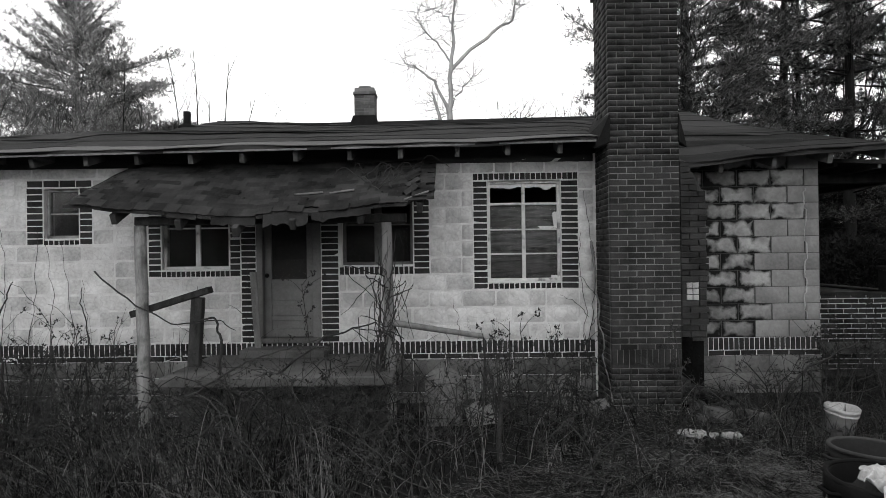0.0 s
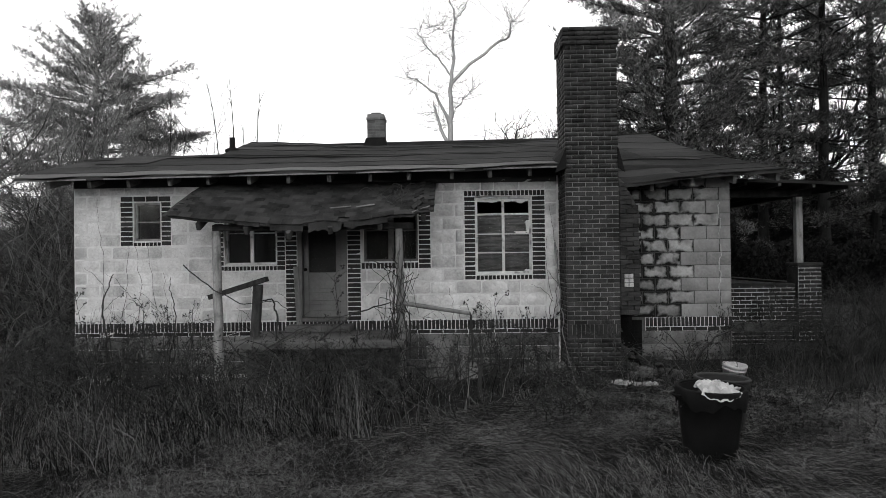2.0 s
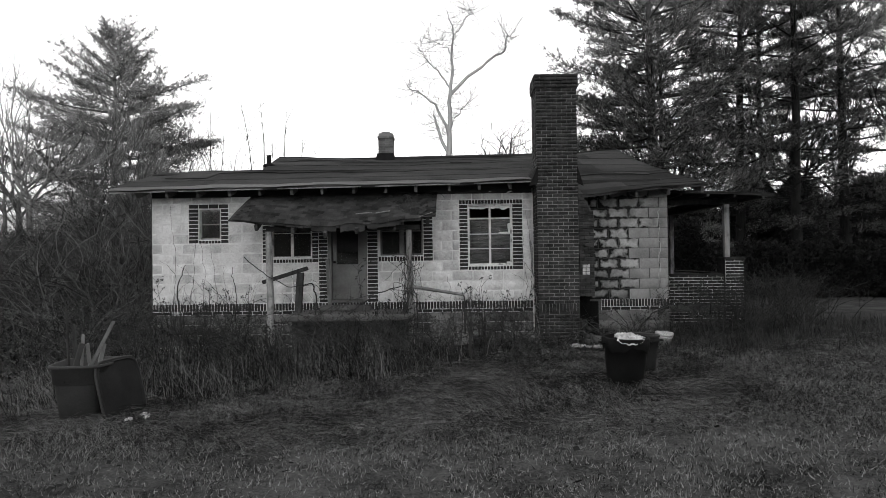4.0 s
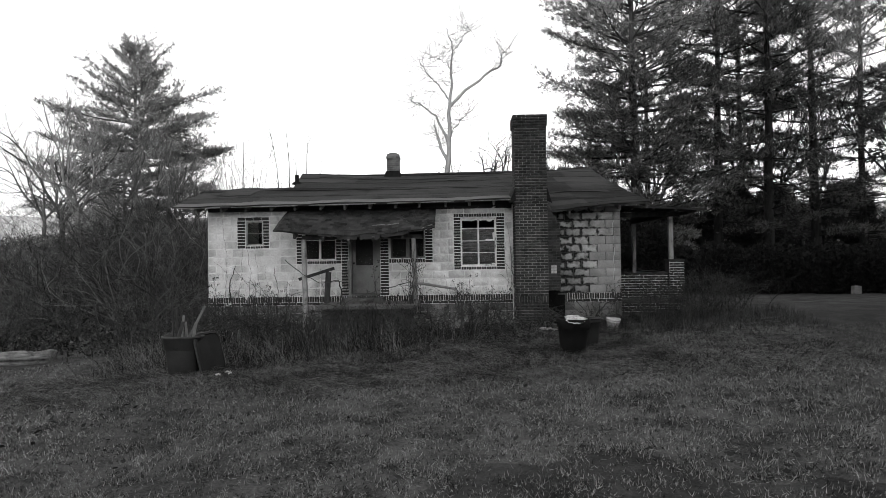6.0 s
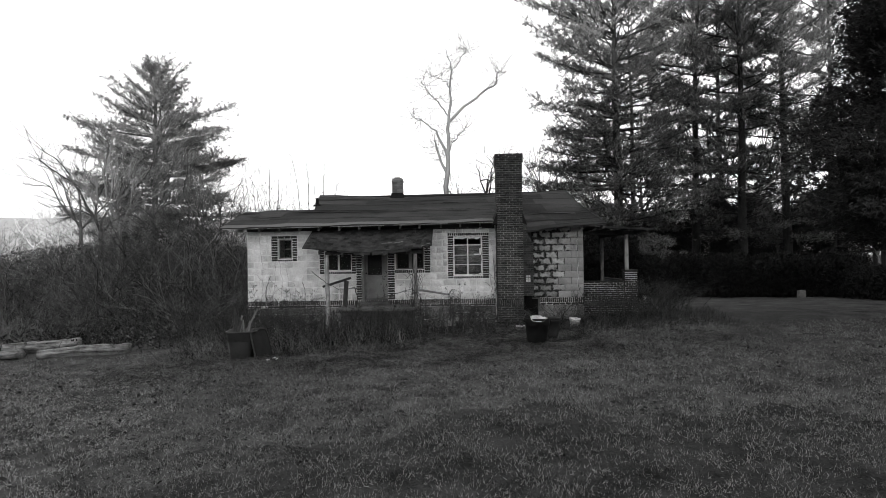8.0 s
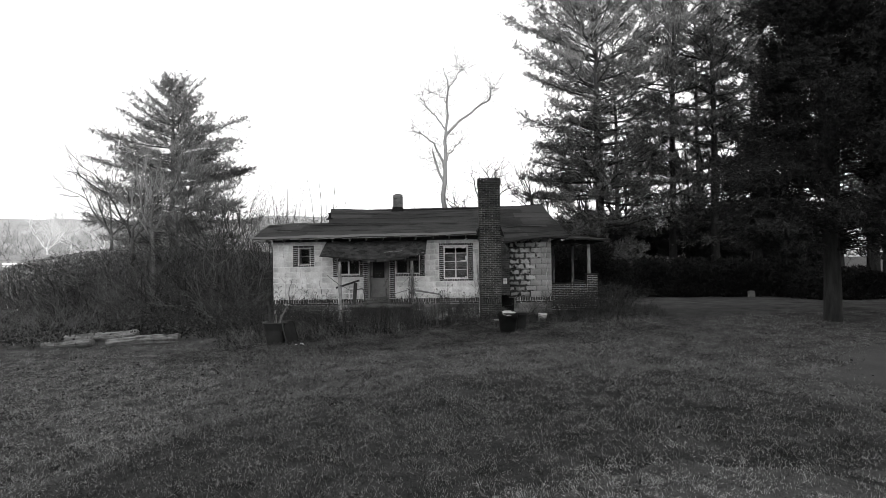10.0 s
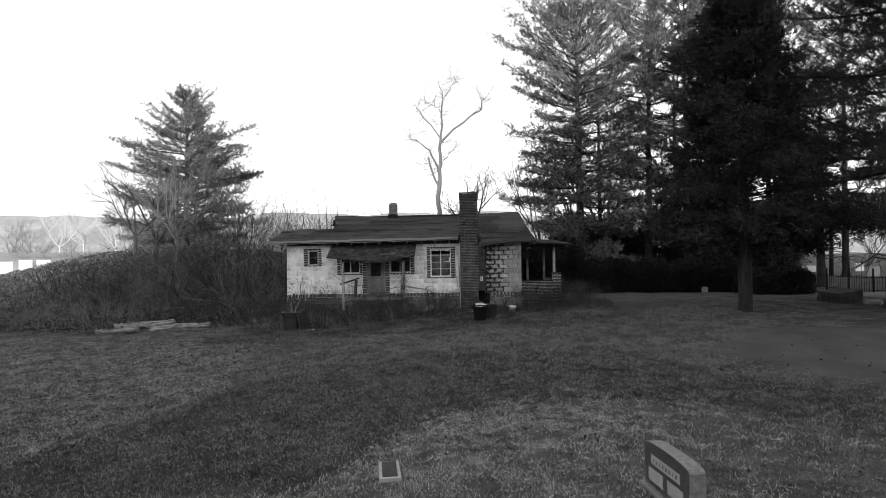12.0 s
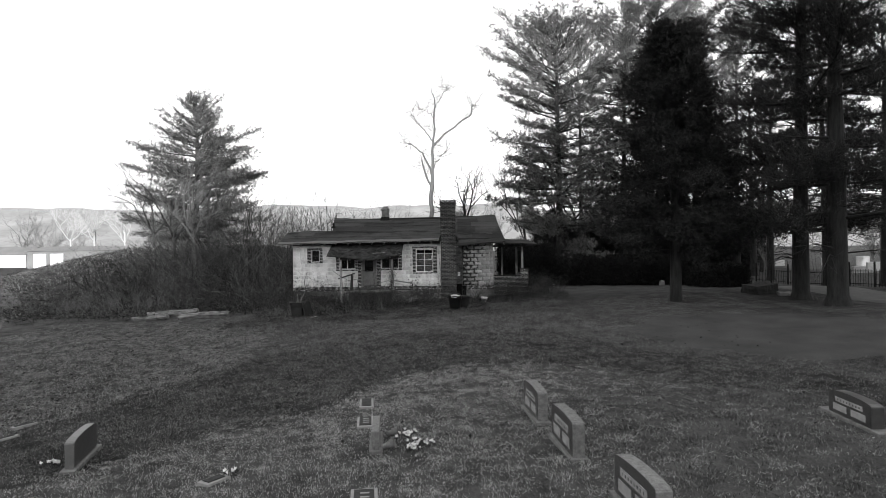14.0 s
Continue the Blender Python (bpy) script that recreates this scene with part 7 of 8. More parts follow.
def fallen_log(label, a, b, r0, r1, seed):
    """A rotten log: a split, furrowed skin over a ragged body, with a broken end."""
    g = np.random.default_rng(seed)
    t = thing("fallen_log", label, "log", (0, 0, 0), "fallen logs")
    a, b = np.array([*a, gz(*a) + r0 * 0.6]), np.array([*b, gz(*b) + r1 * 0.6])
    d = (b - a) / np.linalg.norm(b - a)
    sd = np.cross(d, [0, 0, 1.0])
    sd /= np.linalg.norm(sd)
    up = np.cross(sd, d)
    n, m = 34, 28
    v, f = [], []
    fur = g.normal(0, 1, m)
    for i in range(n + 1):
        s = i / n
        c = a + (b - a) * s + up * 0.03 * math.sin(s * 5 + seed)
        for k in range(m):
            w = 6.283 * k / m
            rr = (r0 + (r1 - r0) * s) * (1 + 0.09 * fur[k] + 0.24 * noise.noise((s * 9, k * 0.7, seed)) + 0.34 * max(0, noise.noise((s * 3, k * 0.25, seed + 4))))
            rag = 0.06 * noise.noise((k * 0.9, seed, 1)) if i in (0, n) else 0.0
            v.append(c + d * rag + rr * (math.cos(w) * sd * 1.15 + math.sin(w) * up * 0.9))
    for i in range(n):
        for k in range(m):
            q = (k + 1) % m
            f += [(i * m + k, i * m + q, (i + 1) * m + q), (i * m + k, (i + 1) * m + q, (i + 1) * m + k)]
    v += [a + d * 0.03, b - d * 0.03]
    for k in range(m):
        q = (k + 1) % m
        f += [(q, k, len(v) - 2), (n * m + k, n * m + q, len(v) - 1)]
    raw("body", np.array(v), f, M_LOG, t)
    for q in range(5):
        s0, w = g.uniform(0.05, 0.6), g.uniform(0.4, 2.6)
        L = g.uniform(0.25, 0.4)
        bm = bmesh.new()
        strip = []
        for i in range(9):
            s = s0 + L * i / 8
            c = a + (b - a) * s
            rr = (r0 + (r1 - r0) * s) * 1.16
            row_ = [bm.verts.new(c + rr * (math.cos(w + e) * sd * 1.15 + math.sin(w + e) * up * 0.92) + d * g.normal(0, 0.01)) for e in (-0.16 - 0.05 * g.random(), 0.0, 0.17 + 0.05 * g.random())]
            strip.append(row_)
        for x_, y_ in zip(strip, strip[1:]):
            for e in (0, 1):
                bm.faces.new([x_[e], x_[e + 1], y_[e + 1], y_[e]])
        thicken(bm, 0.012)
        part("bark", bm, M_LOG, t)
    return t


fallen_log("pale rotten log with split bark beside the bank", (-8.55, -2.05), (-10.9, -2.35), 0.19, 0.15, 5)
fallen_log("short rotten log broken off in the grass", (-11.5, -2.2), (-13.3, -2.05), 0.15, 0.11, 14)
fallen_log("pale rotten log half sunk in ivy", (-10.4, -1.25), (-12.8, -1.6), 0.20, 0.17, 9)
for i in range(26):
    g = np.random.default_rng(1200 + i)
    x, y = 2.84 + g.uniform(-0.18, 0.42), -0.70 + g.uniform(-0.2, 0.35)
    s = g.uniform(0.06, 0.12)
    z = 0.12 if x < 2.93 and y > -0.63 else gz(x, y)
    ob = rough_stone("rubble_brick", 0.19, 0.09, 0.06, M_RUBBLE, i * 1.3, pose(x, y, z + 0.03 + 0.06 * (i % 3), g.uniform(-30, 30), g.uniform(-30, 30), g.uniform(0, 180)))
    tagged(ob, "soot-black loose brick fallen from the chimney foot", "brick", "fallen bricks")
for i, (x, y, s) in enumerate(((2.9, -0.95, 0.20), (3.15, -0.8, 0.16), (2.7, -1.05, 0.14), (3.3, -1.0, 0.18), (1.55, -0.75, 0.18), (1.3, -0.65, 0.16), (1.72, -0.6, 0.15))):
    ob = rough_stone("rubble_stone", s * 1.3, s, s * 0.8, M_FOUND if i > 3 else M_SOOTMORTAR_VOID, i * 2.1 + 40, pose(x, y, gz(x, y) + s * 0.3, 5 * i, 7, 33 * i))
    tagged(ob, "broken lump of masonry at the chimney's foot" if i < 4 else "pale broken block at the wall's foot", "rubble", "rubble")
# toppled pale slabs between porch and chimney
for i, (x, y, w, h, rx, rz, lab) in enumerate(((-0.02, -1.05, 0.40, 0.66, 20, -6, "pale concrete slab leaning with a rounded top"), (0.42, -1.1, 0.34, 0.30, 35, 10, "broken pale concrete slab lying in weeds"))):
    bm = bmesh.new()
    pts = [(-w / 2, 0), (w / 2, 0)] + [(w / 2 * math.cos(a), h * 0.75 + h * 0.25 * math.sin(a)) for a in np.linspace(0, math.pi, 9)]
    a = [bm.verts.new((p, -0.04, q)) for p, q in pts]
    b = [bm.verts.new((p, 0.04, q)) for p, q in pts]
    bm.faces.new(a[::-1])
    bm.faces.new(b)
    for k in range(len(pts)):
        q = (k + 1) % len(pts)
        bm.faces.new([a[k], a[q], b[q], b[k]])
    bmesh.ops.recalc_face_normals(bm, faces=bm.faces[:])
    ob = part("concrete_slab", bm, M_FOUND)
    ob.matrix_basis = pose(x, y, gz(x, y) - 0.04, -rx, 0, rz)
    tagged(ob, lab, "slab", "toppled slabs")

STUMP_X, STUMP_Y = 17.1, -2.2
# a rotten stump and broken stones between the lawn and the drive
ob = rough_stone("tree_stump", 1.25, 1.0, 0.62, M_BARK, 71, pose(STUMP_X, STUMP_Y, gz(STUMP_X, STUMP_Y) + 0.12, 4, -6, 20))
tagged(ob, "low rotten dark tree stump beside the drive", "stump")
for i, (dx, dy, q) in enumerate(((0.75, -0.75, 0.34), (1.15, -0.55, 0.26), (0.95, -0.95, 0.20))):
    ob = rough_stone("broken_stone", q * 1.5, q, q * 0.6, M_FOUND, 80 + i, pose(STUMP_X + dx, STUMP_Y + dy, gz(STUMP_X + dx, STUMP_Y + dy) + 0.04, 5, 4, 50 * i))
    tagged(ob, "flat broken grey stone beside the stump", "stone", "stones by the stump")

# small pale marker stones before the hedge
for i, (x, y, s) in enumerate(((16.0, 8.9, 0.30), (8.9, 8.4, 0.16))):
    ob = rough_stone("marker_stone", s, s * 0.7, s * 1.3, M_ROCK, 60 + i, pose(x, y, gz(x, y) + s * 0.4))
    tagged(ob, "small pale stone block before the hedge", "stone", "hedge stones")


# ---- gravestones ----
def gravestone(label, far, near, h, thick, face, base_extra=0.12, dark=True, bars=True, serp=0.07, sides=None):
    """An upright companion stone from far to near along the ground; face: the side of its polished front (+1: right of that line)."""
    far, near = Vector((*far, 0)), Vector((*near, 0))
    mid = (far + near) / 2
    L = (near - far).length
    ang = math.atan2((near - far).y, (near - far).x)
    z = gz(mid.x, mid.y)
    t = thing("gravestone", label, "gravestone", (0, 0, 0), "gravestones")
    m = Matrix.Translation((mid.x, mid.y, z)) @ Matrix.Rotation(ang, 4, "Z")
    bm = bmesh.new()
    box(bm, -L / 2 - base_extra, L / 2 + base_extra, -thick / 2 - 0.05, thick / 2 + 0.05, -0.10, 0.07, 0.01)
    part("base", bm, M_STONEBASE, t, "rough granite base").matrix_basis = m
    bm = bmesh.new()
    pts = [(-L / 2, 0.071), (L / 2, 0.071)] + [(L / 2 * math.cos(a), h - serp + serp * math.sin(a) ** 0.8) for a in np.linspace(0.0, math.pi, 15)]
    a = [bm.verts.new((p, -thick / 2, q)) for p, q in pts]
    b = [bm.verts.new((p, thick / 2, q)) for p, q in pts]
    bm.faces.new(a)
    bm.faces.new(b[::-1])
    for k in range(len(pts)):
        q = (k + 1) % len(pts)
        bm.faces.new([b[k], b[q], a[q], a[k]])
    bmesh.ops.recalc_face_normals(bm, faces=bm.faces[:])
    tablet = part("tablet", bm, sides or M_STONE, t)
    tablet.matrix_basis = m
    s = -face
    y0, y1 = s * (thick / 2 + 0.001), s * (thick / 2 + 0.006)

    def plate(name, x0, x1, z0, z1, mat, lift, label=""):
        bm = bmesh.new()
        box(bm, x0, x1, min(y0, y1) + s * lift, max(y0, y1) + s * lift, z0, z1, 0.0)
        part(name, bm, mat, tablet, label)
    if dark:
        bm = bmesh.new()
        k = 0.945
        pr = [(p * k, 0.10 + (q - 0.071) * k) for p, q in pts]
        fa = [bm.verts.new((p, y1, q)) for p, q in pr]
        fb = [bm.verts.new((p, y0, q)) for p, q in pr]
        bm.faces.new(fa)
        bm.faces.new(fb[::-1])
        for i in range(len(pr)):
            q = (i + 1) % len(pr)
            bm.faces.new([fb[i], fb[q], fa[q], fa[i]])
        bmesh.ops.recalc_face_normals(bm, faces=bm.faces[:])
        part("polished_face", bm, M_STONEDARK, tablet, "dark polished face")
    if bars:
        hh = h - 0.07
        plate("panel", -L * 0.32, L * 0.32, 0.07 + hh * 0.54, 0.07 + hh * 0.74, M_STONEPALE, 0.006, "pale panel of lettering")
        for q in range(8):
            xq = -L * 0.25 + q * L * 0.50 / 7
            plate("letter_bar", xq - 0.013, xq + 0.013, 0.07 + hh * 0.60, 0.07 + hh * 0.68, M_STONE, 0.012)
        plate("panel", -L * 0.38, -L * 0.05, 0.07 + hh * 0.16, 0.07 + hh * 0.44, M_STONEPALE, 0.006)
        plate("panel", L * 0.05, L * 0.38, 0.07 + hh * 0.16, 0.07 + hh * 0.44, M_STONEPALE, 0.006)
    return t


gravestone("grey granite companion gravestone with polished face", (4.16, -20.0), (4.29, -21.2), 0.63, 0.18, 1, 0.08)
gravestone("grey granite companion gravestone with polished face", (4.42, -22.05), (4.55, -23.3), 0.63, 0.18, 1, 0.05)
gravestone("grey granite companion gravestone with polished face", (4.82, -24.72), (4.97, -25.95), 0.60, 0.18, 1, 0.08)
gravestone("low dark gravestone on a wide pale base", (9.56, -21.15), (9.52, -22.4), 0.48, 0.20, 1, 0.28, sides=M_STONEDARK)
gravestone("plain dark-backed gravestone with a swept top", (-3.93, -21.4), (-3.61, -22.6), 0.54, 0.14, -1, 0.14, True, False, sides=M_STONESMOOTH)


def flat_marker(label, x, y, w, d, rz, dark=True):
    t = thing("flat_marker", label, "grave marker", (0, 0, 0), "flat grave markers")
    m = pose(x, y, gz(x, y), 0, 0, rz)
    bm = bmesh.new()
    box(bm, -w / 2, w / 2, -d / 2, d / 2, -0.05, 0.06, 0.006)
    part("surround", bm, M_STONEPALE, t, "pale granite surround").matrix_basis = m
    bm = bmesh.new()
    box(bm, -w / 2 + 0.045, w / 2 - 0.045, -d / 2 + 0.06, d / 2 - 0.06, 0.061, 0.075, 0.003)
    pl = part("plate", bm, M_BRONZE, t, "dark bronze plate" if dark else "")
    pl.matrix_basis = m
    if dark:
        for q in range(3):
            bm = bmesh.new()
            box(bm, -0.05, 0.07, -0.02, 0.02, 0.076, 0.082, 0)
            part("letter_bar", bm, M_STONEPALE, pl).location = (0, -0.14 + q * 0.14, 0)
    return t


flat_marker("flat granite grave marker set in the grass", 0.74, -19.03, 0.30, 0.74, 8, False)
flat_marker("flat bronze grave marker in a pale surround", 0.95, -20.60, 0.32, 0.70, 8)
flat_marker("flat bronze grave marker in a pale surround", 1.52, -24.55, 0.36, 0.70, 8)
flat_marker("small flat marker stone in the grass", -0.87, -23.5, 0.24, 0.42, -30, False)
flat_marker("small flat marker stone in the grass", -6.7, -19.28, 0.16, 0.5, -25, False)
flat_marker("small flat marker stone in the grass", -6.37, -20.31, 0.16, 0.5, -25, False)

# the small upright stone seen edge-on, with two vases of cloth flowers
gravestone("small upright gravestone with flower vases beside it", (1.29, -21.5), (1.40, -22.5), 0.40, 0.12, 1, 0.08, False, False, 0.04)


def bouquet(label, x, y, z, n, r, seed, vase=None):
    g = np.random.default_rng(seed)
    t = thing("flower_vase" if vase else "flowers", label, "flowers", (0, 0, 0), "grave flowers")
    if vase is not None:
        hp = Heap()
        hp.add(*lathe([(0.01, 0), (0.06, 0), (0.045, 0.05), (0.085, 0.20), (0.095, 0.21), (0.08, 0.20), (0.04, 0.06)], 18))
        ob = hp.make("vase", M_STONE, t, smooth=True)
        ob.matrix_basis = vase
    P = np.array([x, y, z]) + g.normal(0, 1, (n, 3)) * [r, r * 0.7, r * 0.45]
    P[:, 2] = np.maximum(P[:, 2], z + 0.02)
    v, f = blades(P, g.normal(0, 1, P.shape) + [0, 0, 0.8], 22, 0.036, 0.014, 0.9, seed)
    raw("petals", v, f, M_FLOWER, t, "pale cloth petals", kind="stuff")
    v, f = blades(P - [0, 0, 0.03], g.normal(0, 1, P.shape), 10, 0.07, 0.012, 0.8, seed + 1)
    raw("leaves", v, f, M_LEAF, t)
    return t


zz = gz(1.9, -22.2)
bouquet("stone vase with faded white cloth flowers", 1.92, -21.85, zz + 0.12, 14, 0.11, 31, pose(1.52, -21.85, zz + 0.12, 0, 70, 0))
bouquet("stone vase with faded white cloth flowers", 1.94, -22.55, zz + 0.12, 14, 0.11, 33, pose(1.52, -22.55, zz + 0.12, 0, 70, 0))
bouquet("loose white cloth flowers on the grass", 2.14, -22.2, zz + 0.08, 12, 0.10, 35)
bouquet("loose white cloth flowers on the grass", -4.12, -22.22, gz(-4.12, -22.22) + 0.05, 12, 0.07, 37)
bouquet("small faded flowers by a flat marker", -0.66, -23.35, gz(-0.66, -23.35) + 0.10, 5, 0.06, 39)

# far gravestones and posts beyond the drive
for i in range(16):
    g = np.random.default_rng(950 + i)
    x, y = g.uniform(30, 62), g.uniform(12, 40)
    w, h = g.uniform(0.4, 0.7), g.uniform(0.6, 1.1)
    bm = bmesh.new()
    box(bm, -w, w, -0.12, 0.12, 0, h, 0.06)
    ob = part("gravestone", bm, M_STONEPALE)
    ob.location = (x, y, gz(x, y) - 0.02)
    tagged(ob, "distant pale gravestone beyond the drive", "gravestone", "far gravestones")

# dry leaves on the lawn
g = np.random.default_rng(61)
n = 5200
P = np.column_stack([np.where(g.random(n) < 0.62, g.normal(-8.0, 3.0, n), g.uniform(-14, 12, n)), g.uniform(-22, -4, n)])
P = np.column_stack([P, ground_z(P[:, 0], P[:, 1]) + 0.05])
a = g.uniform(0, 6.283, n)
u = np.column_stack([np.cos(a), np.sin(a), g.normal(0, 0.3, n)]) * g.uniform(0.022, 0.055, (n, 1))
w = np.column_stack([-np.sin(a), np.cos(a), g.normal(0, 0.3, n)]) * g.uniform(0.018, 0.036, (n, 1))
v = np.stack([P - u, P - w, P + u, P + w], 1).reshape(-1, 3)
tagged(raw("fallen_leaves", v, np.arange(n * 4).reshape(-1, 4), M_DEADLEAF, label="dark fallen leaves scattered on the lawn", kind="stuff"), category="leaves")

# ---- pieces: shingles, blocks, bricks ----
def piece_mesh(w, h, d, seed, rough=0.0, chamfer=0.004):
    g = random.Random(seed)
    bm = bmesh.new()
    j = lambda s: g.uniform(-s, s)
    out = [(-w / 2, -h / 2), (w / 2, -h / 2), (w / 2, h / 2), (-w / 2, h / 2)]
    back_ = [bm.verts.new((x, d, z)) for x, z in out]
    side = [bm.verts.new((x + j(0.002), chamfer, z + j(0.002))) for x, z in out]
    fr = [bm.verts.new((x - math.copysign(chamfer, x) + j(0.002), j(rough), z - math.copysign(chamfer, z) + j(0.002))) for x, z in out]
    bm.faces.new(fr)
    for i in range(4):
        k = (i + 1) % 4
        bm.faces.new([side[i], side[k], fr[k], fr[i]])
        bm.faces.new([back_[i], back_[k], side[k], side[i]])
    bmesh.ops.recalc_face_normals(bm, faces=bm.faces[:])
    m = bpy.data.meshes.new("brick")
    bm.to_mesh(m)
    bm.free()
    return m


MESHES = {}


def piece(name, w, h, d, mat, parent, x, y, z, turn=0.0, rough=0.003):
    """One brick or the like: its front face at y, centred on x and z."""
    key = (name, round(w, 3), round(h, 3), d, mat.name, random.randrange(3))
    if key not in MESHES:
        MESHES[key] = piece_mesh(w, h, d, hash(key[1:4]) % 997 + key[5], rough)
        MESHES[key].materials.append(mat)
    ob = new(name, MESHES[key])
    ob.parent = parent
    ob.location = (x, y + random.uniform(-0.003, 0.003), z)
    ob.rotation_euler = (0, random.uniform(-0.012, 0.012), turn)
    return ob


# porch roof shingles
SH = []
for k in range(4):
    bm = bmesh.new()
    n = 4
    top_, bot_ = [], []
    for i in range(n + 1):
        for q in (0, 1):
            x, y = -0.078 + 0.153 * i / n, -0.075 if q == 0 else 0.075
            z = 0.004 * math.sin(i * 1.7 + k) * (1 - q) + 0.004 * (k % 2) * (1 - q)
            y -= 0.003 * (1 - q) * math.sin(i * 2.3 + k * 1.9)
            top_.append(bm.verts.new((x, y, z + 0.008)))
            bot_.append(bm.verts.new((x, y, z)))
    for i in range(n):
        a = 2 * i
        bm.faces.new([top_[a], top_[a + 2], top_[a + 3], top_[a + 1]])
        bm.faces.new([bot_[a + 1], bot_[a + 3], bot_[a + 2], bot_[a]])
        bm.faces.new([bot_[a], bot_[a + 2], top_[a + 2], top_[a]])
    m = bpy.data.meshes.new("shingle")
    bm.to_mesh(m)
    bm.free()
    m.materials.append(M_SHINGLE)
    SH.append(m)
rows, cols = 13, 24
for r in range(rows):
    for c in range(cols + 1):
        if random.random() < 0.008:
            continue
        u = (c + (0.5 if r % 2 else 0.0)) / cols + random.uniform(-0.0025, 0.0025)
        v_ = (r + 0.55) / rows + random.uniform(-0.009, 0.009)
        if not 0.03 < u < 0.985:
            continue
        p = canopy_at(u, v_, 0.010)
        du, dv = canopy_at(u + 0.01, v_) - canopy_at(u - 0.01, v_), canopy_at(u, v_ - 0.02) - canopy_at(u, v_ + 0.02)
        X, Y = du.normalized(), dv.normalized()
        Z = X.cross(Y).normalized()
        Y = Z.cross(X)
        m = Matrix((X, Y, Z)).transposed().to_4x4()
        m.translation = p
        ob = link("shingle", SH[random.randrange(4)], None, canopy)
        ob.matrix_basis = m @ pose(0, random.uniform(-0.008, 0.008), 0.004, random.uniform(3, 6), 0, random.uniform(-1.2, 1.2))

# rockface blocks of the walls
BLOCKS = {}


def block_mesh(mat, kind, relief=1.0):
    key = (mat.name, kind, relief)
    if key in BLOCKS:
        return BLOCKS[key]
    bm = bmesh.new()
    us, ws = (0, 0.012, 0.09, 0.38, 0.62, 0.91, 0.988, 1), (0, 0.025, 0.16, 0.5, 0.84, 0.975, 1)
    nx, nz = len(us) - 1, len(ws) - 1
    h = COURSE - 0.007
    g = [[None] * (nz + 1) for _ in range(nx + 1)]
    for i, u in enumerate(us):
        for j, w in enumerate(ws):
            rim = i in (0, 1, nx - 1, nx) or j in (0, 1, nz - 1, nz)
            y = 0.0 if rim else relief * (-0.016 + 0.012 * noise.noise((u * 4.1 + kind * 5, w * 3.3, kind)))
            g[i][j] = bm.verts.new((u - 0.5, y, (w - 0.5) * h))
    for i in range(nx):
        for j in range(nz):
            bm.faces.new([g[i][j], g[i + 1][j], g[i + 1][j + 1], g[i][j + 1]]).smooth = True
    ring = [g[i][0] for i in range(nx + 1)] + [g[nx][j] for j in range(1, nz + 1)] + [g[i][nz] for i in range(nx - 1, -1, -1)] + [g[0][j] for j in range(nz - 1, 0, -1)]
    bk = [bm.verts.new((v.co.x, 0.03, v.co.z)) for v in ring]
    for i in range(len(ring)):
        k = (i + 1) % len(ring)
        bm.faces.new([ring[i], bk[i], bk[k], ring[k]])
    bmesh.ops.recalc_face_normals(bm, faces=bm.faces[:])
    m = bpy.data.meshes.new("block")
    bm.to_mesh(m)
    bm.free()
    m.materials.append(mat)
    BLOCKS[key] = m
    return m


EXCL = [(-5.123, -4.312, 6, 9), (-3.62, -2.30, 4, 9), (-2.485, -1.28, 0, 9), (-1.28, -0.165, 4, 9), (0.366, 1.647, 3, 9)]


def lay_blocks(x0, x1, z0, courses, excl, mat_of, parent, y=0.0, halves=0.25, name="block", gap=0.004):
    for k in range(courses):
        gaps = sorted((a, b) for a, b, lo, hi in excl if lo <= k <= hi)
        spans, c = [], x0
        for a, b in gaps:
            if a > c:
                spans.append((c, a))
            c = max(c, b)
        spans.append((c, x1))
        for a, b in spans:
            x = a
            step0 = 0.4064 if (k % 2 == 0) else 0.2032
            first = True
            while x < b - 0.03:
                if first:
                    w = step0 if a == x0 else (0.4064 - ((a - x0 + (0 if k % 2 == 0 else 0.2032)) % 0.4064) or 0.4064)
                    first = False
                else:
                    w = 0.2032 if random.random() < halves * 0.35 else 0.4064
                if w < 0.07:
                    w += 0.2032
                w = min(w, b - x)
                if b - (x + w) < 0.06:
                    w = b - x
                mat = mat_of(x + w / 2, k)
                ob = new(name, block_mesh(mat, random.randrange(6), 0.35 if x < -0.4 and mat is M_BLOCK and random.random() < 0.8 else 1.0))
                ob.parent = parent
                ob.location = (x + w / 2, y + random.uniform(-0.001, 0.001), z0 + COURSE * (k + 0.5))
                ob.scale = (w - gap, 1, 1.0 if gap < 0.02 else 0.93)
                x += w


lay_blocks(XL, 1.835, BAND, 11, EXCL, lambda x, k: M_BLOCK, wall_front)
lay_blocks(2.96, XR, BAND, 11, [], lambda x, k: M_SOOTY if x < 3.95 or (x < 4.2 and k > 6) else M_GREYBLOCK, wall_sooty, halves=0, gap=0.013)
lay_blocks(XL, 1.835, 0.478 - 3 * COURSE, 3, [], lambda x, k: M_FOUND, wall_front, -0.006)
lay_blocks(3.12, XR, 0.478 - 3 * COURSE, 3, [], lambda x, k: M_FOUND, wall_sooty, -0.002)


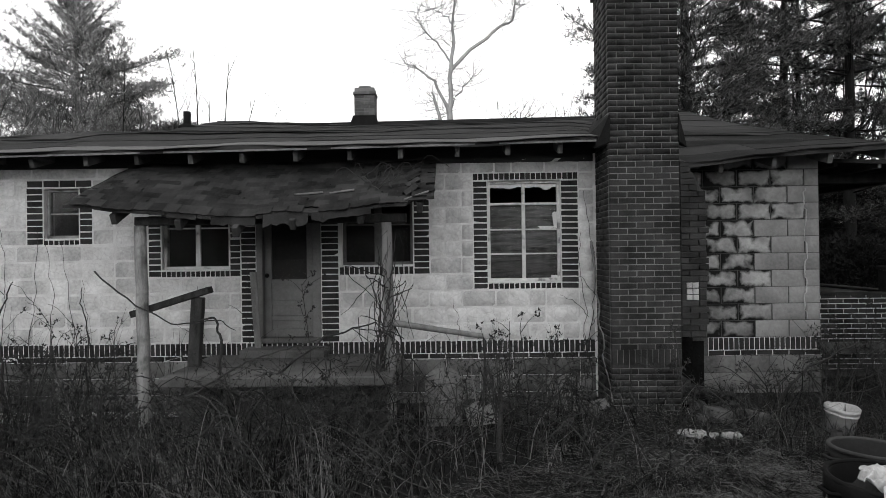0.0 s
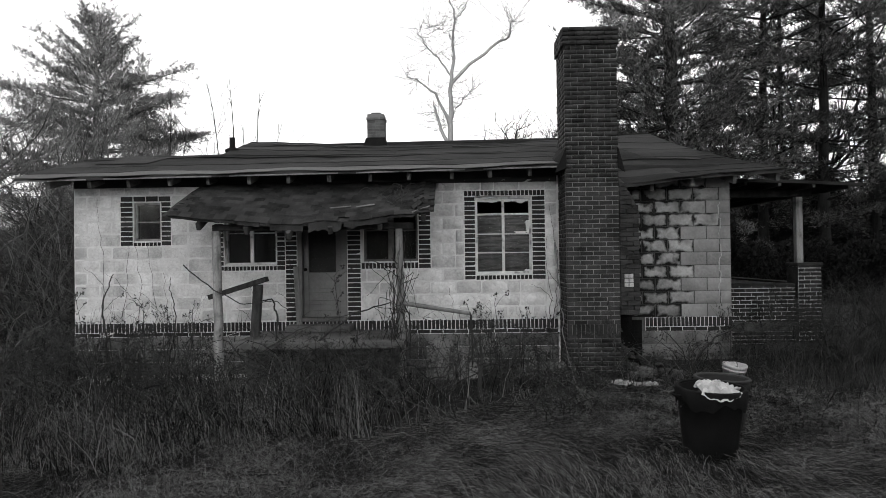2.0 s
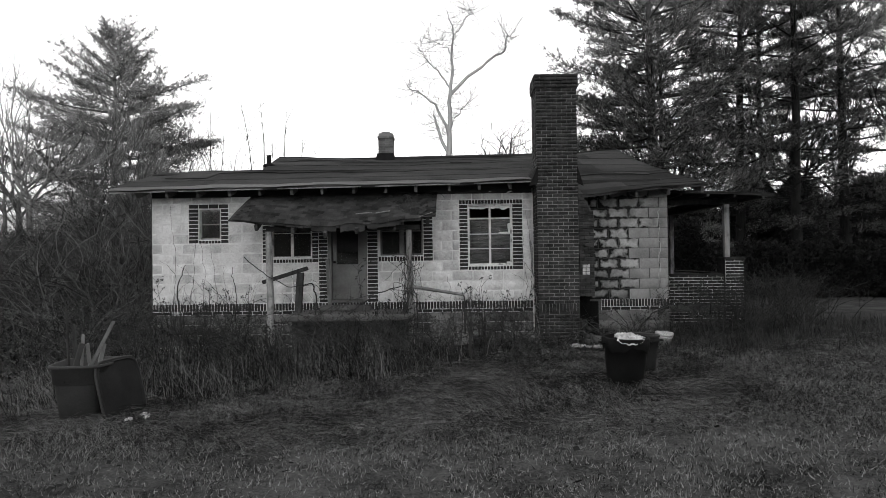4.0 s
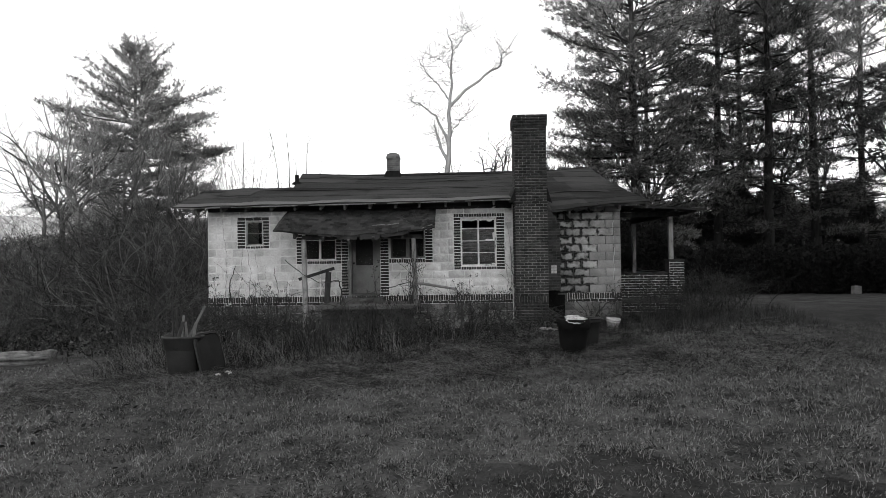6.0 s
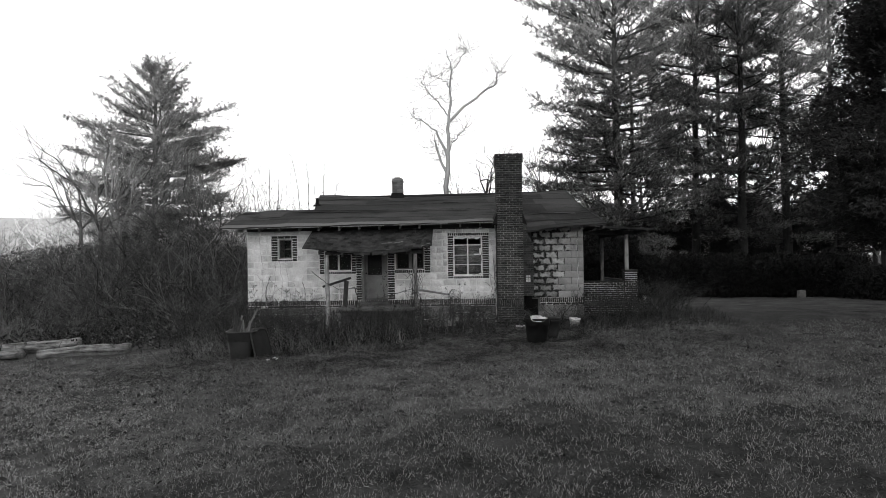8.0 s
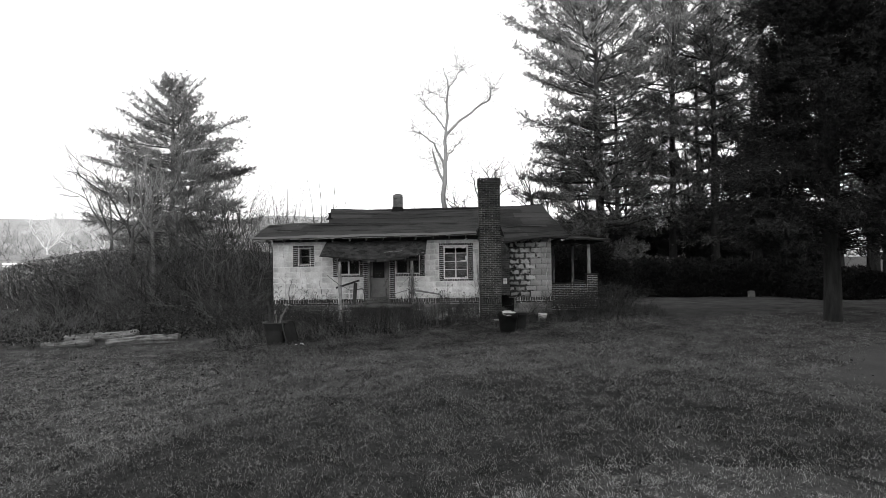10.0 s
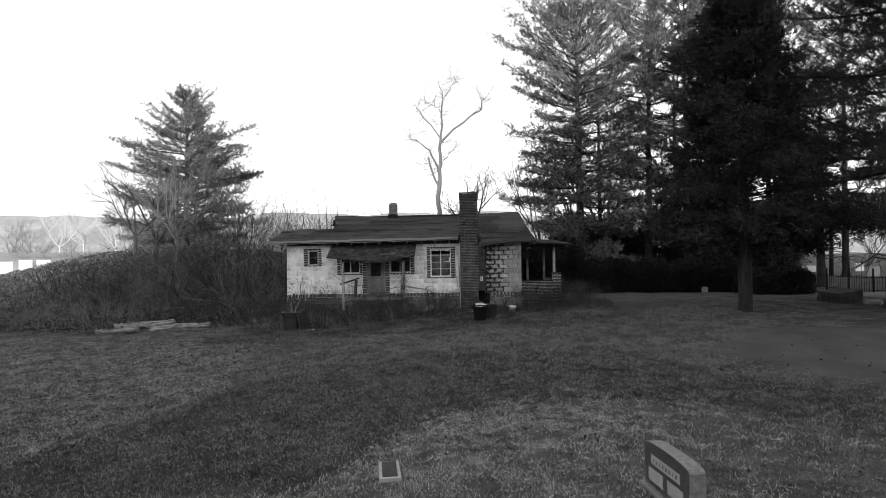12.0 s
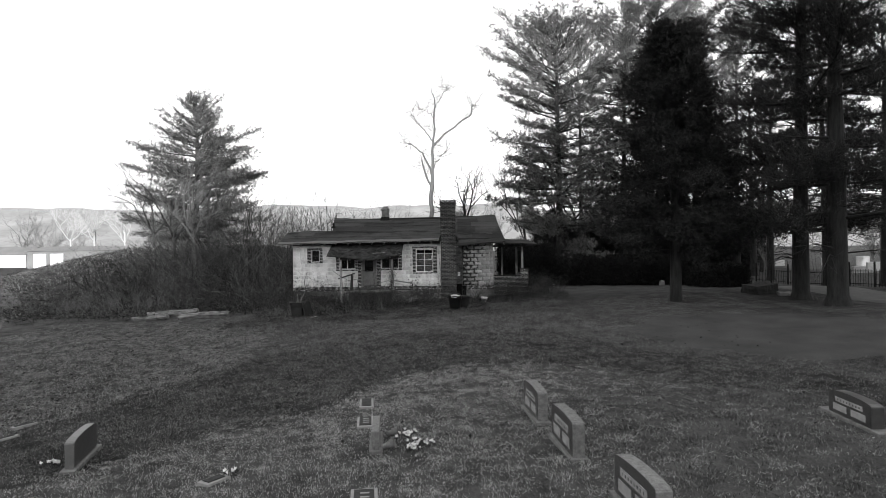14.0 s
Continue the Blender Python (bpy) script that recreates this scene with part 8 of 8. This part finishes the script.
# a smear of pale mortar down an old crack
bm = bmesh.new()
zs = np.linspace(0.92, 2.50, 60)
g = np.random.default_rng(83)
mid_ = np.cumsum(g.normal(0, 0.004, 60))
mid_ = 4.37 + mid_ - np.linspace(mid_[0], mid_[-1], 60) + 0.012 * np.sign(np.sin(zs * 15.4))
wd = np.clip(0.003 + 0.006 * g.random(60) + 0.003 * np.sin(zs * 5 + 1), 0.0015, 0.012)
L_ = [bm.verts.new((m_ - w_, -0.034, z)) for m_, w_, z in zip(mid_, wd, zs)]
R_ = [bm.verts.new((m_ + w_, -0.034, z)) for m_, w_, z in zip(mid_, wd, zs)]
for i in range(59):
    bm.faces.new([L_[i], R_[i], R_[i + 1], L_[i + 1]])
thicken(bm, 0.004)
part("mortar_smear", bm, M_SMEAR, wall_sooty, "pale mortar smeared down a crack")


def soldiers(x0, x1, z0, z1, parent, pitch=0.0625, y=-0.006, mat=None):
    n = max(1, round((x1 - x0) / pitch))
    p = (x1 - x0) / n
    for i in range(n):
        piece("brick", p - 0.011, z1 - z0 - 0.010, 0.05, mat or M_BRICK, parent, x0 + p * (i + 0.5), y, (z0 + z1) / 2)


def column(x0, x1, z0, z1, parent, pitch=0.074, y=-0.006, mat=None):
    n = max(1, round((z1 - z0) / pitch))
    p = (z1 - z0) / n
    for i in range(n):
        piece("brick", x1 - x0 - 0.006, p - 0.013, 0.05, mat or M_BRICK, parent, (x0 + x1) / 2, y, z0 + p * (i + 0.5))


soldiers(XL, 1.835, 0.545, BAND, wall_front)
soldiers(XL, 1.835, 0.478, 0.545, wall_front, 0.2032)
soldiers(3.2, XR, 0.545, BAND, wall_sooty)
soldiers(3.2, XR, 0.478, 0.545, wall_sooty, 0.2032)
boxpart("mortar_bed", 3.2, XR - 0.004, 0.0, 0.003, 0.48, BAND - 0.002, M_MORTAR, wall_sooty, bevel=0)
# no real hollow: a flat black panel gives its darkness
boxpart("burnt_hollow", 2.94, 3.14, -0.02, 0.003, 0.02, 0.66, M_SOOT_HOLEDARK, wall_sooty, "flat black panel for the dark sooty hollow where blocks have fallen", bevel=0)
# window and door surrounds
column(-5.123, -4.925, 1.93, 2.63, wall_front)
column(-4.468, -4.312, 1.93, 2.63, wall_front)
soldiers(-5.123, -4.312, 2.635, 2.725, wall_front, 0.20)
soldiers(-4.92, -4.472, 1.925, 1.99, wall_front)
column(-3.62, -3.468, 1.515, 2.73, wall_front)
soldiers(-3.465, -2.62, 1.512, 1.588, wall_front)
column(-2.615, -2.49, 1.515, 2.73, wall_front)
column(-2.48, -2.30, BAND, 2.73, wall_front)
column(-1.495, -1.285, BAND, 2.73, wall_front)
soldiers(-1.275, -0.365, 1.515, 1.615, wall_front)
column(-0.36, -0.17, 1.515, 2.73, wall_front)
column(0.370, 0.540, 1.32, 2.64, wall_front)
column(1.440, 1.645, 1.32, 2.64, wall_front)
soldiers(0.366, 1.647, 2.648, 2.737, wall_front)
soldiers(0.545, 1.436, 1.318, 1.394, wall_front)

# chimney bricks: those of the lower front are single parts, the rest one joined part
BH = 0.0677


def joined_bricks(heap, x0, x1, y0, y1, z0, z1):
    heap.add([(x, y, z) for x in (x0, x1) for y in (y0, y1) for z in (z0, z1)], [(0, 1, 3, 2), (4, 6, 7, 5), (0, 4, 5, 1), (2, 3, 7, 6), (0, 2, 6, 4), (1, 5, 7, 3)])


rest = Heap()
zc, k = -0.35, 0
while zc < CHTOP - 0.02:
    cap = zc > CHTOP - 0.25
    o = 0.028 if cap else 0.0
    x0, x1 = CHX0 - o, CHX1 + o
    pitch = (x1 - x0) / 4
    cuts = [x0] + [x0 + pitch * (i + (0.5 if k % 2 else 1)) for i in range(4)]
    cuts = [c for c in cuts if c < x1 - 0.02] + [x1]
    wide = 0.40 < zc < 2.72
    band = 0.50 < zc + BH / 2 < 0.68
    for a, b in zip(cuts, cuts[1:]):
        if band:
            continue
        if cap and zc > CHTOP - 0.09 and random.random() < 0.18:
            continue
        if wide:
            piece("brick", b - a - 0.010, BH - 0.010, 0.06, M_BRICK, chimney, (a + b) / 2, CHY - o, zc + BH / 2)
        else:
            j = random.uniform(-0.003, 0.003)
            joined_bricks(rest, a + 0.005, b - 0.005, CHY - o + j, CHY - o + 0.08, zc + 0.005, zc + BH - 0.005)
    # flank facing west
    d0, d1 = CHY - o, -0.004 + o
    dp = 0.2032
    cuts = [d0 + 0.082] + [d0 + dp * (i + (1 if k % 2 else 0.5)) for i in range(1, 4)]
    cuts = [c for c in cuts if c < d1 - 0.03] + [d1]
    for a, b in zip(cuts, cuts[1:]):
        for xa, xb in ((x0 + random.uniform(-0.003, 0.003), x0 + 0.09), (x1 - 0.09, x1)):
            joined_bricks(rest, xa, xb, a + 0.005, b - 0.005, zc + 0.005, zc + BH - 0.005)
    # the wider foot
    top_x = 2.93 if zc < 2.3 else np.interp(zc, (2.3, 2.75), (2.93, 2.68))
    if zc < 2.70:
        c0 = CHX1 + (0.10 if k % 2 else 0.0)
        cuts = [CHX1 + 0.002] + [c for c in ((CHX1 + 0.06, CHX1 + 0.13, CHX1 + 0.20) if 1.17 < zc < 1.37 else (CHX1 + 0.10 if k % 2 else CHX1 + 0.20,)) if c < top_x - 0.05] + [top_x + random.uniform(-0.02, 0.03)]
        for a, b in zip(cuts, cuts[1:]):
            if -0.02 < zc < 0.77 and (a < 2.80 or zc < 0.70 or random.random() < 0.4):
                continue
            white = 1.17 < zc < 1.37 and 2.69 < a < 2.80
            if b - a < 0.03:
                continue
            if wide:
                piece("brick", b - a - 0.010, BH - 0.010, 0.06, M_WHITEBRICK if white else M_BRICK, chimney, (a + b) / 2, CHY + 0.006, zc + BH / 2)
            else:
                joined_bricks(rest, a + 0.005, b - 0.005, CHY + 0.006, CHY + 0.08, zc + 0.005, zc + BH - 0.005)
    zc += BH
    k += 1
soldiers(CHX0, CHX1, 0.495, 0.675, chimney, 0.0625, CHY - 0.004)
rest.make("brickwork", M_CHIMBRICK, chimney, "dark bricks of the upper shaft and flanks", "stuff")

# flue stack bricks
zc, k = 4.44, 0
while zc < 5.12:
    o = 0.02 if zc > 4.95 else 0.0
    if zc > 5.04:
        o = -0.09
    x0, x1 = SX0 - o, SX1 + o
    mid = (x0 + x1) / 2 + (0.0 if k % 2 else 0.10)
    for a, b in ((x0, mid), (mid, x1)) if o >= 0 else ((x0, x1),):
        piece("brick", b - a - 0.010, BH - 0.009, 0.08, M_STACKBRICK, stack, (a + b) / 2, SY - o, zc + BH / 2)
    for xx, tn in ((x0, -90), (x1, 90)):
        ob = piece("brick", 0.30, BH - 0.009, 0.06, M_STACKBRICK, stack, xx, SY + 0.24, zc + BH / 2, radians(tn))
    zc += BH
    k += 1

# side porch bricks
zc, k = -0.206, 0
while zc < 1.10:
    x, off = XR + 0.006, (0.10 if k % 2 else 0.0)
    cuts = [x] + [x + 0.2032 * (i + 1) - off for i in range(8)]
    cuts = [c for c in cuts if c < 6.0] + [6.03]
    for a, b in zip(cuts, cuts[1:]):
        if b - a > 0.03:
            piece("brick", b - a - 0.012, BH - 0.012, 0.05, M_BRICK, low_wall, (a + b) / 2, 0.878, zc + BH / 2)
    zc += BH
    k += 1
zc, k = -0.206, 0
while zc < 1.43:
    m = 6.035 + (0.10 if k % 2 else 0.20)
    for a, b in ((6.035, m), (m, m + 0.2), (m + 0.2, 6.425)):
        if b - a > 0.03:
            piece("brick", b - a - 0.012, BH - 0.012, 0.05, M_BRICK, pier, (a + b) / 2, 0.788, zc + BH / 2)
    zc += BH
    k += 1
